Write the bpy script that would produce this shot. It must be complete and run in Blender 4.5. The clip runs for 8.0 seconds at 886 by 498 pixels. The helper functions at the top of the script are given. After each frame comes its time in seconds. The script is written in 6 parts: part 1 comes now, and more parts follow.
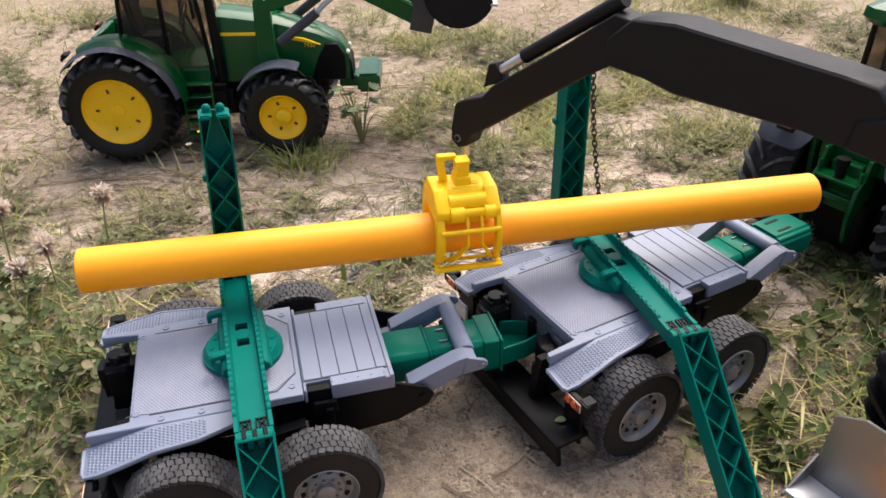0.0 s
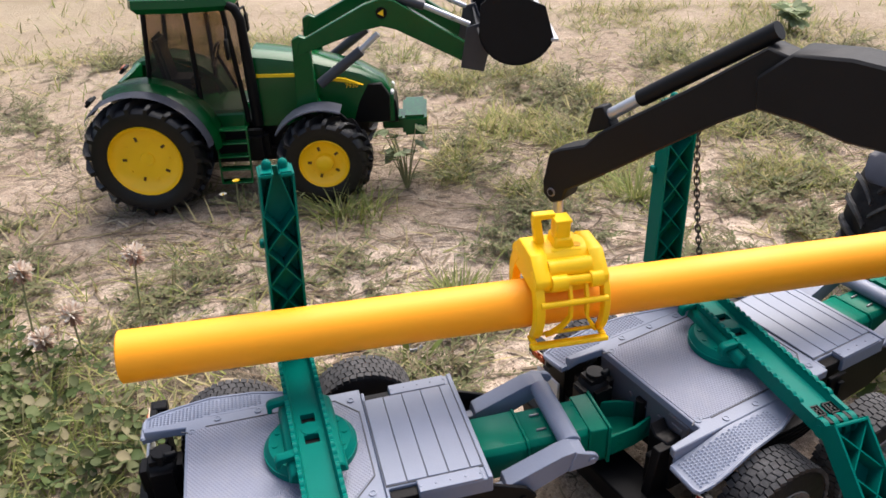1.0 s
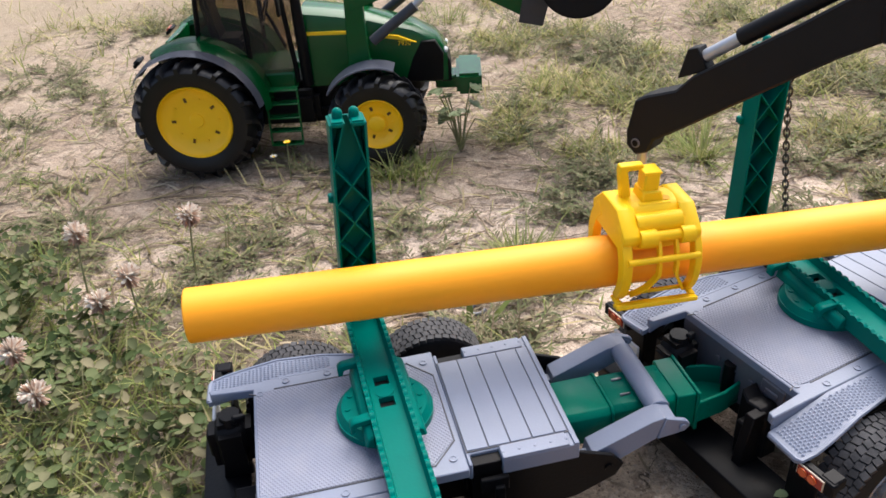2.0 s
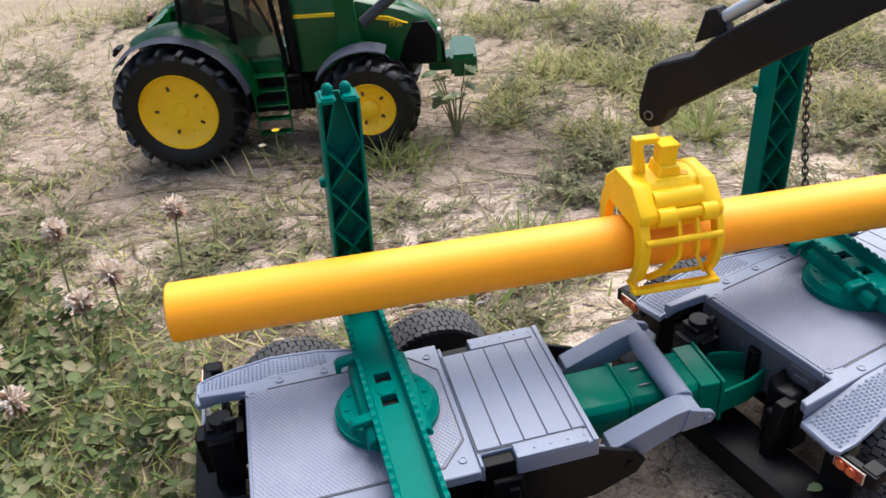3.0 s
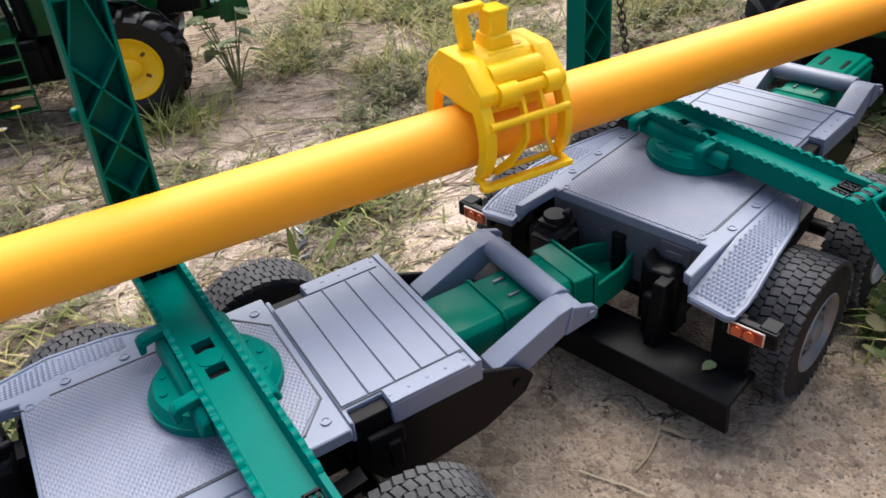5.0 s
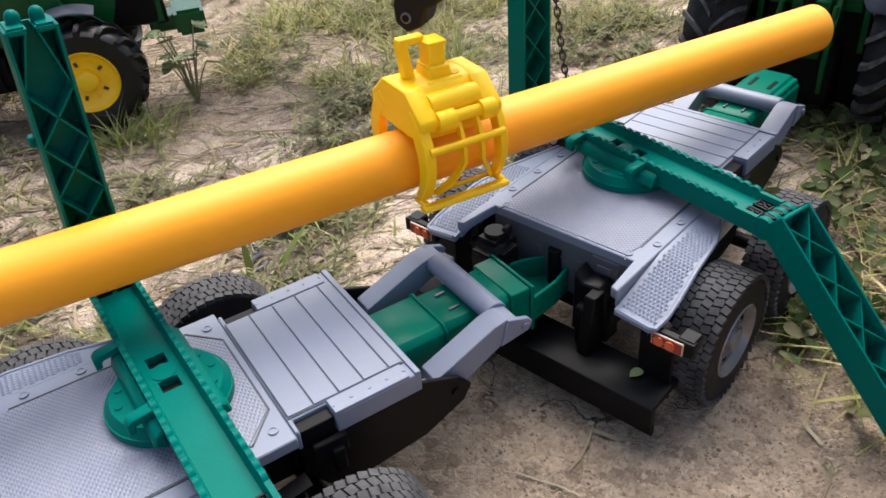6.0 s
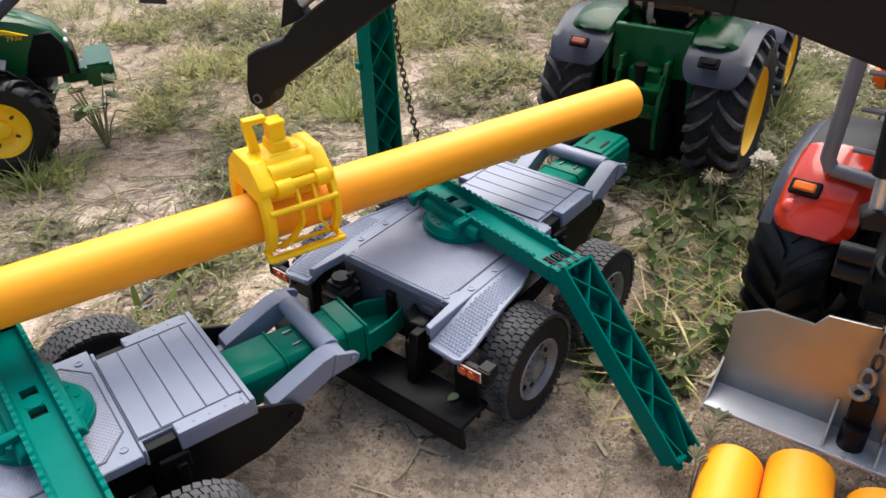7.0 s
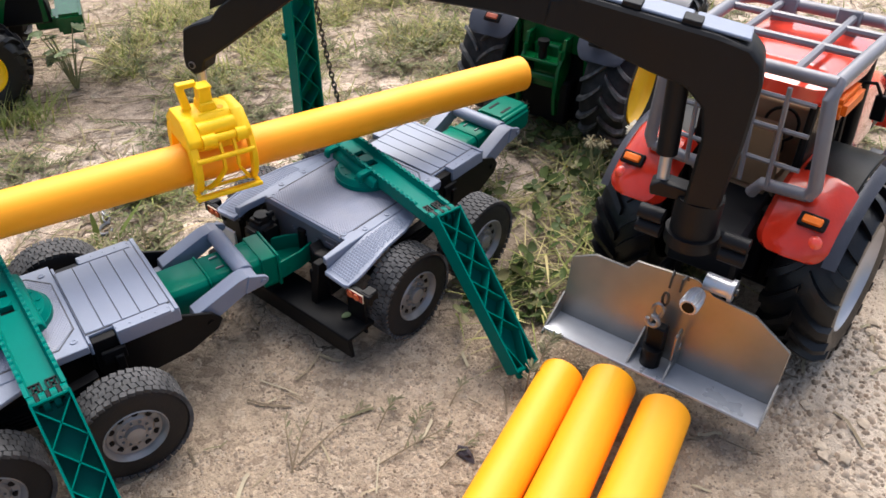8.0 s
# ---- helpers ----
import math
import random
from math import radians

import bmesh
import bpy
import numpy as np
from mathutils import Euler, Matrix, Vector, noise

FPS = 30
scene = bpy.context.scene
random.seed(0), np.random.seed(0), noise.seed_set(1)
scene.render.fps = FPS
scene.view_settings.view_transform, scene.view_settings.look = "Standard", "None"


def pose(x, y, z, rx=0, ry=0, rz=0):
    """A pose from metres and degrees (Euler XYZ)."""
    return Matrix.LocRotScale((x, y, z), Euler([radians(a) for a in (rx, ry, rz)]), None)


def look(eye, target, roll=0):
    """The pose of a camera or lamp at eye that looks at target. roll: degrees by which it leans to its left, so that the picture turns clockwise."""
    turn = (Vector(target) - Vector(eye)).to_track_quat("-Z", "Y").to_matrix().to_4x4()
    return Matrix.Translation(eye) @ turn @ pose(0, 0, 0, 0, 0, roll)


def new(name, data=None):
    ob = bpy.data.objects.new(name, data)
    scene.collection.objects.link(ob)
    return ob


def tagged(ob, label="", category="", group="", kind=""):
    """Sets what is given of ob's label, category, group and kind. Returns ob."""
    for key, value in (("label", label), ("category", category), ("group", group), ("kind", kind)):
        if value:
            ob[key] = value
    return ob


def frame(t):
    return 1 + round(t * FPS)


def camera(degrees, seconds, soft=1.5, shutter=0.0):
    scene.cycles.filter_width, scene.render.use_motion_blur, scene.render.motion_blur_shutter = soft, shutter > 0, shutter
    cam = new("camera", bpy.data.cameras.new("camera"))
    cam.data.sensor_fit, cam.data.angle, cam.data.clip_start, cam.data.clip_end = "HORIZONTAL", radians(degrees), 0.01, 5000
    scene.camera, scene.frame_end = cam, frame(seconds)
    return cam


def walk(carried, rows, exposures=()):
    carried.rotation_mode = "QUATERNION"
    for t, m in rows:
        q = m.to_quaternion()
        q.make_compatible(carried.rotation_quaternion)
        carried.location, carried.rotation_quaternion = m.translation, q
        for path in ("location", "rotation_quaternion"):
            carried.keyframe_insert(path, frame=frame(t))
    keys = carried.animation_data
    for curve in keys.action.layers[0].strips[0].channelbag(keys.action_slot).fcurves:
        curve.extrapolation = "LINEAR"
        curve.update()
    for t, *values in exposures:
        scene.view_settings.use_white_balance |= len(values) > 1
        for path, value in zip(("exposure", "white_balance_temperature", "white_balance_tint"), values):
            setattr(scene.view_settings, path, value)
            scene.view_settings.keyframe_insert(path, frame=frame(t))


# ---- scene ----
cam = camera(58.15, 8.0, soft=1.6)
PATH = [
    (0, pose(0.1125, 0.1301, 0.3983, 57.17, 1.10, 4.28)),
    (0.5, pose(0.0857, 0.1656, 0.3914, 58.78, 1.82, 4.49)),
    (1, pose(0.0575, 0.1993, 0.3797, 59.52, 2.13, 4.28)),
    (1.5, pose(0.0402, 0.2051, 0.3702, 59.17, 2.14, 4.57)),
    (1.7, pose(0.0365, 0.2083, 0.3660, 58.32, 2.63, 5.24)),
    (2.8, pose(0.0200, 0.2283, 0.3463, 57.19, 3.78, 6.83)),
    (3, pose(0.0227, 0.2356, 0.3413, 57.06, 4.32, 4.99)),
    (3.5, pose(0.0197, 0.2634, 0.3145, 56.95, 4.53, -3.31)),
    (4, pose(0.0151, 0.2753, 0.2996, 56.40, 5.10, -6.82)),
    (4.5, pose(0.0097, 0.2770, 0.2872, 55.55, 5.01, -10.39)),
    (4.7, pose(0.0078, 0.2767, 0.2799, 55.07, 5.05, -11.29)),
    (5.8, pose(0.0065, 0.2691, 0.2850, 54.31, 4.12, -14.19)),
    (6, pose(0.0155, 0.2612, 0.2974, 54.41, 3.78, -14.49)),
    (6.5, pose(0.0367, 0.2320, 0.3236, 55.61, 2.59, -16.33)),
    (7, pose(0.0625, 0.1970, 0.3447, 55.83, 1.91, -17.33)),
    (7.5, pose(0.0855, 0.1424, 0.3806, 54.82, 0.47, -17.35)),
    (8, pose(0.0974, 0.1003, 0.4044, 51.74, -0.50, -16.77)),
]
walk(cam, PATH, [(0.0, 1.08, 6550, 13), (1.7, 1.06, 6300, 12), (2.8, 1.08, 6100, 10), (3.5, 1.10, 5950, 10), (4.6, 1.09, 6100, 10), (6.5, 1.08, 6300, 10), (8.0, 1.17, 6300, 10)])

# ---- light ----
world = bpy.data.worlds.new("sky")
scene.world = world
world.use_nodes = True
wn = world.node_tree
sky = wn.nodes.new("ShaderNodeTexSky")
sky.sky_type, sky.sun_disc = "NISHITA", False
sky.sun_elevation, sky.sun_rotation = radians(59), radians(24)
sky.air_density, sky.dust_density, sky.ozone_density = 1.0, 5.0, 1.0
veil = wn.nodes.new("ShaderNodeHueSaturation")                  # thin cloud: paler sky
veil.inputs["Saturation"].default_value = 0.88
wn.links.new(sky.outputs[0], veil.inputs["Color"])
wn.links.new(veil.outputs[0], wn.nodes["Background"].inputs[0])
wn.nodes["Background"].inputs[1].default_value = 0.118
sun = new("sun", bpy.data.lights.new("sun", "SUN"))
sun.data.energy, sun.data.angle, sun.data.color = 2.15, radians(60), (1.0, 0.96, 0.90)
sun.matrix_world = look((0.45, 1.35, 1.75), (0, 0.35, 0))
scene.view_settings.exposure = 1.16


# ---- materials ----
def material(name, color, rough=0.5, metal=0.0, var=0.12, vscale=40, bump=0.15, bscale=700, dust=0.0,
             dustcol=(0.33, 0.27, 0.2), dscale=30, coat=0.0, each=0.0, spec=0.5):
    m = bpy.data.materials.new(name)
    m.use_nodes = True
    nt = m.node_tree
    N, L = nt.nodes.new, nt.links.new
    bs = nt.nodes["Principled BSDF"]
    tc = N("ShaderNodeTexCoord")
    n1 = N("ShaderNodeTexNoise")
    n1.inputs["Scale"].default_value, n1.inputs["Detail"].default_value = vscale, 5
    L(tc.outputs["Object"], n1.inputs["Vector"])
    ramp = N("ShaderNodeMapRange")
    ramp.inputs[1].default_value, ramp.inputs[2].default_value = 0.3, 0.7
    ramp.inputs[3].default_value, ramp.inputs[4].default_value = 1 - var, 1 + var
    L(n1.outputs["Fac"], ramp.inputs[0])
    col = N("ShaderNodeHueSaturation")
    col.inputs["Color"].default_value = (*color, 1)
    if each:
        oi = N("ShaderNodeObjectInfo")
        r2 = N("ShaderNodeMapRange")
        r2.inputs[3].default_value, r2.inputs[4].default_value = 1 - each, 1 + each
        L(oi.outputs["Random"], r2.inputs[0])
        mu = N("ShaderNodeMath")
        mu.operation = "MULTIPLY"
        L(ramp.outputs[0], mu.inputs[0])
        L(r2.outputs[0], mu.inputs[1])
        L(mu.outputs[0], col.inputs["Value"])
    else:
        L(ramp.outputs[0], col.inputs["Value"])
    out = col.outputs[0]
    rgh = N("ShaderNodeMapRange")
    rgh.inputs[3].default_value, rgh.inputs[4].default_value = max(rough - 0.1, 0.03), min(rough + 0.1, 1)
    L(n1.outputs["Fac"], rgh.inputs[0])
    rout = rgh.outputs[0]
    if dust:
        n2 = N("ShaderNodeTexNoise")
        n2.inputs["Scale"].default_value, n2.inputs["Detail"].default_value = dscale, 8
        n2.inputs["Roughness"].default_value = 0.7
        L(tc.outputs["Object"], n2.inputs["Vector"])
        dr = N("ShaderNodeMapRange")
        dr.inputs[1].default_value, dr.inputs[2].default_value = 0.42, 0.75
        dr.inputs[4].default_value = dust
        L(n2.outputs["Fac"], dr.inputs[0])
        mx = N("ShaderNodeMixRGB")
        mx.inputs[2].default_value = (*dustcol, 1)
        L(dr.outputs[0], mx.inputs[0])
        L(out, mx.inputs[1])
        out = mx.outputs[0]
        ra = N("ShaderNodeMath")
        ra.operation = "ADD"
        L(rout, ra.inputs[0])
        L(dr.outputs[0], ra.inputs[1])
        rout = ra.outputs[0]
    L(out, bs.inputs["Base Color"])
    L(rout, bs.inputs["Roughness"])
    bs.inputs["Metallic"].default_value = metal
    bs.inputs["Coat Weight"].default_value = coat
    bs.inputs["Specular IOR Level"].default_value = spec
    if bump:
        n3 = N("ShaderNodeTexNoise")
        n3.inputs["Scale"].default_value, n3.inputs["Detail"].default_value = bscale, 3
        L(tc.outputs["Object"], n3.inputs["Vector"])
        bp = N("ShaderNodeBump")
        bp.inputs["Strength"].default_value, bp.inputs["Distance"].default_value = bump, 0.0006
        L(n3.outputs["Fac"], bp.inputs["Height"])
        L(bp.outputs[0], bs.inputs["Normal"])
    return m


def island_material(name, cols, rough=0.7, trans=0.25):
    """Leaves and straws: each island takes its own colour of a row."""
    m = bpy.data.materials.new(name)
    m.use_nodes = True
    nt = m.node_tree
    N, L = nt.nodes.new, nt.links.new
    bs = nt.nodes["Principled BSDF"]
    geo = N("ShaderNodeNewGeometry")
    cr = N("ShaderNodeValToRGB")
    while len(cr.color_ramp.elements) < len(cols):
        cr.color_ramp.elements.new(0.5)
    for i, c in enumerate(cols):
        cr.color_ramp.elements[i].position = i / max(len(cols) - 1, 1)
        cr.color_ramp.elements[i].color = (*c, 1)
    L(geo.outputs["Random Per Island"], cr.inputs[0])
    L(cr.outputs[0], bs.inputs["Base Color"])
    bs.inputs["Roughness"].default_value = rough
    bs.inputs["Specular IOR Level"].default_value = 0.15
    if trans:
        tr = N("ShaderNodeBsdfTranslucent")
        L(cr.outputs[0], tr.inputs[0])
        mx = N("ShaderNodeMixShader")
        mx.inputs[0].default_value = trans
        L(bs.outputs[0], mx.inputs[1])
        L(tr.outputs[0], mx.inputs[2])
        L(mx.outputs[0], nt.nodes["Material Output"].inputs[0])
    return m


def soil_material():
    m = bpy.data.materials.new("sandy_soil")
    m.use_nodes = True
    nt = m.node_tree
    N, L = nt.nodes.new, nt.links.new
    bs = nt.nodes["Principled BSDF"]
    tc = N("ShaderNodeTexCoord")
    P = tc.outputs["Object"]

    def tex(scale, detail=6, rough=0.6, dist=0.0):
        n = N("ShaderNodeTexNoise")
        n.inputs["Scale"].default_value, n.inputs["Detail"].default_value = scale, detail
        n.inputs["Roughness"].default_value, n.inputs["Distortion"].default_value = rough, dist
        L(P, n.inputs["Vector"])
        return n.outputs["Fac"]

    def rng(s, a, b, c=0.0, d=1.0):
        r = N("ShaderNodeMapRange")
        for i, v in enumerate((a, b, c, d)):
            r.inputs[i + 1].default_value = v
        L(s, r.inputs[0])
        return r.outputs[0]

    def op(kind, a, b):
        n = N("ShaderNodeMath")
        n.operation = kind
        for i, v in enumerate((a, b)):
            if isinstance(v, (int, float)):
                n.inputs[i].default_value = v
            else:
                L(v, n.inputs[i])
        return n.outputs[0]

    def mix(f, a, b, kind="MIX"):
        n = N("ShaderNodeMixRGB")
        n.blend_type = kind
        if isinstance(f, (int, float)):
            n.inputs[0].default_value = f
        else:
            L(f, n.inputs[0])
        for i, v in ((1, a), (2, b)):
            if isinstance(v, tuple):
                n.inputs[i].default_value = (*v, 1)
            else:
                L(v, n.inputs[i])
        return n.outputs[0]

    sep = N("ShaderNodeSeparateXYZ")
    L(P, sep.inputs[0])
    wob = rng(tex(7, 5), 0.25, 0.75, -0.13, 0.13)
    far = rng(op("ADD", sep.outputs[1], wob), 0.5, 0.66)          # trodden loam in front, pale sand behind
    base = mix(far, (0.405, 0.312, 0.222), (0.66, 0.53, 0.425))
    back = op("MULTIPLY", rng(op("SUBTRACT", op("ADD", sep.outputs[1], op("MULTIPLY", wob, 1.6)), op("MULTIPLY", sep.outputs[0], 0.4)), 0.78, 0.98), rng(tex(4, 6, 0.65), 0.36, 0.58, 0.35, 0.95))
    base = mix(back, base, (0.285, 0.216, 0.152))         # browner, trodden soil further back
    patch = rng(tex(10, 8, 0.7), 0.48, 0.62)
    base = mix(op("MULTIPLY", op("MULTIPLY", patch, far), 0.75), base, (0.26, 0.19, 0.138))
    base = mix(rng(tex(38, 6, 0.7), 0.5, 0.72, 0, 0.42), base, (0.18, 0.132, 0.098))
    crumbs = op("MULTIPLY", rng(tex(160, 4, 0.7), 0.52, 0.68, 0, 0.6), rng(far, 0, 1, 1, 0.55))
    base = mix(crumbs, base, (0.155, 0.115, 0.083))
    base = mix(rng(tex(420, 3, 0.8), 0.35, 0.7, 0, 0.35), base, (0.47, 0.37, 0.275))
    grains = []
    jit = N("ShaderNodeTexNoise")
    jit.inputs["Scale"].default_value, jit.inputs["Detail"].default_value = 170, 4
    L(P, jit.inputs["Vector"])
    shaken = N("ShaderNodeVectorMath")
    shaken.operation = "MULTIPLY_ADD"
    L(jit.outputs["Color"], shaken.inputs[0])
    shaken.inputs[1].default_value = (0.012, 0.012, 0.012)
    L(P, shaken.inputs[2])
    for scale in (320, 130):                                       # single grains and crumbs
        g = N("ShaderNodeTexVoronoi")
        g.inputs["Scale"].default_value = scale
        L(shaken.outputs[0], g.inputs["Vector"])
        sc = N("ShaderNodeSeparateColor")
        L(g.outputs["Color"], sc.inputs[0])
        grains.append((sc.outputs[0], g.outputs["Distance"]))
    tone = N("ShaderNodeHueSaturation")
    L(base, tone.inputs["Color"])
    L(rng(grains[0][0], 0, 1, 0.80, 1.16), tone.inputs["Value"])
    base = tone.outputs[0]
    base = mix(rng(grains[1][0], 0.78, 0.9, 0, 0.45), base, (0.14, 0.1, 0.075))
    base = mix(rng(grains[1][0], 0.14, 0.06, 0, 0.3), base, (0.54, 0.45, 0.35))
    vor = N("ShaderNodeTexVoronoi")
    vor.feature = "DISTANCE_TO_EDGE"
    vor.inputs["Scale"].default_value = 7
    warp = N("ShaderNodeVectorMath")
    nz = N("ShaderNodeTexNoise")
    nz.inputs["Scale"].default_value, nz.inputs["Detail"].default_value = 30, 6
    L(P, nz.inputs["Vector"])
    warp.operation = "MULTIPLY_ADD"
    L(nz.outputs["Color"], warp.inputs[0])
    warp.inputs[1].default_value = (0.06, 0.06, 0.06)
    L(P, warp.inputs[2])
    L(warp.outputs[0], vor.inputs["Vector"])
    crack = rng(vor.outputs["Distance"], 0.0015, 0.0055, 1, 0)
    crack = op("MULTIPLY", op("MULTIPLY", crack, rng(tex(8, 4), 0.47, 0.54)), rng(far, 0.0, 1.0, 1.0, 0.12))
    base = mix(op("MULTIPLY", crack, 0.9), base, (0.07, 0.05, 0.035))
    reach = N("ShaderNodeVectorMath")                              # both zones stay small
    reach.operation = "DISTANCE"
    L(P, reach.inputs[0])
    reach.inputs[1].default_value = (0.1, 0.5, 0.0)
    near = rng(op("ADD", reach.outputs["Value"], wob), 1.1, 0.75)
    base = mix(rng(op("ADD", reach.outputs["Value"], op("MULTIPLY", wob, 3.0)), 0.85, 1.5), base, mix(rng(tex(3, 6, 0.65), 0.4, 0.6), (0.35, 0.275, 0.195), (0.43, 0.345, 0.25)))
    humus = op("MULTIPLY", rng(op("ADD", sep.outputs[0], wob), -0.13, -0.21), rng(op("ADD", sep.outputs[1], wob), 0.69, 0.61))
    humus = op("MULTIPLY", humus, rng(op("ADD", sep.outputs[1], op("MULTIPLY", wob, 2.0)), 0.1, 0.3))
    base = mix(op("MULTIPLY", op("MULTIPLY", humus, near), 0.8), base, (0.11, 0.09, 0.055))
    cs, sn = math.cos(radians(33.84)), math.sin(radians(33.84))     # darker strip of soil under the weeds
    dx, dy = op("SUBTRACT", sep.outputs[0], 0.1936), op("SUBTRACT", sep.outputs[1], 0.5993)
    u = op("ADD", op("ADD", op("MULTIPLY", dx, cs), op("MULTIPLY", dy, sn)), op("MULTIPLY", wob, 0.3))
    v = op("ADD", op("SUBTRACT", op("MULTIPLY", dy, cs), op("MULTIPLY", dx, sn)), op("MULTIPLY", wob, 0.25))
    weed_strip = op("MULTIPLY", op("MULTIPLY", rng(v, -0.058, -0.095), rng(v, -0.25, -0.2)), op("MULTIPLY", rng(u, -0.035, 0.015), rng(u, 0.3, 0.24)))
    base = mix(op("MULTIPLY", weed_strip, 0.8), base, (0.12, 0.094, 0.062))
    gravel = op("MULTIPLY", rng(op("ADD", sep.outputs[0], wob), 0.36, 0.47), rng(op("ADD", sep.outputs[1], wob), 0.52, 0.4))
    meadow = op("MULTIPLY", rng(reach.outputs["Value"], 1.2, 3.0), rng(tex(2.5, 6), 0.35, 0.6, 0.2, 0.9))
    base = mix(meadow, base, (0.13, 0.14, 0.06))
    base = mix(op("MULTIPLY", op("MULTIPLY", gravel, near), 0.85), base, mix(crumbs, (0.6, 0.5, 0.4), (0.34, 0.275, 0.21)))
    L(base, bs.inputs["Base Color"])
    bs.inputs["Roughness"].default_value = 0.95
    bs.inputs["Specular IOR Level"].default_value = 0.15
    h = op("ADD", op("MULTIPLY", tex(90, 6, 0.7), 1.0), op("MULTIPLY", tex(500, 4, 0.8), 0.45))
    h = op("SUBTRACT", h, op("MULTIPLY", grains[0][1], 0.5))
    h = op("SUBTRACT", h, op("MULTIPLY", grains[1][1], 0.4))
    h = op("SUBTRACT", h, op("MULTIPLY", crack, 1.2))
    bp = N("ShaderNodeBump")
    bp.inputs["Strength"].default_value, bp.inputs["Distance"].default_value = 0.9, 0.004
    L(h, bp.inputs["Height"])
    L(bp.outputs[0], bs.inputs["Normal"])
    return m


def glass_material(name, tint, rough=0.05, alpha=0.35):
    m = bpy.data.materials.new(name)
    m.use_nodes = True
    nt = m.node_tree
    bs = nt.nodes["Principled BSDF"]
    bs.inputs["Base Color"].default_value = (*tint, 1)
    bs.inputs["Roughness"].default_value = rough
    tr = nt.nodes.new("ShaderNodeBsdfTransparent")
    tr.inputs[0].default_value = (0.84, 0.78, 0.72, 1)
    mx = nt.nodes.new("ShaderNodeMixShader")
    mx.inputs[0].default_value = alpha
    nt.links.new(tr.outputs[0], mx.inputs[1])
    nt.links.new(bs.outputs[0], mx.inputs[2])
    nt.links.new(mx.outputs[0], nt.nodes["Material Output"].inputs[0])
    return m


GREY = material("grey_plastic", (0.164, 0.191, 0.262), 0.44, var=0.06, dust=0.10, dscale=60, dustcol=(0.30, 0.31, 0.33), bump=0.12, bscale=900, spec=0.5)
GREYD = material("dark_grey_plastic", (0.03, 0.032, 0.042), 0.45, dust=0.15, dustcol=(0.16, 0.15, 0.14))
TEAL = material("teal_green_plastic", (0.0, 0.130, 0.104), 0.33, var=0.06, bump=0.1, spec=0.05)
DRAW = material("deep_green_plastic", (0.0, 0.128, 0.082), 0.30, var=0.06, bump=0.1, spec=0.1)
BLACK = material("black_plastic", (0.0038, 0.0038, 0.0046), 0.42, dust=0.035, dscale=50, dustcol=(0.055, 0.053, 0.052), spec=0.12)
CRANE = material("matt_black_plastic", (0.0068, 0.0070, 0.0085), 0.52, dust=0.05, dustcol=(0.03, 0.031, 0.034), spec=0.18)
TYRE = material("dusty_rubber", (0.007, 0.007, 0.008), 0.6, dust=0.3, dscale=45, dustcol=(0.05, 0.049, 0.048), bump=0.3, spec=0.3)
TREADR = material("dusty_tread_rubber", (0.03, 0.03, 0.032), 0.65, dust=0.7, dscale=60, dustcol=(0.165, 0.16, 0.16), bump=0.3, spec=0.3)
LUGD = material("dusty_lug_edges", (0.045, 0.045, 0.045), 0.6, dust=0.75, dscale=80, dustcol=(0.27, 0.26, 0.25), bump=0.3, spec=0.3)
TYREG = material("dusty_lug_rubber", (0.008, 0.008, 0.009), 0.6, dust=0.45, dscale=70, dustcol=(0.10, 0.095, 0.09), bump=0.3, spec=0.25)
TYREB = material("black_rubber", (0.0045, 0.0045, 0.0056), 0.36, dust=0.04, dscale=50, dustcol=(0.06, 0.057, 0.055), bump=0.3, spec=0.34)
RIM = material("silver_grey_plastic", (0.22, 0.22, 0.228), 0.35, metal=0.4, dust=0.35, dscale=70, dustcol=(0.25, 0.22, 0.19))
SILVER = material("silver_plastic", (0.46, 0.4692, 0.4968), 0.3, metal=0.5)
RIMSLOT = material("brown_rim_slot", (0.10, 0.045, 0.006), 0.6)
STEEL = material("chain_steel", (0.06, 0.06, 0.06), 0.35, metal=0.8)
HOOKM = material("worn_steel", (0.22, 0.22, 0.23), 0.35, metal=0.7)
PIPE = material("orange_yellow_pipe_plastic", (0.98, 0.378, 0.0), 0.56, var=0.025, vscale=20, bump=0.05, spec=0.5)
GRAP = material("bright_yellow_plastic", (1.0, 0.60, 0.0), 0.48, var=0.03, bump=0.08, spec=0.36)
RIMY = material("yellow_rim_plastic", (1.0, 0.575, 0.002), 0.4, var=0.04, dust=0.03, dscale=70)
GREEN = material("dark_green_plastic", (0.001, 0.074, 0.017), 0.22, var=0.06, spec=0.36)
FLAP = material("slate_grey_plastic", (0.072, 0.077, 0.102), 0.33, dust=0.08, dustcol=(0.18, 0.17, 0.16))
WALL = material("slate_wall_plastic", (0.075, 0.08, 0.1), 0.4, dust=0.12, dustcol=(0.2, 0.19, 0.18))
RED = material("glossy_red_plastic", (0.80, 0.050, 0.020), 0.2, var=0.05, dust=0.04, dscale=60, coat=1.0)
CAGE = material("grey_tube_plastic", (0.1445, 0.1445, 0.1658), 0.35, dust=0.1)
PLATE = material("brushed_steel_plate", (0.235, 0.222, 0.205), 0.32, metal=0.75, var=0.12, vscale=25, bump=0.1)
CREAM = material("cream_plastic", (0.62, 0.52, 0.38), 0.4)
LENS = material("bright_orange_lens", (0.62, 0.10, 0.02), 0.3, coat=0.3)
REFL = material("faded_orange_lens", (0.34, 0.07, 0.03), 0.4)
ORANGE = material("orange_lens", (0.75, 0.15, 0.008), 0.45, spec=0.3)
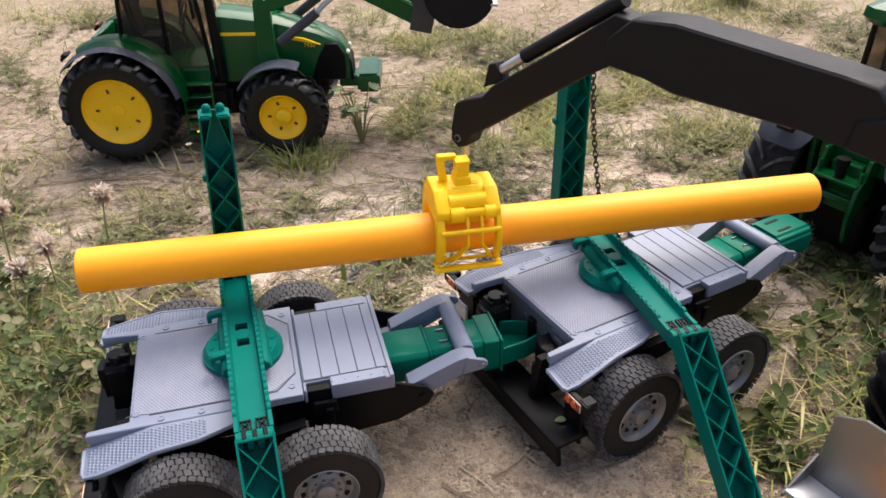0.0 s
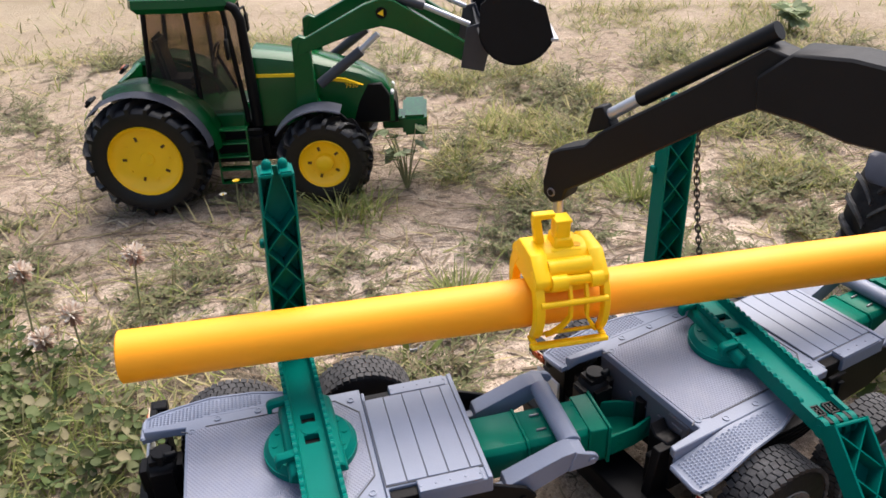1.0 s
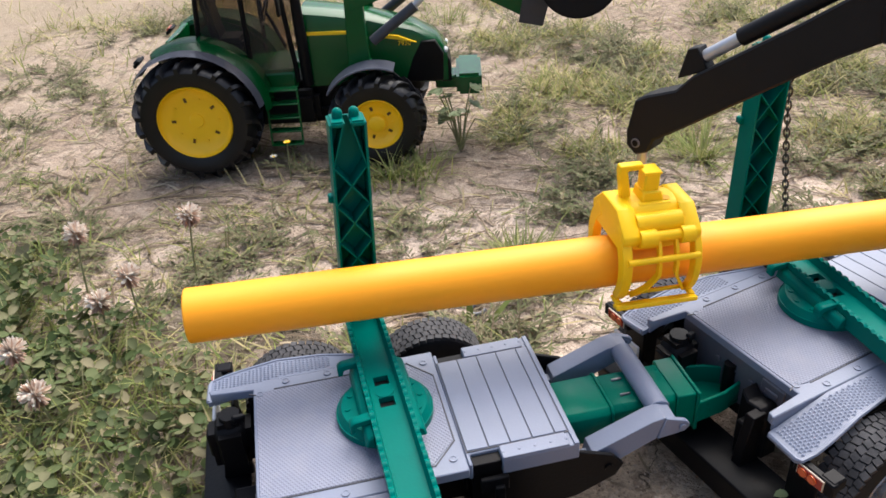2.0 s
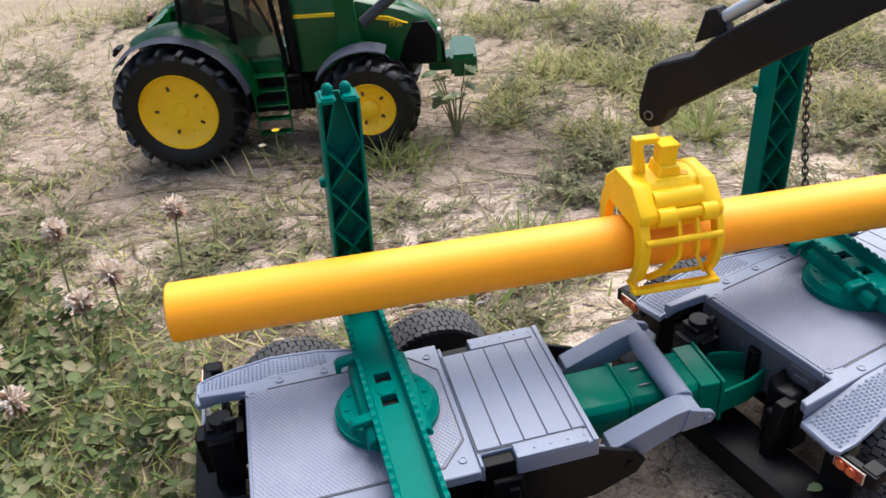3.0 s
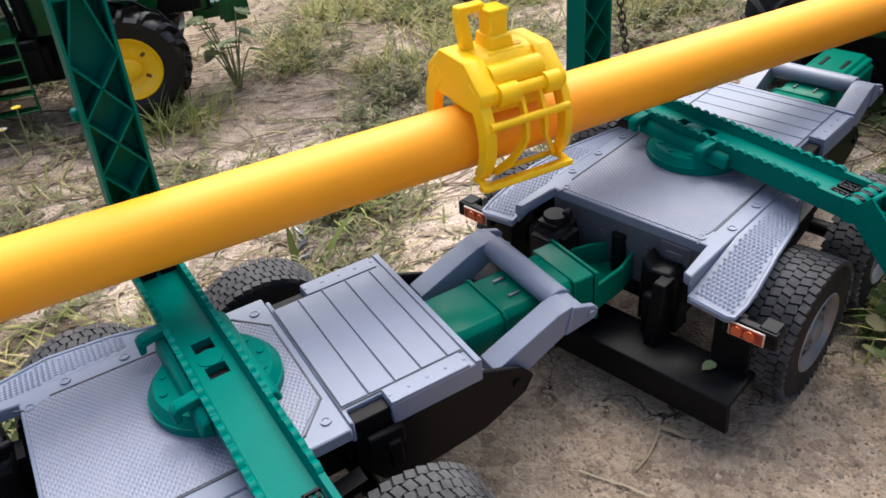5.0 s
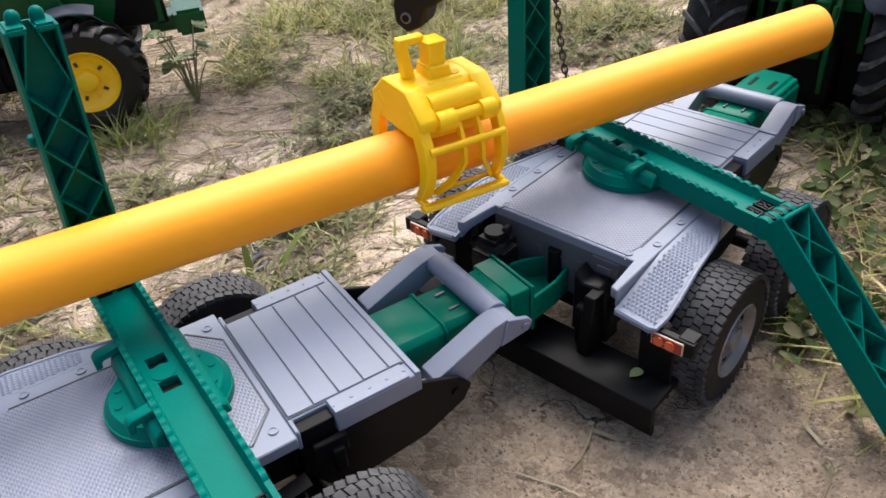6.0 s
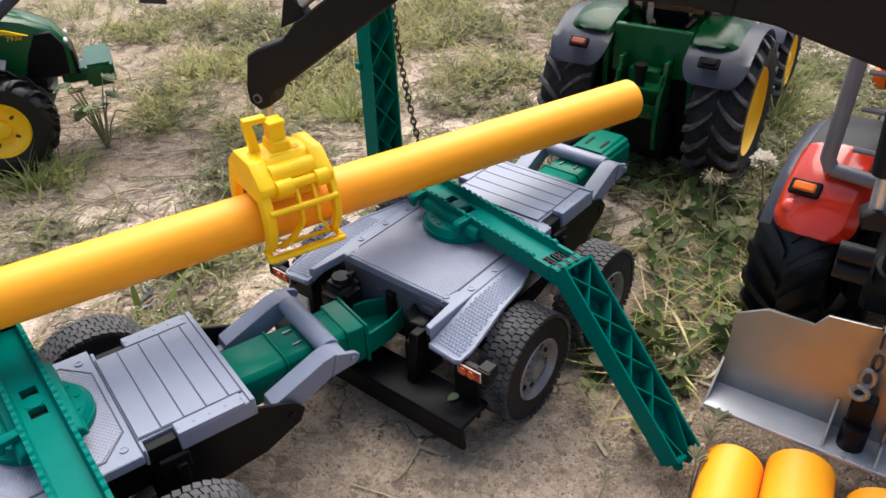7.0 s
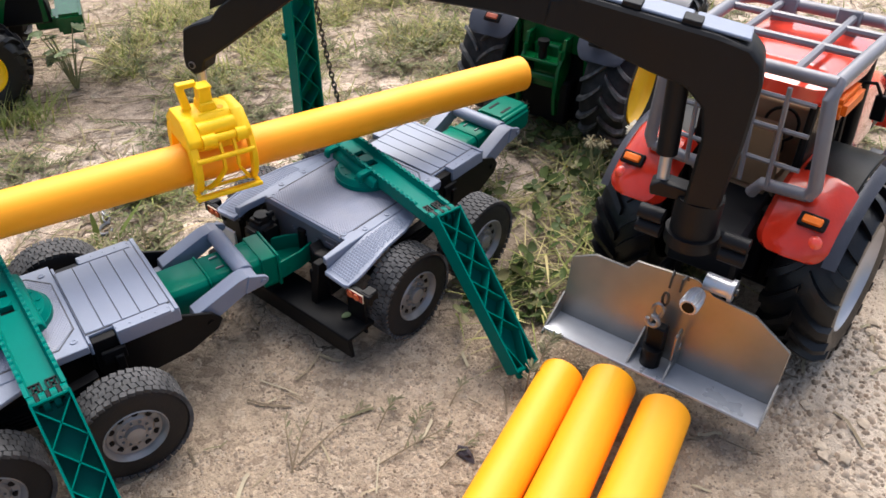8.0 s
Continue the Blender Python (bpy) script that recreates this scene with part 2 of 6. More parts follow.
REDLENS = material("red_lens", (0.3, 0.018, 0.008), 0.25, coat=0.4)
RIMS = material("bright_silver_plastic", (0.42, 0.42, 0.44), 0.3, metal=0.5, dust=0.15)
WHITE = material("white_plastic", (0.75, 0.75, 0.74), 0.4)
DECAL = material("yellow_decal", (0.95, 0.62, 0.01), 0.35)
SEAT = material("beige_seat_plastic", (0.23, 0.15, 0.085), 0.5)


def tread_material():
    m = material("tread_grey_plastic", (0.184, 0.201, 0.268), 0.4, var=0.06, dust=0.2, dscale=60, dustcol=(0.4, 0.385, 0.36), bump=0)
    nt = m.node_tree
    N, L = nt.nodes.new, nt.links.new
    tc = N("ShaderNodeTexCoord")
    hs = []
    for turned in (35, -35):
        mp = N("ShaderNodeMapping")
        mp.inputs["Rotation"].default_value = (0, 0, radians(turned))
        L(tc.outputs["Object"], mp.inputs[0])
        wv = N("ShaderNodeTexWave")
        wv.inputs["Scale"].default_value = 190
        L(mp.outputs[0], wv.inputs[0])
        hs.append(wv.outputs["Fac"])
    mx = N("ShaderNodeMath")
    mx.operation = "MAXIMUM"
    L(hs[0], mx.inputs[0])
    L(hs[1], mx.inputs[1])
    bp = N("ShaderNodeBump")
    bp.inputs["Strength"].default_value, bp.inputs["Distance"].default_value = 0.55, 0.0005
    L(mx.outputs[0], bp.inputs["Height"])
    L(bp.outputs[0], nt.nodes["Principled BSDF"].inputs["Normal"])
    return m


TREAD = tread_material()
GLASS = glass_material("smoked_cab_glass", (0.1, 0.085, 0.075), 0.05, 0.22)
SOIL = soil_material()
GRASS = island_material("dry_and_green_grass", [(0.52, 0.43, 0.22), (0.37, 0.34, 0.125), (0.24, 0.26, 0.075), (0.16, 0.195, 0.05), (0.25, 0.215, 0.105), (0.44, 0.37, 0.20)])
TUFT = island_material("green_tuft_grass", [(0.34, 0.33, 0.125), (0.235, 0.27, 0.078), (0.14, 0.185, 0.048), (0.43, 0.375, 0.20)])
CLOVER = island_material("clover_leaf", [(0.045, 0.072, 0.023), (0.08, 0.11, 0.036), (0.12, 0.145, 0.056), (0.04, 0.06, 0.02), (0.165, 0.172, 0.08), (0.23, 0.2, 0.115), (0.068, 0.094, 0.032), (0.10, 0.122, 0.048)], 0.6, 0.2)
STRAW = island_material("straw_and_twigs", [(0.336, 0.272, 0.176), (0.208, 0.16, 0.104), (0.12, 0.092, 0.064), (0.4, 0.344, 0.24), (0.16, 0.144, 0.08)], 0.85, 0.0)
PEBBLE = island_material("crumbs_and_pebbles", [(0.36, 0.275, 0.2), (0.24, 0.175, 0.125), (0.46, 0.375, 0.29), (0.17, 0.125, 0.09), (0.31, 0.25, 0.195), (0.4, 0.31, 0.225)], 0.9, 0.0)
RUNNER = island_material("brown_runner", [(0.15, 0.105, 0.07), (0.22, 0.165, 0.11), (0.11, 0.08, 0.055), (0.18, 0.15, 0.08)], 0.85, 0.0)
MATLEAF = island_material("grey_green_weed", [(0.14, 0.155, 0.07), (0.19, 0.185, 0.09), (0.09, 0.115, 0.045), (0.26, 0.23, 0.13), (0.12, 0.10, 0.06), (0.15, 0.17, 0.075), (0.06, 0.065, 0.032)], 0.75, 0.15)
PALELEAF = island_material("pale_lobed_leaf", [(0.24, 0.29, 0.15), (0.32, 0.36, 0.21), (0.18, 0.24, 0.10), (0.38, 0.39, 0.26)], 0.6, 0.2)
BROAD = island_material("broad_weed_leaf", [(0.03, 0.05, 0.014), (0.06, 0.09, 0.026), (0.09, 0.12, 0.04), (0.04, 0.068, 0.018), (0.12, 0.14, 0.055), (0.19, 0.17, 0.09), (0.07, 0.10, 0.032), (0.03, 0.05, 0.015)], 0.5, 0.2)
PETAL = island_material("white_clover_petals", [(0.82, 0.76, 0.67), (0.78, 0.68, 0.58), (0.85, 0.81, 0.74), (0.5, 0.32, 0.22), (0.72, 0.58, 0.47)], 0.7, 0.3)


# ---- mesh tools ----
def part(name, bm, mat, parent, label="", m=None, angle=38):
    me = bpy.data.meshes.new(name)
    bmesh.ops.recalc_face_normals(bm, faces=bm.faces)
    bm.to_mesh(me)
    bm.free()
    me.materials.append(mat)
    me.shade_smooth()
    me.set_sharp_from_angle(angle=radians(angle))
    return place(name, me, parent, label, m)


def place(name, me, parent, label="", m=None):
    ob = new(name, me)
    ob.parent = parent
    if m is not None:
        ob.matrix_basis = m
    return tagged(ob, label)


def thing(name, m, label, category, group="", kind=""):
    ob = new(name)
    ob.matrix_basis = m
    ob.empty_display_size = 0.01
    return tagged(ob, label, category, group, kind)


def poly(bm, rings, closed=True, caps=True):
    """Skin a row of rings, each a list of points."""
    vs = [[bm.verts.new(p) for p in r] for r in rings]
    n = len(rings[0])
    for a, b in zip(vs[:-1], vs[1:]):
        for i in range(n if closed else n - 1):
            j = (i + 1) % n
            bm.faces.new((a[i], a[j], b[j], b[i]))
    if caps:
        bm.faces.new(vs[0][::-1])
        bm.faces.new(vs[-1])
    return vs


def bevel(bm, start, w, seg=1):
    es = [e for e in bm.edges if e.index < 0 or e.index >= start]
    es = [e for e in es if len(e.link_faces) == 2 and e.calc_face_angle(0) > 0.5]
    bmesh.ops.bevel(bm, geom=es, offset=w, segments=seg, affect="EDGES", clamp_overlap=True)


def prism(pts, a, b, plane="xz", bev=0.0, bm=None, seg=1):
    """A 2D outline pushed from a to b along the third axis."""
    one = bmesh.new()
    f = {"xz": lambda p, t: (p[0], t, p[1]), "xy": lambda p, t: (p[0], p[1], t), "yz": lambda p, t: (t, p[0], p[1])}[plane]
    poly(one, [[f(p, a) for p in pts], [f(p, b) for p in pts]])
    bmesh.ops.recalc_face_normals(one, faces=one.faces)
    if bev:
        es = [e for e in one.edges if e.calc_face_angle(0) > 0.4]
        bmesh.ops.bevel(one, geom=es, offset=bev, segments=seg, affect="EDGES", clamp_overlap=True)
    return join(bm, one)


def join(bm, one, m=None):
    if m is not None:
        bmesh.ops.transform(one, matrix=m, verts=one.verts)
    if bm is None:
        return one
    vs = {v: bm.verts.new(v.co) for v in one.verts}
    for f in one.faces:
        bm.faces.new([vs[v] for v in f.verts])
    one.free()
    return bm


def box(c, s, bev=0.0006, bm=None, m=None, seg=1):
    x, y, z = (v / 2 for v in s)
    one = prism([(-x, -y), (x, -y), (x, y), (-x, y)], -z, z, "xy", bev, None, seg)
    t = Matrix.Translation(c)
    return join(bm, one, t @ m if m is not None else t)


def cyl(p, q, r, r2=None, n=16, bm=None):
    p, q = Vector(p), Vector(q)
    rot = (q - p).to_track_quat("Z", "Y").to_matrix()
    one = bmesh.new()
    poly(one, [[o + rot @ Vector((rr * math.cos(2 * math.pi * i / n), rr * math.sin(2 * math.pi * i / n), 0)) for i in range(n)]
               for o, rr in ((p, r), (q, r if r2 is None else r2))])
    return join(bm, one)


def tube(pts, r, n=8, bm=None, loop=False):
    pts = [Vector(p) for p in pts]
    one, rings = bmesh.new(), []
    k = len(pts)
    up = None
    for i, p in enumerate(pts):
        a = pts[i - 1] if i or loop else p
        b = pts[(i + 1) % k] if i < k - 1 or loop else p
        d = (b - a).normalized()
        if up is None:
            up = d.orthogonal().normalized()
        up = (up - d * up.dot(d)).normalized()
        side = d.cross(up)
        rr = r[i] if isinstance(r, (list, tuple)) else r
        rings.append([p + rr * (up * math.cos(2 * math.pi * j / n) + side * math.sin(2 * math.pi * j / n)) for j in range(n)])
    if loop:
        rings.append(rings[0])
    poly(one, rings, caps=not loop)
    if loop:
        bmesh.ops.remove_doubles(one, verts=one.verts, dist=1e-6)
    return join(bm, one)


def lathe(prof, n=32, bm=None, c=(0, 0, 0), closed=True):
    """A profile of (across, radius) turned about the y axis."""
    one = bmesh.new()
    vs = [[one.verts.new((c[0] + r * math.cos(2 * math.pi * i / n), c[1] + y, c[2] + r * math.sin(2 * math.pi * i / n))) for i in range(n)]
          for y, r in prof]
    k = len(prof)
    for a in range(k if closed else k - 1):
        for i in range(n):
            j = (i + 1) % n
            A, B = vs[a], vs[(a + 1) % k]
            one.faces.new((A[i], A[j], B[j], B[i]))
    if not closed:
        for ring, (_, r) in ((vs[0], prof[0]), (vs[-1], prof[-1])):
            if r < 0.001:
                one.faces.new(ring)
    return join(bm, one)


def ball(c, r, bm=None, n=8, s=(1, 1, 1)):
    one = bmesh.new()
    bmesh.ops.create_uvsphere(one, u_segments=n, v_segments=max(n // 2, 4), radius=r)
    return join(bm, one, Matrix.Translation(c) @ Matrix.Diagonal((*s, 1)))


def turn(*a):
    return pose(0, 0, 0, *a)


# ---- ground ----
def bank(x, y):
    """A low gravel bank under the outer wheels of the red tractor."""
    u = max(0.0, min(0.3, (x - 0.42) * 0.854 + (y - 0.385) * 0.52))
    d = math.hypot(x - 0.42 - 0.854 * u, y - 0.385 - 0.52 * u)
    return 0.0062 * math.exp(-(d / 0.042) ** 2)


def height(x, y):
    p = Vector((x, y, 0))
    d = max(0.0, math.hypot(x - 0.1, y - 0.6) - 1.5)
    return (0.0022 * noise.noise(p * 14) + 0.0011 * noise.noise(p * 45) - 0.0016
            + min(d, 6.0) * 0.012 * noise.noise(p * 0.9) + bank(x, y))


def ground():
    def axis(a, b, step, out):
        inner = list(np.arange(a, b + step / 2, step))
        lo, hi, w = [], [], step
        p, q = a, b
        while p > -out:
            w *= 1.35
            p, q = p - w, q + w
            lo.append(p)
            hi.append(q)
        return lo[::-1] + inner + hi
    xs, ys = axis(-0.6, 0.9, 0.012, 90), axis(0.1, 1.5, 0.012, 90)
    verts = [(x, y, height(x, y)) for y in ys for x in xs]
    n = len(xs)
    faces = [(j * n + i, j * n + i + 1, (j + 1) * n + i + 1, (j + 1) * n + i) for j in range(len(ys) - 1) for i in range(n - 1)]
    me = bpy.data.meshes.new("ground")
    me.from_pydata(verts, [], faces)
    me.materials.append(SOIL)
    me.shade_smooth()
    return tagged(new("ground", me), "dry sandy soil with trodden loam and fine cracks", "ground", kind="structure")


ground()


# ---- log trailer ----
def truck_tyre():
    r, w = 0.034, 0.0105
    return lathe([(-w, 0.018), (-w, 0.029), (-w + 0.0012, 0.0318), (-w + 0.003, r - 0.0011), (w - 0.003, r - 0.0011),
                  (w - 0.0012, 0.0318), (w, 0.029), (w, 0.018)], 48)


def tread_blocks():
    """Five rows of slanted blocks, too small to pick apart."""
    r, bm = 0.034, bmesh.new()
    rows = ((-0.0087, 0.0036, 46), (-0.0044, 0.0043, 46), (0.0, 0.0043, 46), (0.0044, 0.0043, 46), (0.0087, 0.0036, 46))
    for k, (y, wy, count) in enumerate(rows):
        for i in range(count):
            a = 2 * math.pi * (i + 0.5 * (k % 2)) / count
            m = turn(0, -math.degrees(a), 0) @ pose(r - 0.0014, y, 0, 0, 0, 0) @ turn(14 if k % 2 else -14, 0, 0)
            one = prism([(-wy / 2, -0.0018), (wy / 2, -0.0018), (wy / 2, 0.0018), (-wy / 2, 0.0018)], -0.0012, 0.0012, "yz")
            join(bm, one, m)
    return bm


def truck_rim():
    w = 0.0105
    bm = lathe([(-w + 0.0005, 0.0195), (-w - 0.0006, 0.0185), (-w + 0.001, 0.017), (-w + 0.0035, 0.016), (-w + 0.0045, 0.012), (-w + 0.003, 0.0105),
                (-w + 0.003, 0.006), (-w + 0.0002, 0.0055), (-w - 0.0006, 0.003), (-w - 0.0006, 0.0005)], 32, closed=False)
    for i in range(10):
        a = 2 * math.pi * i / 10
        cyl((0.0083 * math.cos(a), -w + 0.0034, 0.0083 * math.sin(a)), (0.0083 * math.cos(a), -w + 0.0012, 0.0083 * math.sin(a)), 0.0009, n=6, bm=bm)
    return bm


def rim_holes(wheel, me):
    """Ten dark ventilation holes on one wheel."""
    for i in range(10):
        m = turn(0, 36 * i + 18, 0)
        if me is None:
            me = part("rim_hole", cyl((0.0139, -0.0060, 0), (0.0139, -0.0067, 0), 0.0021, n=10), BLACK, wheel, "", m).data
        else:
            place("rim_hole", me, wheel, "", m)
    return me


STAKE_L = 0.1165


def stake(trailer, m, label, share):
    """A tapered channel, open towards -y, with thin crossed ribs and two rounded prongs."""
    if share:
        st = place("stake", share[0], trailer, label, m)
        for me in share[1]:
            place("rib", me, st)
        for me in share[2]:
            place("prong", me, st)
        return share
    L = STAKE_L

    def w(z):
        return 0.0102 - 0.0008 * z / L
    bm = bmesh.new()
    poly(bm, [[(-w(z), -0.0120, z), (-w(z) + 0.0012, -0.0120, z), (-w(z) + 0.0014, 0.0006, z), (w(z) - 0.0014, 0.0006, z), (w(z) - 0.0012, -0.0120, z), (w(z), -0.0120, z),
               (w(z), 0.0018, z), (-w(z), 0.0018, z)] for z in (0, L * 0.25, L * 0.5, L * 0.75, L)])
    st = part("stake", bm, TEAL, trailer, label, m)
    ribs, prongs = [], []

    def rib(xa, za, xb, zb):
        a, b = Vector((xa, -0.0035, za)), Vector((xb, -0.0035, zb))
        side = (b - a).normalized().cross(Vector((0, 1, 0))) * 0.0004
        front, back = Vector((0, -0.0066, 0)), Vector((0, 0.0044, 0))
        one = bmesh.new()
        poly(one, [[p - side + front, p + side + front, p + side + back, p - side + back] for p in (a, b)])
        ribs.append(part("rib", one, TEAL, st).data)
    nodes = [L * f for f in (0.03, 0.22, 0.41, 0.60, 0.79)]
    for z0, z1 in zip(nodes[:-1], nodes[1:]):
        for s in (-1, 1):
            rib(-s * (w(z0) - 0.001), z0, s * (w(z1) - 0.001), z1)
    for s in (-1, 1):
        rib(s * (w(nodes[-1]) - 0.001), nodes[-1], s * 0.0022, L * 0.985)
        bm = box((s * 0.0052, -0.0052, L - 0.0004), (2 * w(L) - 0.0112, 0.0136, 0.0030), 0.0009, None, None, 2)
        cyl((s * 0.0042, -0.0040, L), (s * 0.0042, -0.0040, L + 0.0030), 0.0027, n=12, bm=bm)
        ball((s * 0.0042, -0.0040, L + 0.0032), 0.0028, bm, 12)
        prongs.append(part("prong", bm, TEAL, st).data)
    prongs.append(part("prong", box((0, -0.0052, 0.0012), (2 * w(0) - 0.0004, 0.0134, 0.0016), 0.0004), TEAL, st, "foot plate of the stake").data)
    prongs.append(part("prong", box((-0.0104, 0.001, L * 0.60), (0.0034, 0.005, 0.0046), 0.0008), TEAL, st, "small lug of the stake").data)
    return [st.data, ribs, prongs]


def bunk(trailer, at, fold, slack, lean):
    """Turntable beam with scalloped edges, one stake upright and one folded down."""
    base = pose(at[0], at[1], 0, 0, 0, at[2])
    y0, y1 = -0.0815, 0.0795
    hx = 0.0100
    FZ = 0.0874                            # channel floor, pierced by two square holes
    beam = None
    for a, b in ((y0, -0.0052), (0.0015, 0.0109), (0.0176, y1)):
        bm = prism([(-hx, 0.0815), (hx, 0.0815), (hx + 0.0004, 0.091), (hx - 0.0018, 0.091), (hx - 0.0030, FZ), (-hx + 0.0030, FZ), (-hx + 0.0018, 0.091), (-hx - 0.0004, 0.091)], a, b, "xz")
        if beam is None:
            beam = part("bunk_beam", bm, TEAL, trailer, "teal green bunk beam with scalloped edges", base)
        else:
            part("beam_section", bm, TEAL, beam)
    for a, b in ((-0.0052, 0.0015), (0.0109, 0.0176)):
        for s in (-1, 1):
            part("beam_section", prism([(s * 0.0038, 0.0815), (s * hx, 0.0815), (s * (hx + 0.0004), 0.091), (s * (hx - 0.0018), 0.091), (s * (hx - 0.0030), FZ), (s * 0.0038, FZ)], a, b, "xz"), TEAL, beam)
    part("pivot_cap", cyl((0, 0.0062, 0.084), (0, 0.0062, FZ + 0.0004), 0.0048, n=20), TEAL, beam)
    for s in (-1, 1):                      # scalloped ridges
        n, a, b = 260, y0 + 0.012, y1 - 0.004
        top = [(a + (b - a) * k / n, 0.0912 + 0.0015 * abs(math.sin(math.pi * (b - a) / 0.0054 * k / n)) ** 0.7) for k in range(n + 1)]
        part("scalloped_ridge", prism([(a, 0.0902)] + top + [(b, 0.0902)], s * (hx - 0.0018), s * (hx + 0.0004), "yz"), TEAL, beam)
    for y in (0.0300, -0.0130):            # clamps over the turntable
        part("clamp", prism([(-hx + 0.001, 0.0918), (-hx - 0.0085, 0.0908), (-hx - 0.0105, 0.0890), (-hx - 0.0105, 0.0840), (-hx - 0.0080, 0.0840), (-hx - 0.0075, 0.0872), (-hx + 0.001, 0.0884)],
                            y - 0.0026, y + 0.0026, "xz", 0.0005), TEAL, beam)
    for s in (-1, 1):                      # side webs on the turntable
        part("side_web", prism([(s * hx, 0.0815), (s * (hx + 0.0052), 0.0815), (s * (hx + 0.0038), 0.0868), (s * hx, 0.0885)], -0.0245, 0.0305, "xz", 0.0008), TEAL, beam)
    bm = bmesh.new()
    n = 48
    for z0, z1, r0, r1 in ((0.0751, 0.0790, 0.0246, 0.0246), (0.0790, 0.0828, 0.0240, 0.0216)):
        cyl((-0.001, 0.0035, z0), (-0.001, 0.0035, z1), r0, r1, n, bm)
    for i in range(12):
        a = math.pi * 2 * i / 12
        x, y = -0.001 + 0.0185 * math.cos(a), 0.0035 + 0.0185 * math.sin(a)
        cyl((x, y, 0.081), (x, y, 0.0834), 0.0015, n=8, bm=bm)
    part("turntable", bm, TEAL, beam)
    bm = bmesh.new()
    for y in (-0.00185, 0.01425):
        box((0, y, 0.0836), (0.0075, 0.0066, 0.001), 0, bm)
    part("turntable_socket", bm, BLACK, beam)
    # hinges
    for s, yy in ((-1, y0), (1, y1)):
        bm = bmesh.new()
        for x in (-0.0084, -0.0028, 0.0028, 0.0084):
            cyl((x - 0.0016, yy + s * 0.0035, 0.086), (x + 0.0016, yy + s * 0.0035, 0.086), 0.0056, n=14, bm=bm)
        cyl((-0.0104, yy + s * 0.0035, 0.086), (0.0104, yy + s * 0.0035, 0.086), 0.0022, n=10, bm=bm)
        part("hinge", bm, TEAL, beam)
        for x in (-0.0045, 0.0045):
            bm = bmesh.new()
            for dx, dy, sx, sy in ((-0.0030, 0, 0.0008, 0.008), (0.0030, 0, 0.0008, 0.008), (0, -0.0036, 0.0066, 0.0009), (0, 0.0036, 0.0066, 0.0009), (-0.0012, 0, 0.001, 0.005), (0.0012, 0, 0.001, 0.005), (0, 0, 0.003, 0.001)):
                box((x + dx, yy - s * -0.0002 + dy - s * 0.0062, 0.0879), (sx, sy, 0.0016), 0, bm)
            part("hinge_slot", bm, BLACK, beam)
        for x in (-0.0056, 0.0, 0.0056):
            part("hinge_pocket", box((x, yy + s * 0.0035, 0.0888), (0.0022, 0.0060, 0.0050), 0.0003), BLACK, beam)
    share = stake(trailer, base @ pose(-0.003 if slack else 0, y1 + (0.0075 if slack else 0.004), 0.0885, 0, lean, 0), "upright lattice stake", None)
    stake(trailer, base @ pose(0, y0 - 0.0035, 0.0872, fold, 0, 0) @ turn(0, 0, 180), "folded-down lattice stake", share)
    # chain from the upright stake
    a, b = Vector((0.0110, y1 + 0.002, 0.0885 + STAKE_L * 0.95)), Vector((0.025, 0.076, 0.080))
    if not slack:                          # taut behind the stake
        a, b = Vector((0.004, y1 + 0.0085, 0.0885 + STAKE_L * 0.95)), Vector((0.002, y1 + 0.0095, 0.080))
    links = 27
    lm = None
    chain = part("chain", ball(tuple(a), 0.0018), STEEL, trailer, "hanging steel chain", base)
    pts = []
    for i in range(links + 1):
        t = i / links
        p = a.lerp(b, t ** 1.5)
        p.z = a.z + (b.z - a.z) * t
        pts.append(p)
    bm = bmesh.new()
    ring = [(0.0016 * math.cos(u), 0, 0.0034 * math.sin(u)) for u in (2 * math.pi * k / 12 for k in range(12))]
    bm = tube(ring, 0.00058, 6, loop=True)
    for i in range(links):
        p, d = (pts[i] + pts[i + 1]) / 2, (pts[i + 1] - pts[i]).normalized()
        m = Matrix.Translation(p) @ d.to_track_quat("Z", "Y").to_matrix().to_4x4() @ turn(0, 0, 90 * (i % 2) + 20)
        if lm is None:
            lm = part("link", bm, STEEL, chain, "", m).data
        else:
            place("link", lm, chain, "", m)
    return beam


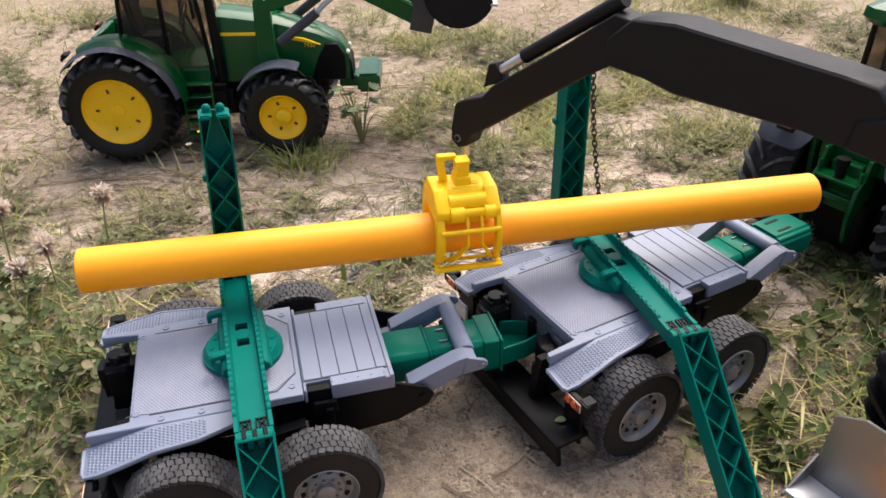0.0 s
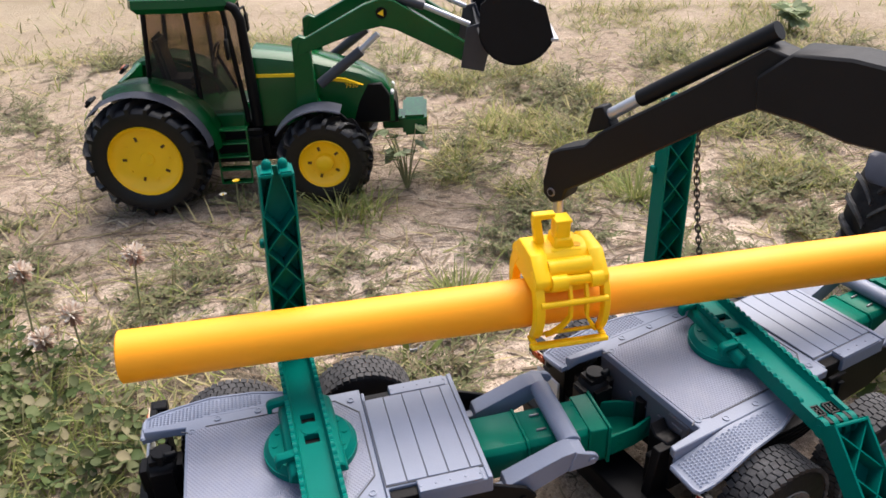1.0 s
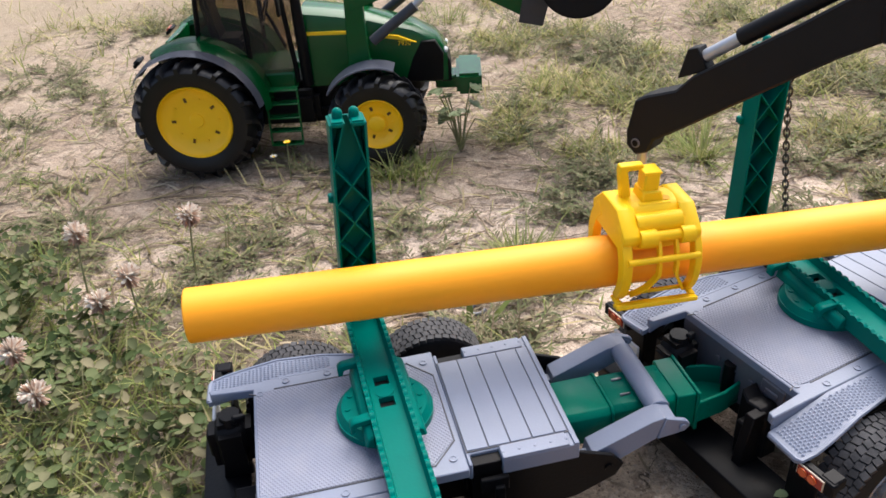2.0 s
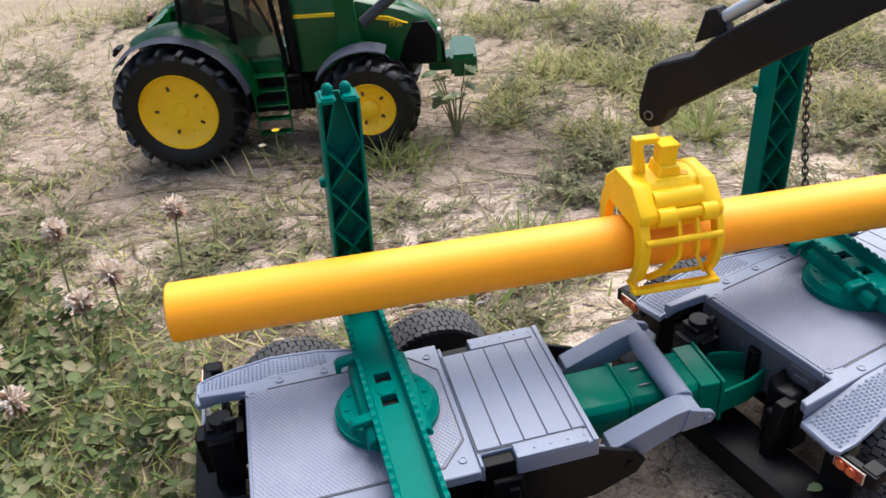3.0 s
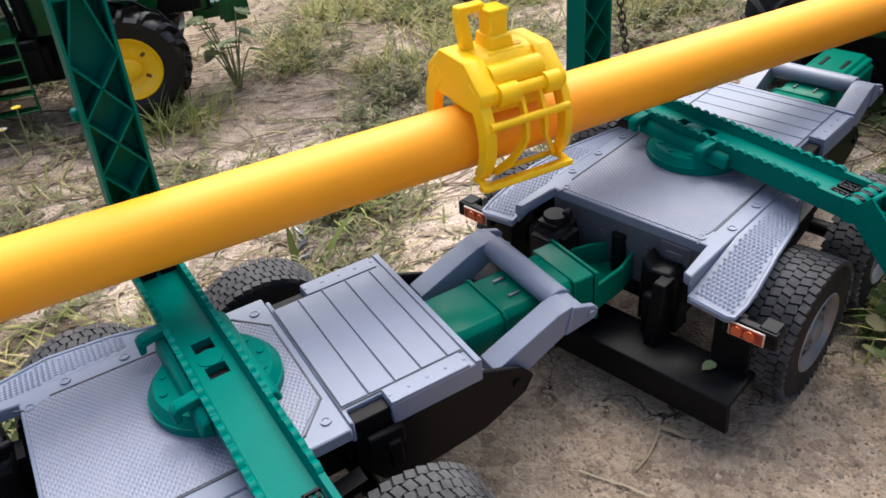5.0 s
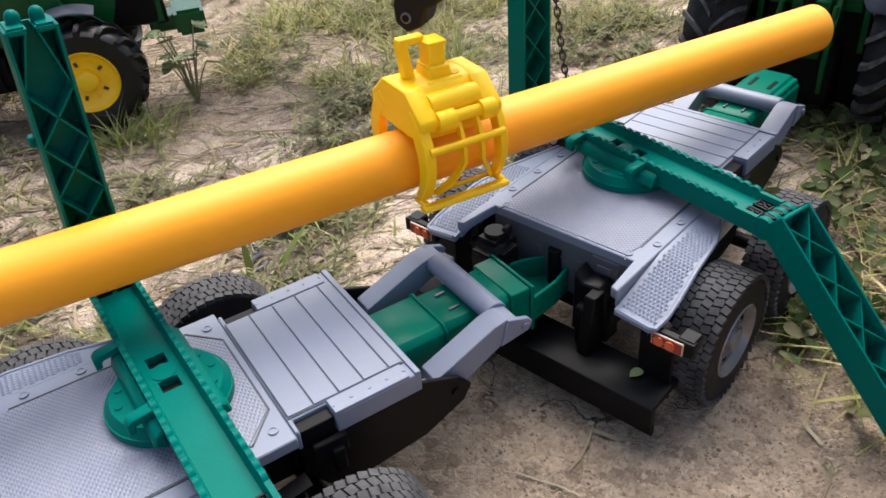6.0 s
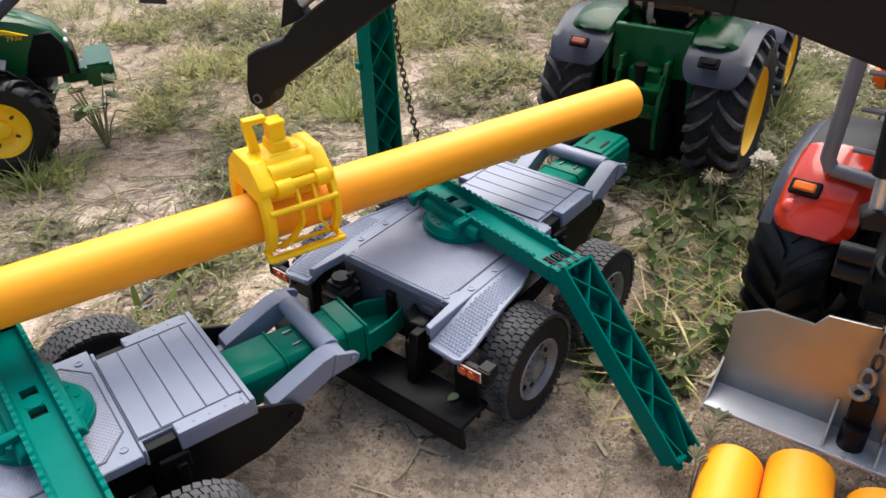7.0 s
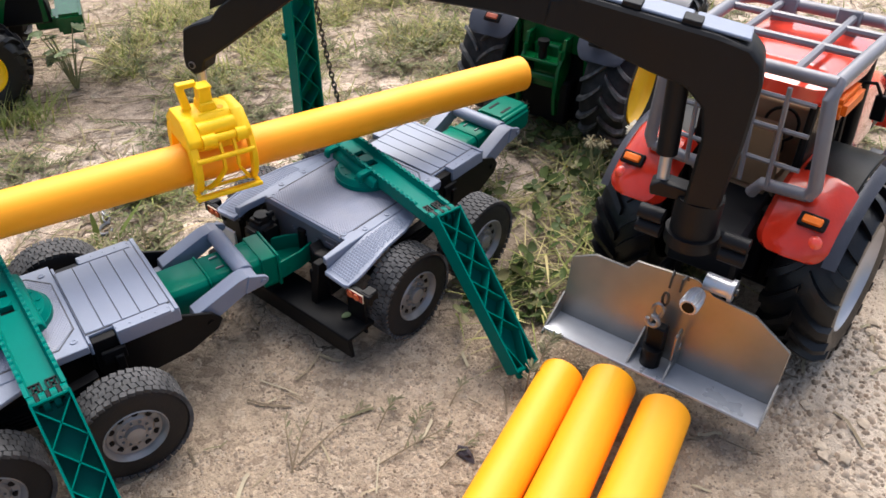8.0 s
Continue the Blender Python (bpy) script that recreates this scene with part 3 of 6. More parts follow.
def log_trailer(m, bunk_at, fold, slack, lean, label):
    t = thing("log_trailer", m, label, "trailer", "log trailer modules")
    D = 0.075
    outline = [(-0.068, -0.0405), (-0.0905, -0.0425), (-0.0915, -0.0465), (0.0, -0.0465), (0.014, -0.0445), (0.03, -0.0445),
               (0.03, 0.0445), (0.014, 0.0445), (0.0, 0.0465), (-0.0915, 0.0465), (-0.0905, 0.0425), (-0.068, 0.0405)]
    deck = part("deck", prism(outline, D - 0.0055, D, "xy", 0.0005), GREY, t, "grey moulded deck")
    # fine ribs of the deck and its bolts
    bm = bmesh.new()
    for y in (-0.0372, 0.0372):
        box((-0.0285, y + (0.0009 if y > 0 else -0.0009), D + 0.0001), (0.057, 0.0006, 0.0006), 0, bm)
        s = 1 if y > 0 else -1
        box((-0.0635, y - s * 0.0028, D + 0.0001), (0.0145, 0.0006, 0.0005), 0, bm, turn(0, 0, -s * 23))
    for s in (-1, 1):
        box((0.0210, s * 0.0316, D + 0.0001), (0.0006, 0.0182, 0.0006), 0, bm, turn(0, 0, s * 42))
        box((0.0075, s * 0.0381, D + 0.0001), (0.016, 0.0006, 0.0006), 0, bm)
    box((0.0272, 0, D + 0.0001), (0.0006, 0.050, 0.0006), 0, bm)
    part("deck_groove", bm, GREYD, deck)
    bolt = None
    for x, y in ((-0.0645, 0.0358), (-0.0505, 0.0428), (-0.028, 0.0428), (-0.006, 0.0428), (0.0240, 0.0360)):
        for s in (-1, 1):
            m0 = pose(x, s * y, D, 90, 0, 0)
            if bolt is None:
                bolt = part("deck_bolt", lathe([(0, 0.0001), (0, 0.0021), (0.0006, 0.0021), (0.0006, 0.0014), (0.0003, 0.0012), (0.0003, 0.0001)], 10), GREY, deck, "", m0).data
            else:
                place("deck_bolt", bolt, deck, "", m0)
    def studs(bm, x0, x1, f, ny, step):
        """Small diamonds in staggered rows."""
        x = x0
        k = 0
        while x < x1:
            for j in range(ny):
                c = f(x, (j + 0.5 * (k % 2)) / ny)
                if c is None:
                    continue
                a = step * 0.47
                q = [bm.verts.new((c[0] + dx * a * 1.25, c[1] + dy * a, c[2])) for dx, dy in ((1, 0), (0, 1), (-1, 0), (0, -1))]
                top = bm.verts.new((c[0], c[1], c[2] + 0.0006))
                for i in range(4):
                    bm.faces.new((q[i], q[(i + 1) % 4], top))
            x += step * 0.9
            k += 1
    part("tread_plate", prism([(-0.0665, -0.0355), (-0.058, -0.0374), (0.0140, -0.0374), (0.0266, -0.0246), (0.0266, 0.0246), (0.0140, 0.0374), (-0.058, 0.0374), (-0.0665, 0.0355)], D - 0.001, D + 0.0004, "xy", 0.0002), TREAD, deck)
    # mudguards sloping outwards
    for s in (-1, 1):
        edge = ((-0.0935, 0.0640), (-0.0920, 0.0665), (-0.0840, 0.0675), (-0.0740, 0.0670), (-0.0640, 0.0660), (-0.0550, 0.0650), (-0.0300, 0.0620), (0.0040, 0.0510))

        def zz(x, y):
            return D - 0.0005 - (y - 0.047) * 0.12 - max(0.0, -0.055 - x) * 0.21
        bm = bmesh.new()
        poly(bm, [[(x, s * 0.0468, zz(x, 0.047) - 0.003), (x, s * y, zz(x, y) - 0.003), (x, s * y, zz(x, y)), (x, s * 0.0468, zz(x, 0.047))] for x, y in edge])
        bevel(bm, 0, 0.0005)
        tube([(-0.0935, s * 0.048, zz(-0.0935, 0.048) - 0.0004)] + [(x, s * y, zz(x, y) - 0.0004) for x, y in edge], 0.0012, 6, bm)
        poly(bm, [[(x, s * 0.0450, zz(x, 0.047) - 0.002), (x, s * 0.0464, zz(x, 0.047) - 0.002), (x, s * 0.0464, D - 0.001), (x, s * 0.0450, D - 0.001)] for x in (-0.0900, -0.074, -0.056)])
        guard = part("mudguard", bm, GREY, t, "grey mudguard with diamond tread")
        bm = bmesh.new()
        studs(bm, -0.0895, -0.026, lambda x, v: (x, s * (0.0492 + 0.0175 * v), zz(x, 0.0492 + 0.0175 * v)) if 0.0492 + 0.0175 * v < 0.0652 - max(0, (x + 0.084) * 0.075) - max(0, (x + 0.032) * 0.26) else None, 9, 0.0024)
        part("tread_studs", bm, GREY, guard)
        # tail lamp
        bm = box((-0.0895, s * 0.0735, 0.0590), (0.0045, 0.0225, 0.0080), 0.0008)
        box((-0.0862, s * 0.0800, 0.0600), (0.0090, 0.0085, 0.0070), 0.0010, bm)
        lamp = part("tail_lamp", bm, BLACK, t)
        part("lens_border", box((-0.0920, s * 0.0725, 0.0590), (0.0008, 0.0150, 0.0066), 0.0002), CREAM, lamp, "cream lens border")
        part("lens_frame", box((-0.0923, s * 0.0725, 0.0590), (0.0010, 0.0140, 0.0056), 0.0002), REDLENS, lamp)
        for yy in (0.0688, 0.0742):
            part("lens", cyl((-0.0924, s * yy, 0.0590), (-0.0934, s * yy, 0.0590), 0.0024, n=16), LENS, lamp, "round orange lens")
        part("lamp_bracket", box((-0.0885, s * 0.066, 0.0575), (0.004, 0.006, 0.005), 0.0005), BLACK, lamp)
    part("rear_plate", box((-0.0935, 0.060, 0.046), (0.002, 0.022, 0.013), 0.0004), WHITE, t, "white plate under the lamp")
    # notch wall and boxes under the deck
    part("rear_wall", box((-0.0665, 0, 0.0555), (0.003, 0.082, 0.031), 0.0004), WALL, t, "dark grey wall under the deck")
    bm = box((-0.0825, 0.0300, 0.0525), (0.0220, 0.0210, 0.0330), 0.0052, None, None, 3)
    cyl((-0.0815, 0.0300, 0.066), (-0.0815, 0.0300, 0.0712), 0.0062, 0.0054, 14, bm)
    box((-0.0770, 0.0262, 0.0700), (0.0070, 0.0035, 0.0045), 0.0008, bm, turn(0, 14, 20))
    box((-0.0935, 0.0300, 0.0550), (0.0030, 0.0090, 0.0160), 0.0010, bm)
    part("storage_box", bm, BLACK, t)
    bm = prism([(-0.0360, 0.030), (-0.0345, 0.0560), (-0.0300, 0.0615), (-0.0215, 0.0600), (-0.0165, 0.0655), (-0.0160, 0.030)], -0.0800, -0.0690, "yz", 0.0008)
    box((-0.0835, -0.0250, 0.0400), (0.0060, 0.0070, 0.0220), 0.0010, bm)
    part("valve_block", bm, BLACK, t)
    bm = box((-0.0684, -0.0265, 0.0650), (0.0014, 0.0150, 0.0090), 0.0004)
    box((-0.0694, -0.0265, 0.0640), (0.0012, 0.0080, 0.0036), 0.0004, bm)
    part("wall_relief", bm, WALL, t)
    for y in (-0.012, 0.0, 0.012):
        part("wall_bolt", cyl((-0.0675, y, 0.0605), (-0.0692, y, 0.0605), 0.0016, n=8), WALL, t)
    # chassis
    bm = box((0.004, 0, 0.0515), (0.130, 0.05, 0.035), 0.001)
    box((0.058, 0, 0.0555), (0.056, 0.066, 0.02), 0.001, bm)
    # not chassis: added black box that stands for shade under the rear wall
    box((-0.048, 0, 0.036), (0.028, 0.06, 0.022), 0.001, bm)
    part("chassis", bm, BLACK, t)
    side = [(0.032, 0.0655), (0.085, 0.0655), (0.104, 0.058), (0.110, 0.0505), (0.106, 0.0435), (0.086, 0.0345), (0.056, 0.0315), (0.040, 0.036), (0.032, 0.048)]
    for s in (-1, 1):
        bm = prism(side, s * 0.0385 - 0.0012, s * 0.0385 + 0.0012, "xz", 0.0004)
        cyl((0.102, s * 0.0385 - 0.0022, 0.0505), (0.102, s * 0.0385 + 0.0022, 0.0505), 0.0022, n=10, bm=bm)
        part("side_plate", bm, BLACK, t, "black pointed side plate")
        bm = bmesh.new()
        for i in range(5):
            L = 0.034 - 0.0035 * i
            prism([(-L + (2 * L) * k / 8 - 0.005, 0.0585 - 0.003 * i - 0.004 * math.sin(math.pi * k / 8)) for k in range(9)]
                  + [(-L + (2 * L) * k / 8 - 0.005, 0.0571 - 0.003 * i - 0.004 * math.sin(math.pi * k / 8)) for k in range(8, -1, -1)],
                  s * 0.050 - 0.0035, s * 0.050 + 0.0035, "xz", 0, bm)
        part("leaf_spring", bm, BLACK, t)
        bm = box((0.042, s * 0.0435, 0.061), (0.014, 0.003, 0.009), 0.0006)
        box((0.044, s * 0.0455, 0.055), (0.005, 0.003, 0.012), 0.0006, bm)
        part("latch", bm, BLACK, t)
    for x in (0.0344, -0.0447):
        part("axle", cyl((x, -0.066, 0.033), (x, 0.066, 0.033), 0.0042, n=12), BLACK, t)
    # rear bumper with struts
    bm = prism([(-0.078, 0.028), (-0.103, 0.028), (-0.1035, 0.026), (-0.101, 0.009), (-0.098, 0.009), (-0.0995, 0.025), (-0.078, 0.025)], -0.0745, 0.0745, "xz", 0.0004)
    bump = part("bumper", bm, BLACK, t, "black under-run bumper")
    for y in (-0.03, 0.03):
        part("strut", prism([(-0.076, 0.028), (-0.092, 0.028), (-0.087, 0.060), (-0.078, 0.060)], y - 0.003, y + 0.003, "xz", 0.0005), BLACK, bump)
    part("mud_flap", box((-0.083, -0.064, 0.036), (0.002, 0.017, 0.036), 0.0005), BLACK, t)
    part("mud_flap", box((-0.083, 0.064, 0.036), (0.002, 0.017, 0.036), 0.0005), BLACK, t)
    # wheels
    tyre_me = rim_me = hole_me = tread_me = None
    for x in (0.0344, -0.0447):
        for s in (-1, 1):
            wm = pose(x, s * 0.0752, 0.0337, 0, 37 * x * 1000, 0) if s < 0 else pose(x, s * 0.0752, 0.0337, 0, 20, 180)
            if rim_me is None:
                wh = part("wheel", truck_rim(), RIM, t, "silver-grey rim with ten bolts", wm)
                rim_me = wh.data
                tyre_me = part("tyre", truck_tyre(), TYRE, wh, "dusty black block-tread tyre").data
                tread = part("tread", tread_blocks(), TREADR, wh)
                tread_me = tagged(tread, kind="stuff").data
                hole_me = rim_holes(wh, None)
            else:
                wh = place("wheel", rim_me, t, "silver-grey rim with ten bolts", wm)
                place("tyre", tyre_me, wh, "dusty black block-tread tyre")
                tagged(place("tread", tread_me, wh), kind="stuff")
                rim_holes(wh, hole_me)
    # front panel with planks
    edge = [(0.0303, 0.0415), (0.0322, 0.0415), (0.0322, 0.0345), (0.0466, 0.0345), (0.0466, 0.0425), (0.0848, 0.0425)]
    bm = prism([(x, -y) for x, y in edge] + [(x, y) for x, y in edge[::-1]], 0.0648, 0.0744, "xy", 0.0005)
    panel = part("front_panel", bm, GREY, t, "grey ribbed front panel with five planks")
    part("panel_bed", box((0.0566, 0, 0.0745), (0.0512, 0.0676, 0.0008), 0), GREYD, panel)
    for x0, x1 in ((0.0313, 0.0419), (0.0423, 0.0528), (0.0532, 0.0638), (0.0642, 0.0752), (0.0756, 0.0816)):
        part("plank", box(((x0 + x1) / 2, 0, 0.0747), (x1 - x0, 0.0664, 0.0015), 0.0003), GREY, panel)
    for s in (-1, 1):
        bm = box((0.0633, s * 0.0381, 0.0746), (0.0330, 0.0084, 0.0016), 0.0003)
        for i in range(5):
            ball((0.0480 + 0.0078 * i, s * 0.0384, 0.0753), 0.0009, bm, 6, (1, 1, 0.5))
        part("panel_border", bm, GREY, panel)
        # black block set in the side notch to give its dark shade
        part("notch_shade_block", box((0.0394, s * 0.0376, 0.0690), (0.0140, 0.0064, 0.0070), 0.0004), BLACK, panel)
    part("panel_border", box((0.0834, 0, 0.0746), (0.0026, 0.0850, 0.0016), 0.0003), GREY, panel)
    # coupling
    coup = None
    for x0, x1, w, z0, z1 in ((0.084, 0.113, 0.0158, 0.040, 0.0638), (0.113, 0.1145, 0.0166, 0.039, 0.0646), (0.1145, 0.150, 0.0148, 0.041, 0.0630)):
        bm = prism([(-w, z0 + 0.004), (-w + 0.004, z0), (w - 0.004, z0), (w, z0 + 0.004), (w, z1 - 0.003), (w - 0.003, z1), (-w + 0.003, z1), (-w, z1 - 0.003)], x0, x1, "yz", 0.0005)
        sec = part("drawbar" if coup is None else "drawbar_section", bm, DRAW, coup or t, "" if coup else "teal green box drawbar")
        coup = coup or sec
    for y in (-0.006, 0.006):
        part("drawbar_slot", box((0.1245, y, 0.0632), (0.0058, 0.0013, 0.0020), 0.0003), HOOKM, coup, "bare steel spring pin")
    if slack:                              # box coupler of the front trailer
        w, z0, z1 = 0.0165, 0.040, 0.0648
        bm = prism([(-w, z0 + 0.004), (-w + 0.004, z0), (w - 0.004, z0), (w, z0 + 0.004), (w, z1 - 0.004), (w - 0.004, z1), (-w + 0.004, z1), (-w, z1 - 0.004)], 0.150, 0.190, "yz", 0.0022, None, 2)
        part("coupler_box", bm, DRAW, coup, "teal green coupler box with two slots")
        for y in (-0.0065, 0.0065):
            part("coupler_slot", box((0.166, y, 0.0648), (0.014, 0.0026, 0.0008), 0.0002), BLACK, coup)
        part("coupler_tongue", box((0.196, 0, 0.052), (0.016, 0.012, 0.008), 0.001), BLACK, coup)
    else:
        bm = bmesh.new()
        prism([(-0.0145, 0.038), (0.0145, 0.038), (0.0156, 0.042), (0.0156, 0.0630), (-0.0156, 0.0630), (-0.0156, 0.042)], 0.150, 0.161, "yz", 0.0006, bm)
        box((0.162, 0, 0.0505), (0.002, 0.0335, 0.0265), 0.0005, bm)
        for s in (-1, 1):
            prism([(0.163, s * 0.0158), (0.180, s * 0.0125), (0.194, s * 0.0062), (0.194, s * 0.0044), (0.180, s * 0.0106), (0.163, s * 0.0140)], 0.042, 0.0555, "xy", 0.0004, bm)
        prism([(0.163, -0.0155), (0.180, -0.0122), (0.195, -0.006), (0.199, 0), (0.195, 0.006), (0.180, 0.0122), (0.163, 0.0155)], 0.041, 0.044, "xy", 0.0004, bm)
        part("drawbar_fork", bm, DRAW, coup)
        part("drawbar_pin", cyl((0.189, 0, 0.038), (0.189, 0, 0.064), 0.0035, n=12), BLACK, coup)
    for s in (-1, 1):
        arm = [(0.0930, 0.0452), (0.0985, 0.0432), (0.1310, 0.0590), (0.1390, 0.0605), (0.1390, 0.0690), (0.1325, 0.0712), (0.1260, 0.0700), (0.0950, 0.0572)]
        bm = prism(arm, s * 0.0238, s * 0.0352, "xz", 0.0003)
        lift = part("lift_arm", bm, GREY, t, "grey cranked lift arm", None, 22)
        bm = prism([(0.1290, 0.0585), (0.1420, 0.0602), (0.1455, 0.0625), (0.1460, 0.0650), (0.1440, 0.0672), (0.1330, 0.0712)], s * 0.0335, s * 0.0362, "xz", 0.0003)
        cyl((0.1420, s * 0.0330, 0.0637), (0.1420, s * 0.0372, 0.0637), 0.0020, n=10, bm=bm)
        part("ear", bm, GREY, lift)
        bm = prism([(0.081, 0.0455), (0.098, 0.0475), (0.098, 0.0535), (0.081, 0.052)], s * 0.0265, s * 0.0325, "xz", 0.0005)
        part("hinge_tongue", bm, GREY, lift)
    bm = prism([(0.1345 + 0.0060 * math.cos(math.pi * k / 9), 0.0672 + 0.0050 * math.sin(math.pi * k / 9)) for k in range(18)], -0.0245, 0.0245, "xz", 0.0004)
    part("lift_crossbar", bm, GREY, t)
    bunk(t, bunk_at, fold, slack, lean)
    return t


log_trailer(pose(-0.0439, 0.5016, 0, 0, 0, 18.83), (-0.001, 0.0, 1.8), 131.0, False, 3.0, "grey and teal toy log trailer coupled behind another trailer")
log_trailer(pose(0.1936, 0.5993, 0, 0, 0, 33.84), (0.001, 0.0, -12.3), 132.5, True, 0.0, "grey and teal toy log trailer coupled to the green tractor")


# ---- pipes, grapple and crane ----
def pipe(m, length, label, group, r=0.014):
    w, n = 0.0018, 40
    bm = lathe([(0, r - w), (0, r - 0.0006), (0.0006, r), (length - 0.0006, r), (length, r - 0.0006), (length, r - w)], n)
    ob = part("plastic_pipe", bm, PIPE, None, label, m, 30)
    return tagged(ob, label, "pipe", group)


PIPE_AT = pose(0.1, 0.5891, 0.1191, 0, 1.47, 16.59)
pipe(PIPE_AT @ pose(-0.256, 0, 0, 0, 0, -90), 0.502, "orange-yellow plastic pipe held by the grapple over the trailers", "yellow pipes")
for x, y, a, r in ((0.2800, 0.4225, 135.0, 0.0146), (0.3075, 0.4060, 135.8, 0.0164), (0.3290, 0.3740, 134.6, 0.0160)):
    pipe(pose(x, y, r - 0.0003, 0, 0, a), 0.5, "orange-yellow plastic pipe lying on the ground", "yellow pipes", r)


def grapple(m):
    SX, SY, SZ = 0.86, 0.90, 0.95
    g = thing("grapple", m, "bright yellow toy log grapple clasping the pipe", "grapple")
    rings = []
    for z, ex, ey in ((0.0045, 0.0225, 0.0160), (0.0110, 0.0232, 0.0170), (0.0180, 0.0232, 0.0160), (0.0225, 0.0230, 0.0150), (0.0260, 0.0212, 0.0125), (0.0284, 0.0180, 0.0105), (0.0294, 0.0125, 0.0085)):
        ring = []
        for i in range(28):
            a = 2 * math.pi * i / 28
            c, s = math.cos(a), math.sin(a)
            ring.append((0.001 + ex * math.copysign(abs(c) ** 0.62, c), ey * math.copysign(abs(s) ** 0.62, s), z))
        rings.append(ring)
    bm = bmesh.new()
    poly(bm, rings)
    body = part("housing", bm, GRAP, g, "", None, 40)
    gable = [(-0.0238, 0.0118), (-0.0255, 0.0150), (-0.0250, 0.0182), (-0.0115, 0.0290), (0.0115, 0.0290), (0.0250, 0.0182), (0.0255, 0.0150), (0.0238, 0.0118), (0.0160, 0.0075), (-0.0160, 0.0075)]
    for x0, x1 in ((-0.0242, -0.0138), (0.0142, 0.0242)):
        part("cheek", prism(gable, x0, x1, "yz", 0.0007), GRAP, body)
    for s in (-1, 1):
        part("roll", cyl((-0.0140, s * 0.0150, 0.0205), (0.0145, s * 0.0150, 0.0205), 0.0058, n=18), GRAP, body)
        part("ridge", box((0.0005, s * 0.0085, 0.0280), (0.0200, 0.0030, 0.0026), 0.0006), GRAP, body)
    # no hollow: a flat disc whose darker yellow carries the recess's shade
    part("recess", cyl((0.0085, -0.0050, 0.0275), (0.0085, -0.0050, 0.0298), 0.0028, n=14), material("yellow_shadowed_recess", (0.75, 0.36, 0.004), 0.6), body)
    bm = box((-0.0006, 0, 0.0370), (0.0098, 0.0108, 0.0175), 0.0010)
    box((-0.0006, 0, 0.0450), (0.0112, 0.0114, 0.0018), 0.0005, bm)
    prism([(-0.0075, 0.0265), (0.0095, 0.0265), (0.0066, 0.0300), (0.0050, 0.0350), (-0.0060, 0.0350)], -0.0072, 0.0072, "xz", 0.0008, bm)
    part("stem", bm, GRAP, g)
    bm = prism([(-0.0160, 0.0270), (-0.0100, 0.0270), (-0.0135, 0.0445), (-0.0040, 0.0445), (-0.0040, 0.0480), (-0.0185, 0.0480), (-0.0190, 0.0440)], 0.0010, 0.0066, "xz", 0.0006)
    part("handle_loop", bm, GRAP, g)
    for s in (-1, 1):
        shift = Matrix.Translation((0.0010, -s * 0.0040, 0.0050))
        jaw = None
        for x, th, top in ((-0.0225, 0.0030, 0.0110), (0.0219, 0.0022, 0.0100)):
            out, inn = [], []
            for i in range(13):
                t = i / 12
                a = radians(57 - 103 * t)
                out.append((s * (0.003 + 0.0305 * math.cos(a)), -0.008 + 0.029 * math.sin(a)))
                wd = top * (1 - 0.5 * t)
                inn.append((s * (0.003 + (0.0305 - wd) * math.cos(a)), -0.008 + (0.029 - wd * 0.7) * math.sin(a)))
            bm = prism(out + inn[::-1], x - th, x + th, "yz", 0.0004)
            if jaw is None:
                jaw = part("jaw", bm, GRAP, g, "ribbed yellow jaw", shift)
            else:
                part("jaw_plate", bm, GRAP, jaw)
        for x, lean in ((-0.0022, -0.0120), (0.0086, 0.0110)):
            bm, loops = bmesh.new(), []
            for i in range(15):
                t = i / 14
                a = radians(48 - 94 * t)
                xx = x + lean * max(0.0, t - 0.58) / 0.42
                ro, ri = 0.0305, 0.0305 - 0.0036
                loops.append([(xx - 0.0010, s * (0.003 + ro * math.cos(a)), -0.008 + (ro - 0.0015) * math.sin(a)), (xx + 0.0010, s * (0.003 + ro * math.cos(a)), -0.008 + (ro - 0.0015) * math.sin(a)),
                              (xx + 0.0010, s * (0.003 + ri * math.cos(a)), -0.008 + (ri - 0.0015) * math.sin(a)), (xx - 0.0010, s * (0.003 + ri * math.cos(a)), -0.008 + (ri - 0.0015) * math.sin(a))])
            poly(bm, loops)
            part("rib", bm, GRAP, jaw)
        part("hinge_rod", cyl((-0.0225, s * 0.0262, 0.0108), (0.0220, s * 0.0262, 0.0108), 0.0030, n=14), GRAP, jaw)
        part("cross_rod", cyl((-0.0225, s * 0.0325, -0.0005), (0.0220, s * 0.0325, -0.0005), 0.0019, n=12), GRAP, jaw)
        for x0, x1 in ((-0.0148, -0.0045), (0.0110, 0.0192)):
            part("sleeve", cyl((x0, s * 0.0268, 0.0104), (x1, s * 0.0268, 0.0104), 0.0049, n=16), GRAP, jaw)
        bm = join(bmesh.new(), box((0, 0, 0), (0.0525, 0.0068, 0.0030), 0.0007), pose(-0.0010, s * 0.0302, -0.0300, s * 14, 0, 0))
        box((0.0020, s * 0.0205, -0.0285), (0.0400, 0.0022, 0.0022), 0.0005, bm)
        for x in (-0.0245, 0.0230):
            box((x, s * 0.0248, -0.0288), (0.0040, 0.0090, 0.0022), 0.0005, bm)
        part("jaw_lip", bm, GRAP, jaw)
    g.scale = (SX, SY, SZ)
    return g


grapple(PIPE_AT @ pose(-0.0155, 0.001, 0.0090, 0, 0, 0))

CR = Matrix.Translation((0.35, 0.415, 0)) @ turn(0, 0, 141.54)     # crane's own frame: x out along the boom


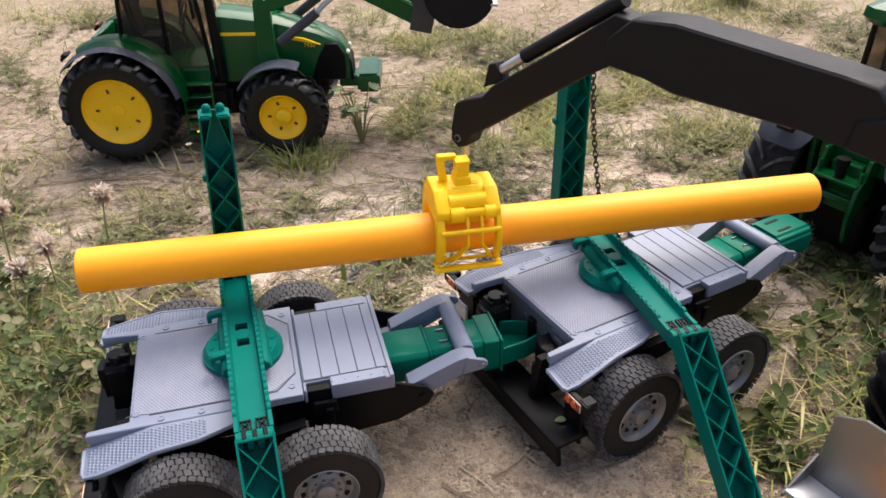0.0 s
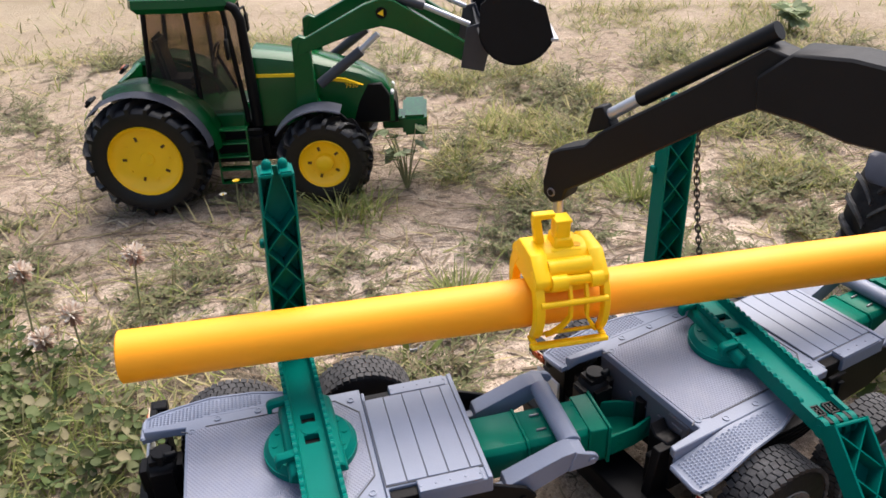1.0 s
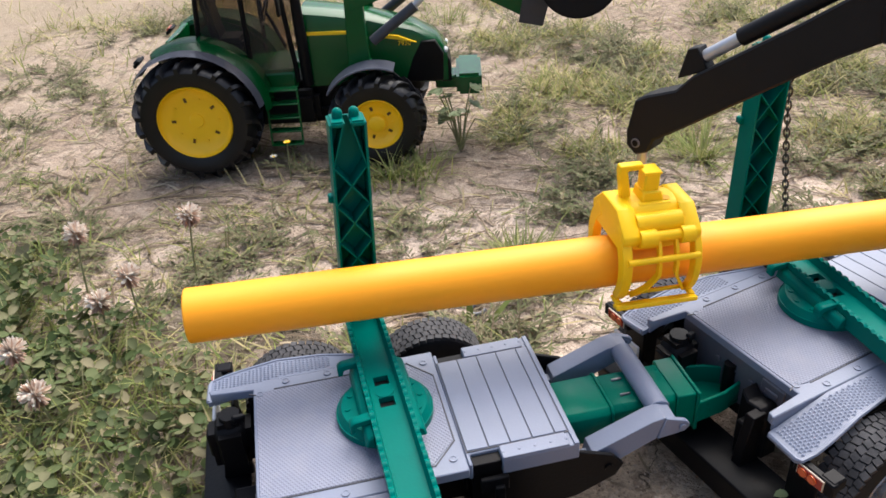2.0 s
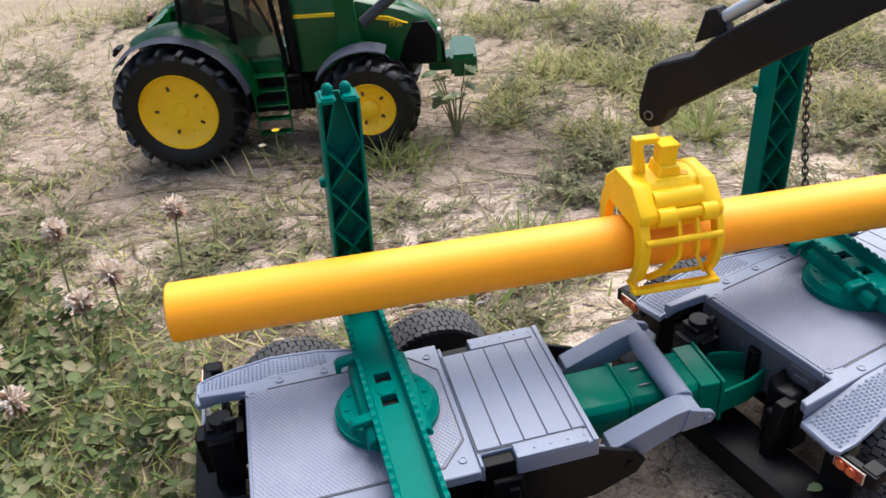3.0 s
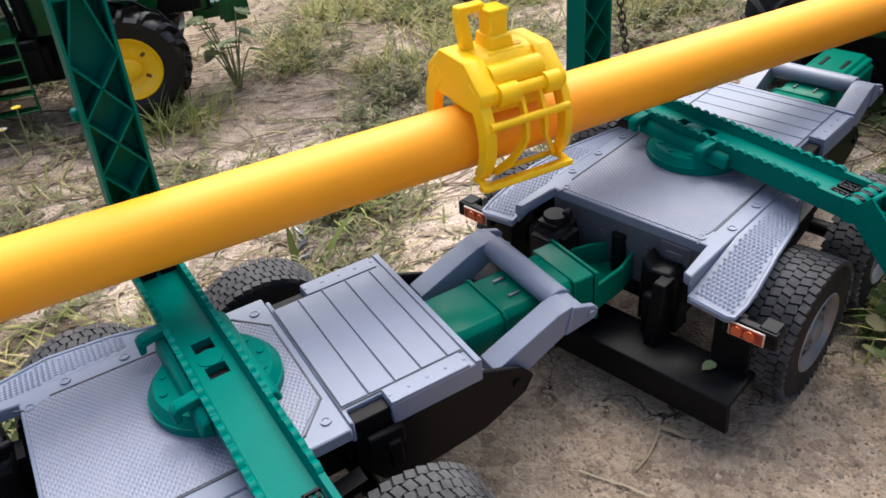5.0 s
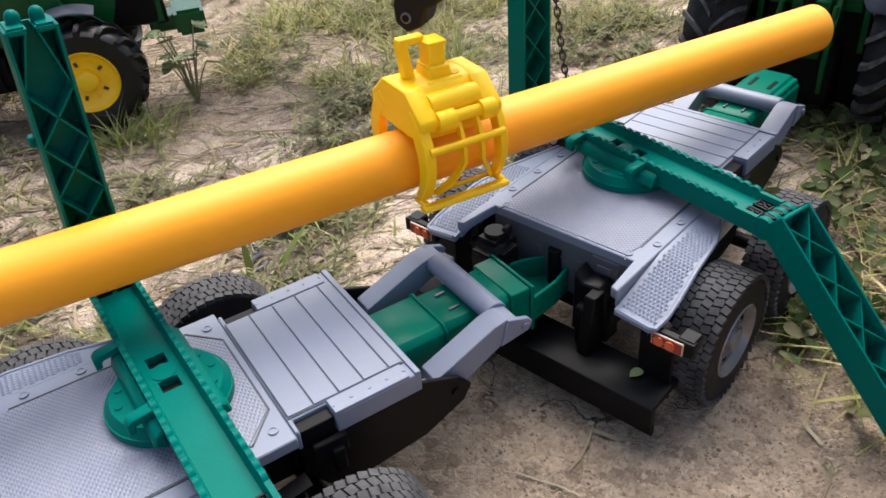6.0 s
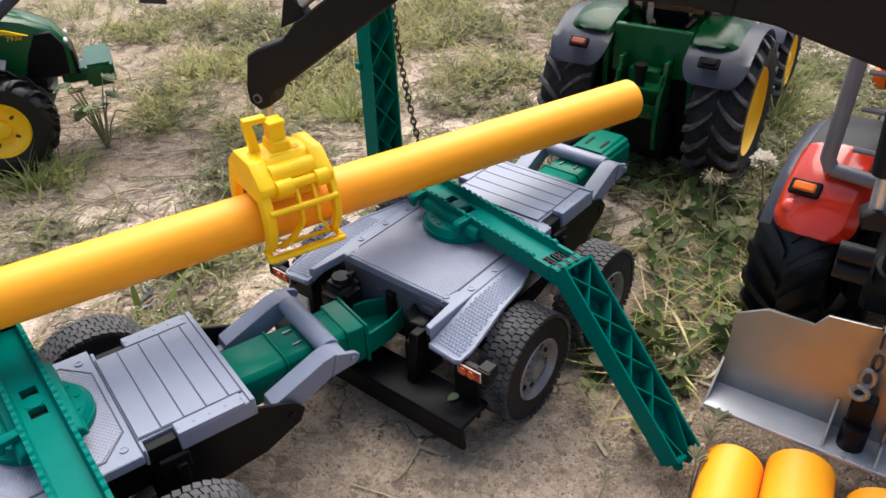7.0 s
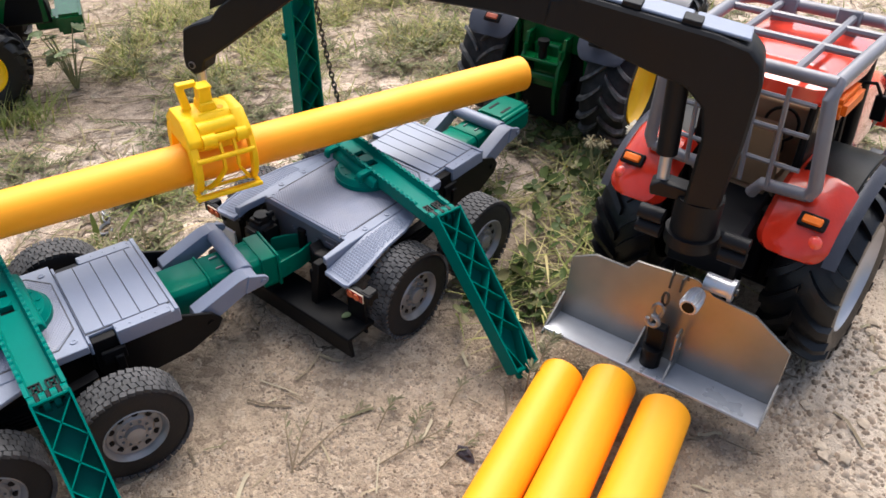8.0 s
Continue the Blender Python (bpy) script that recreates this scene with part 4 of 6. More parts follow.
def crane():
    c = thing("loading_crane", CR, "matt black toy loading crane mounted behind the red tractor", "crane")
    col = [(-0.0085, 0.148), (0.0105, 0.148), (0.0090, 0.19), (0.0125, 0.208), (0.0225, 0.2175), (0.042, 0.2225), (0.084, 0.236), (0.1, 0.238), (0.098, 0.253), (0.084, 0.257),
           (0.012, 0.247), (-0.004, 0.243), (-0.011, 0.236), (-0.0135, 0.225), (-0.0125, 0.19)]
    bm = prism(col, -0.0125, 0.0125, "xz", 0.0016)
    main = part("column_boom", bm, CRANE, c)
    bm = bmesh.new()
    for x in (0.011, 0.041, 0.069):
        box((x, 0, 0.2475 + (x - 0.012) * 0.139 + 0.0004), (0.0285, 0.017, 0.0018), 0.0006, bm, turn(0, -7.9, 0))
    part("boom_cover", bm, GREY, main, "grey cover on the boom")
    bm = bmesh.new()
    for x in (0.026, 0.0565):
        box((x, 0, 0.2475 + (x - 0.012) * 0.139 + 0.001), (0.010, 0.0100, 0.0032), 0.0005, bm, pose(0, 0.0045, 0, 0, 0, 0) @ turn(0, -7.9, 0))
    part("cover_strap", bm, CRANE, main)
    bm = prism([(0.078, 0.2345), (0.084, 0.259), (0.092, 0.2685), (0.108, 0.2705), (0.19, 0.277), (0.214, 0.275), (0.228, 0.262), (0.226, 0.2475), (0.204, 0.2455), (0.186, 0.2415), (0.12, 0.2405)],
               -0.011, 0.011, "xz", 0.0012)
    part("boom", bm, CRANE, c)
    jib = [(0.214, 0.272), (0.226, 0.275), (0.262, 0.2475), (0.308, 0.215), (0.3165, 0.2055), (0.3325, 0.199), (0.3395, 0.195), (0.3435, 0.176), (0.343, 0.168), (0.337, 0.1635),
           (0.3295, 0.167), (0.3265, 0.175), (0.318, 0.1805), (0.242, 0.2365), (0.222, 0.249)]
    bm = prism(jib, -0.0075, 0.0075, "xz", 0.001)
    j = part("jib", bm, CRANE, c)
    pin = part("jib_pin", cyl((0.3368, -0.0082, 0.171), (0.3368, 0.0082, 0.171), 0.0026, n=16), CAGE, j)
    part("pin_hole", cyl((0.3368, -0.0086, 0.171), (0.3368, 0.0086, 0.171), 0.0018, n=12), BLACK, pin)
    part("jib_ram_mount", prism([(0.302, 0.218), (0.3085, 0.2285), (0.314, 0.2265), (0.318, 0.2105)], -0.004, 0.004, "xz", 0.0005), CRANE, j)
    part("jib_ram", cyl((0.306, 0, 0.2235), (0.284, 0, 0.2395), 0.0032, n=12), SILVER, j, "silver hydraulic ram")
    part("jib_ram", cyl((0.289, 0, 0.2360), (0.225, 0, 0.281), 0.0044, n=12), CRANE, j)
    bm = box((0.3368, 0, 0.162), (0.004, 0.006, 0.012), 0.0006)
    cyl((0.3368, 0, 0.1555), (0.3368, 0, 0.166), 0.0028, n=10, bm=bm)
    part("rotator_link", bm, SILVER, j)
    # column foot, ram and turning base
    bm = cyl((0.002, 0, 0.124), (0.002, 0, 0.149), 0.0135, n=28)
    cyl((0.002, 0, 0.117), (0.002, 0, 0.125), 0.0158, n=28, bm=bm)
    part("slewing_base", bm, CRANE, c)
    part("mounting_block", box((-0.013, -0.050, 0.099), (0.045, 0.066, 0.034), 0.003, None, turn(0, 0, -12.5)), CRANE, c)
    part("column_ram", cyl((0.0275, 0, 0.222), (0.0255, 0, 0.172), 0.0060, n=14), CRANE, c)
    part("ram_rod", cyl((0.0255, 0, 0.174), (0.0247, 0, 0.152), 0.0035, n=12), SILVER, c)
    part("ram_lug", prism([(0.008, 0.146), (0.030, 0.146), (0.031, 0.152), (0.026, 0.156), (0.008, 0.153)], -0.006, 0.006, "xz", 0.0008), CRANE, c)
    for s in (-1, 1):
        for z in (0.118, 0.128):
            a, b2 = Vector((0.976, -0.217, 0)) * (s * 0.018), Vector((0.976, -0.217, 0)) * (s * 0.033)
            o = Vector((0.002, 0.003, z))
            part("valve", cyl(o + a, o + b2, 0.0048, n=12), CRANE, c)
    return c


crane()


# ---- tractors ----
def ag_tyre(r, w, rim, lug):
    h = w / 2
    return lathe([(-h * 0.8, rim), (-h, rim + (r - rim) * 0.35), (-h * 0.98, rim + (r - rim) * 0.6), (-h * 0.8, r - lug * 1.5), (-h * 0.4, r - lug), (h * 0.4, r - lug),
                  (h * 0.8, r - lug * 1.5), (h * 0.98, rim + (r - rim) * 0.6), (h, rim + (r - rim) * 0.35), (h * 0.8, rim)], 56)


def tyre_lug(r, w, lug, thin, s):
    """One slanted, curved bar of the tread, on the side s."""
    h, rings = w / 2, []
    for k in range(5):
        t = k / 4
        y = s * (h * 0.04 + t * h * 0.98)
        a = (0.62 - 0.2 * t) * t * 2.1 * (0.9 * w / r) * 0.55
        rad = r - (0 if t < 0.7 else lug * (t - 0.7) * 4.0)
        base = r - lug * (1.3 + 1.2 * t * t)
        da = (0.0035 + 0.001 * t) * thin / r
        rings.append([(rr * math.cos(a + d), y, rr * math.sin(a + d)) for rr, d in ((base, -da), (rad, -da * 0.75), (rad, da * 0.75), (base, da))])
    bm = bmesh.new()
    poly(bm, rings)
    return bm


def set_lugs(wheel, count, mat, made, r, w, lug, thin):
    for s in (-1, 1):
        for i in range(count):
            m = turn(0, -360 * (i + (0.5 if s > 0 else 0)) / count, 0)
            if s in made:
                place("tread_lug", made[s], wheel, "", m)
            else:
                made[s] = part("tread_lug", tyre_lug(r, w, lug, thin, s), mat, wheel, "", m).data


def ag_rim(r, w, hub, bolts, front=False):
    h = w / 2
    bm = lathe([(-h * 0.84, r + 0.0008), (-h * 0.9, r), (-h * 0.72, r - 0.0016), (-h * 0.60, r * 0.86), (-h * 0.50, r * 0.55), (-h * 0.50, hub), (-h * 0.56, hub * 0.9), (-h * 0.56, 0.0004)], 36, closed=False)
    for i in range(bolts):
        a = 2 * math.pi * i / bolts + 0.3
        cyl((r * 0.62 * math.cos(a), -h * 0.5, r * 0.62 * math.sin(a)), (r * 0.62 * math.cos(a), -h * 0.58, r * 0.62 * math.sin(a)), 0.0014, n=6, bm=bm)
    if front:
        lathe([(-h * 0.45, r * 0.4), (-h * 0.78, r * 0.34), (-h * 0.86, r * 0.26), (-h * 0.86, 0.0004)], 24, bm, closed=False)
    return bm


def rim_slots(wheel, r, w, count, me):
    for i in range(count):
        m = turn(0, -360 * (i + 0.5) / count - 17, 0) @ pose(r * 0.62, -w / 2 * 0.545, 0, 0, 0, 8)
        if me is None:
            me = part("rim_slot", box((0, 0, 0), (0.0046, 0.0006, 0.0026), 0), RIMSLOT, wheel, "", m).data
        else:
            place("rim_slot", me, wheel, "", m)
    return me


def arc(cx, cz, r, a0, a1, n):
    return [(cx + r * math.cos(radians(a0 + (a1 - a0) * i / n)), cz + r * math.sin(radians(a0 + (a1 - a0) * i / n))) for i in range(n + 1)]


def tractor(m, label, body, rimmat, style):
    t = thing("tractor", m, label, "tractor", "toy tractors")
    red, loader = style == "red", style == "green"
    RR, FR = 0.0625, 0.0490 if loader else 0.0465
    RW, FW = (0.045, 0.032) if red else (0.0445, 0.034)
    ty, WB = 0.0630 if red else 0.0640, 0.1785 if red else 0.1775 if loader else 0.1730
    for kind, x, r, w, yy, rim in (("rear", 0, RR, RW, ty, 0.0375 if red else 0.0365), ("front", WB, FR, FW, ty - 0.001, 0.0252)):
        ry = r - 0.0015
        me, bars, thin = None, {}, 1.0 if red else 0.62
        for s in (-1, 1):
            wm = pose(x, s * yy, ry, 0, 17, 0) if s < 0 else pose(x, s * yy, ry, 0, 17, 180)
            if me is None:
                wh = part("wheel", ag_rim(rim, w, rim * 0.2, 0 if style == "dusty" else 5, kind == "front" and not red), rimmat, t, "", wm)
                tyre = part("tyre", ag_tyre(r, w, rim - 0.0005, 0.0045), TYREG if style == "dusty" else TYREB, wh, "black ribbed tractor tyre")
                me = (wh.data, tyre.data, rim_slots(wh, rim, w, 5, None) if style != "dusty" else None)
            else:
                wh = place("wheel", me[0], t, "", wm)
                place("tyre", me[1], wh, "black ribbed tractor tyre")
                if me[2]:
                    rim_slots(wh, rim, w, 5, me[2])
            set_lugs(wh, 19 if kind == "rear" else 17, LUGD if style == "dusty" else TYREB, bars, r, w, 0.0045, thin)
    # chassis
    bm = box((0.088, 0, 0.06), (0.2, 0.042, 0.035), 0.003)
    box((0.0, 0, 0.066), (0.06, 0.075 if red else 0.034, 0.04), 0.004, bm)
    cyl((0, -0.05, 0.061), (0, 0.05, 0.061), 0.011, n=16, bm=bm)
    cyl((WB, -0.052, 0.045), (WB, 0.052, 0.045), 0.008, n=14, bm=bm)
    box((0.1, 0, 0.04), (0.05, 0.05, 0.016), 0.002, bm)
    part("chassis", bm, BLACK, t)
    part("fuel_tank", box((0.082, 0.037, 0.055), (0.07, 0.024, 0.034), 0.006, seg=2), BLACK, t)
    part("fuel_tank", box((0.082, -0.035, 0.055), (0.07, 0.02, 0.034), 0.006, seg=2), BLACK, t)
    # bonnet, skinned from cross sections
    bm = bmesh.new()
    secs = []
    lift = 0.0 if red else 1.0
    for x, hw, z0, z1 in ((0.066 + 0.030 * lift, 0.027, 0.072, 0.134 + 0.016 * lift), (0.118, 0.0265, 0.072, 0.131 + 0.016 * lift), (0.16, 0.0255, 0.072, 0.126 + 0.014 * lift),
                          (0.205, 0.0235, 0.07, 0.117 + 0.010 * lift), (0.228, 0.021, 0.068, 0.108 + 0.006 * lift), (0.238, 0.017, 0.068, 0.096 + 0.004 * lift)):
        secs.append([(x, -hw, z0), (x, hw, z0), (x, hw, z0 + (z1 - z0) * 0.7), (x, hw * 0.86, z1 - 0.005), (x, hw * 0.6, z1 - 0.001), (x, 0, z1),
                     (x, -hw * 0.6, z1 - 0.001), (x, -hw * 0.86, z1 - 0.005), (x, -hw, z0 + (z1 - z0) * 0.7)])
    poly(bm, secs)
    hood = part("bonnet", bm, body, t, "", None if red else Matrix.Translation((0.0115 if style == "green" else 0.0075, 0, 0)))
    bm = prism([(0.2295, 0.066), (0.2415, 0.066), (0.2405, 0.088), (0.2335, 0.1), (0.2295, 0.1)], -0.0168, 0.0168, "xz", 0.001)
    part("grille", bm, BLACK, hood)
    for s in (-1, 1):
        part("headlamp", ball((0.2365, s * 0.0125, 0.0985), 0.0042, None, 10, (0.6, 1.1, 0.7)), WHITE, hood)
        bm = prism([(0.194, 0.070), (0.233, 0.070), (0.2345, 0.098), (0.2265, 0.1115), (0.213, 0.1115), (0.203, 0.094)], s * 0.0172, s * 0.0242, "xz", 0.0006)
        part("side_grille", bm, BLACK, hood)
        if not red:
            bm = prism([(0.100, 0.1245), (0.100, 0.1280), (0.150, 0.1265), (0.150, 0.1235)], s * 0.0240, s * 0.0272, "xz", 0)
            prism([(0.166, 0.1195), (0.166, 0.1225), (0.190, 0.1190), (0.208, 0.1115), (0.190, 0.1150)], s * 0.0225, s * 0.0258, "xz", 0, bm)
            part("stripe", bm, DECAL, hood, "yellow stripe")
            text = bpy.data.curves.new("number", "FONT")
            text.body, text.size, text.extrude = "7930", 0.0066, 0.0003
            text.align_x = "CENTER"
            text.materials.append(DECAL)
            sign = new("number", text)
            sign.parent = hood
            sign.matrix_basis = pose(0.1960, s * 0.0248, 0.1090, 90, 0, 0 if s < 0 else 180)
            tagged(sign, "small yellow number 7930")
    # fenders
    for s in (-1, 1):
        y0, y1 = s * 0.037, s * 0.071

        def skin(y_d, r0, a0, a1, round_end=0.0):
            """A bowed strip over the wheel, its rear end rounded off."""
            rings, mid = [], sum(v for v, _ in y_d) / len(y_d)
            for k in range(41):
                a = a0 + (a1 - a0) * (k / 40) ** 1.6
                arc_len = radians(abs(a - a0)) * r0
                q = 1.0
                if round_end and arc_len < round_end:
                    q = 0.5 + 0.5 * math.sqrt(max(0, 1 - (1 - arc_len / round_end) ** 2))
                rings.append([((r0 + d) * math.cos(radians(a)), s * (mid + (v - mid) * q), RR - 0.002 + (r0 + d) * math.sin(radians(a))) for v, d in y_d])
            one = bmesh.new()
            poly(one, rings, closed=False, caps=False)
            bmesh.ops.solidify(one, geom=one.faces[:], thickness=0.0018)
            return one
        if red:
            outer, inner = arc(0, RR - 0.002, 0.081, 135, 70, 14), arc(0, RR - 0.002, 0.078, 70, 135, 14)
            f = part("fender", prism(outer + inner, min(y0, y1), max(y0, y1), "xz", 0.0008), BLACK, t)
        else:
            f = part("fender", skin(((0.0315, -0.001), (0.038, 0.0005), (0.056, 0.0012), (0.074, 0.0005), (0.081, -0.0015)), RR + 0.006, 146, 10, 0.022), FLAP, t, "slate grey fender flap")
        if red:
            bm = prism(arc(0, RR - 0.002, 0.079, 132, 72, 10) + arc(0, RR - 0.002, 0.076, 72, 132, 10), min(s * 0.034, s * 0.05), max(s * 0.034, s * 0.05), "xz", 0.001)
        else:
            bm = skin(((0.031, -0.004), (0.034, 0.0), (0.046, 0.0015), (0.062, 0.001), (0.069, -0.003)), RR + 0.0095, 121, 3, 0.008)
        inn = arc(0, RR - 0.001, RR + 0.0085, 120, 30, 14) + [(0.035, 0.06), (-0.03, 0.06)]
        part("fender_cover", bm, body, f, "")
        part("fender_side", prism(inn, min(s * 0.034, s * 0.0385), max(s * 0.034, s * 0.0385), "xz", 0.0005), BLACK if red else body, f, "")
        if red:
            part("fender_skin", skin(((0.030, -0.008), (0.035, -0.001), (0.047, 0.002), (0.059, 0.0015), (0.068, -0.002), (0.0725, -0.008)), 0.0865, 147, 110, 0.012), body, f)
            part("fender_trim", skin(((0.0716, -0.0076), (0.0760, -0.0092), (0.0792, -0.0120)), 0.0865, 146, 82), FLAP, f, "slate grey fender trim")
            part("fender_light", ball((-0.0625, s * 0.0640, 0.1165), 0.0056, None, 12, (0.75, 0.85, 0.9)), body, f)
        lx, lz = ((-0.0515, 0.1155) if not red else (-0.0585, 0.1275))
        na = 46 if not red else 49
        ly = 0.0590 if red else 0.0530
        nx, nz = -math.cos(radians(na)), math.sin(radians(na))
        bm = box((lx, s * ly, lz), (0.0034, 0.016, 0.0088), 0.0008, None, turn(0, na, 0))
        lam = part("lamp_housing", bm, BLACK, f)
        bm = box((lx + nx * 0.0018, s * ly, lz + nz * 0.0018), (0.003, 0.0115, 0.0050), 0.0008, None, turn(0, na, 0))
        part("reflector", bm, (ORANGE if red else REFL) if (red or s > 0) else BLACK, lam)
        # front mudguard
        ga, gb = (150, 40) if red else (146, 68)
        outer = arc(WB, FR - 0.001, FR + 0.0075, ga, gb, 10)
        inner = arc(WB, FR - 0.001, FR + 0.0055, gb, ga, 10)
        bm = prism(outer + inner, min(s * (ty - 0.0145), s * (ty + 0.011)), max(s * (ty - 0.0145), s * (ty + 0.011)), "xz", 0.0006)
        box((WB, s * (ty - 0.022), FR + 0.012), (0.01, 0.02, 0.006), 0.001, bm)
        part("front_mudguard", bm, GREYD if red else FLAP, t, "dark grey front mudguard")
    # cab
    zc, zr = 0.088, 0.186
    made = set(t.children)
    lo = [(-0.026, 0.032), (0.022, 0.0355), (0.066, 0.031)]
    hi = [(-0.018, 0.033), (0.024, 0.0365), (0.058, 0.030)]
    cab = part("cab_floor", box((0.02, 0, 0.078), (0.092, 0.066, 0.02), 0.004), BLACK if red else body, t)
    pill = BLACK
    for s in (-1, 1):
        for (xa, ya), (xb, yb) in zip(lo, hi):
            z0 = zc if xa > -0.01 else 0.12
            part("pillar", tube([(xa, s * ya, z0 - 0.012), (xa, s * ya, z0), (xb, s * yb, zr - 0.004)], 0.0026, 8), pill, cab)
        me = bmesh.new()
        poly(me, [[(-0.022, s * 0.0325, 0.125), (0.021, s * 0.0355, 0.095), (0.024, s * 0.0368, 0.182), (-0.017, s * 0.0335, 0.182)],
                  [(-0.022, s * 0.0317, 0.125), (0.021, s * 0.0347, 0.095), (0.024, s * 0.036, 0.182), (-0.017, s * 0.0327, 0.182)]])
        part("side_window", me, GLASS, cab)
        me = bmesh.new()
        poly(me, [[(0.023, s * 0.0353, 0.086), (0.065, s * 0.0312, 0.086), (0.058, s * 0.0302, 0.182), (0.025, s * 0.0363, 0.182)],
                  [(0.023, s * 0.0345, 0.086), (0.065, s * 0.0304, 0.086), (0.058, s * 0.0294, 0.182), (0.025, s * 0.0355, 0.182)]])
        part("door_window", me, GLASS, cab)
    if not red:
        me = bmesh.new()
        poly(me, [[(-0.0265, -0.033, 0.124), (-0.0265, 0.033, 0.124), (-0.0185, 0.033, 0.182), (-0.0185, -0.033, 0.182)],
                  [(-0.0257, -0.033, 0.124), (-0.0257, 0.033, 0.124), (-0.0177, 0.033, 0.182), (-0.0177, -0.033, 0.182)]])
        part("rear_window", me, GLASS, cab)
    me = bmesh.new()
    poly(me, [[(0.0665, -0.031, 0.13), (0.0665, 0.031, 0.13), (0.0588, 0.03, 0.182), (0.0588, -0.03, 0.182)],
              [(0.0657, -0.031, 0.13), (0.0657, 0.031, 0.13), (0.058, 0.03, 0.182), (0.058, -0.03, 0.182)]])
    part("windscreen", me, GLASS, cab)
    rings = []
    for z, g in ((zr - 0.006, 0.0), (zr - 0.001, 0.004), (zr + 0.006, 0.003), (zr + 0.0105, -0.006), (zr + 0.012, -0.018)):
        rings.append([(x + (g if x > 0.02 else -g), (y + (g if y > 0 else -g)), z) for x, y in
                      ((-0.027, -0.030), (-0.022, -0.038), (0.022, -0.041), (0.062, -0.037), (0.068, -0.028), (0.068, 0.028), (0.062, 0.037), (0.022, 0.041), (-0.022, 0.038), (-0.027, 0.030))])
    bm = bmesh.new()
    poly(bm, rings)
    roof = part("roof", bm, body, t)
    if not red:
        part("roof_hatch", box((0.025, 0, zr + 0.0135), (0.035, 0.04, 0.004), 0.0015), body, roof)
    bm = box((-0.004, 0, 0.108), (0.034, 0.032, 0.012), 0.004, None, None, 2)
    box((-0.018, 0, 0.132), (0.008, 0.03, 0.044), 0.003, bm, turn(0, -10, 0), 2)
    if red:
        box((-0.004, 0, 0.112), (0.040, 0.044, 0.014), 0.005, bm, None, 2)
        box((-0.020, 0, 0.138), (0.010, 0.040, 0.052), 0.004, bm, turn(0, -10, 0), 2)
        part("dashboard", prism([(0.048, 0.088), (0.062, 0.088), (0.062, 0.140), (0.055, 0.140), (0.048, 0.120)], -0.028, 0.028, "xz", 0.002), SEAT, cab, "tan dashboard")
    part("seat", bm, SEAT if red else BLACK, cab)
    ring = [(0.036 + 0.004 * math.sin(u), 0.0115 * math.cos(u), 0.133 + 0.0105 * math.sin(u)) for u in (2 * math.pi * k / 20 for k in range(20))]
    bm = tube(ring, 0.0012, 6, loop=True)
    cyl((0.038, 0, 0.132), (0.052, 0, 0.1), 0.0018, n=8, bm=bm)
    part("steering_wheel", bm, BLACK, cab)
    if not red:                            # the green cabs stand taller and further forward
        for ob in set(t.children) - made:
            ob.matrix_basis = Matrix.Translation((0.031, 0, -0.006)) @ Matrix.Diagonal((1.0, 1.0, 1.12, 1.0))
    # exhaust
    ex, ez = (0.0, 0.0) if red else (0.033, 0.014)
    bm = tube([(0.074 + ex, -0.0315, 0.076), (0.074 + ex, -0.0335, 0.12), (0.073 + ex, -0.034, 0.172 + ez), (0.069 + ex, -0.035, 0.183 + ez), (0.062 + ex, -0.037, 0.1875 + ez)], [0.0056, 0.0056, 0.0048, 0.0045, 0.0045], 12)
    part("exhaust", bm, BLACK, t)
    # steps on both sides
    for s in (-1, 1):
        bm = bmesh.new()
        sw = 0.0128 if red else 0.0158
        for x in (0.066 + ex * 0.5 - sw, 0.066 + ex * 0.5 + sw):
            one = bmesh.new()
            poly(one, [[(x - 0.0009, s * 0.050, 0.079), (x + 0.0009, s * 0.050, 0.079), (x + 0.0009, s * 0.0525, 0.079), (x - 0.0009, s * 0.0525, 0.079)],
                       [(x - 0.0009, s * 0.059, 0.023), (x + 0.0009, s * 0.059, 0.023), (x + 0.0009, s * 0.0615, 0.023), (x - 0.0009, s * 0.0615, 0.023)]])
            join(bm, one)
        for k in range(5):
            z = 0.079 - 0.0137 * k
            box((0.066 + ex * 0.5, s * (0.0495 + 0.0022 * k), z), (2 * sw, 0.011, 0.0014), 0.0004, bm)
        part("steps", bm, body if not red else BLACK, t, "small access ladder")
    # front weight
    wz = 0.0585 if red else 0.0665
    fx = 0 if red else 0.0065
    bm = box((0.264 + fx, 0, wz), (0.026, 0.062, 0.022), 0.003, seg=2)
    box((0.244 + fx, 0, wz - 0.003), (0.03, 0.026, 0.014), 0.002, bm)
    part("front_weight", bm, body, t)
    # rear hitch
    bm = join(box((-0.036, 0, 0.076), (0.010, 0.026, 0.044), 0.0015), box((-0.026, 0, 0.108), (0.006, 0.064, 0.040), 0.001)) if not red else box((-0.034, 0, 0.084), (0.012, 0.058, 0.052), 0.002)
    for s in (-1, 1):
        prism([(-0.03, 0.106), (-0.044, 0.107), (-0.047, 0.092), (-0.055, 0.084), (-0.06, 0.058), (-0.056, 0.036), (-0.05, 0.034), (-0.048, 0.06), (-0.03, 0.07)], s * 0.0190 - 0.0017, s * 0.0190 + 0.0017, "xz", 0.0004, bm)
        cyl((-0.05, s * 0.018, 0.09), (-0.05, s * 0.018, 0.098), 0.0018, n=8, bm=bm)
    box((-0.05, 0, 0.07), (0.006, 0.040, 0.006), 0.001, bm)
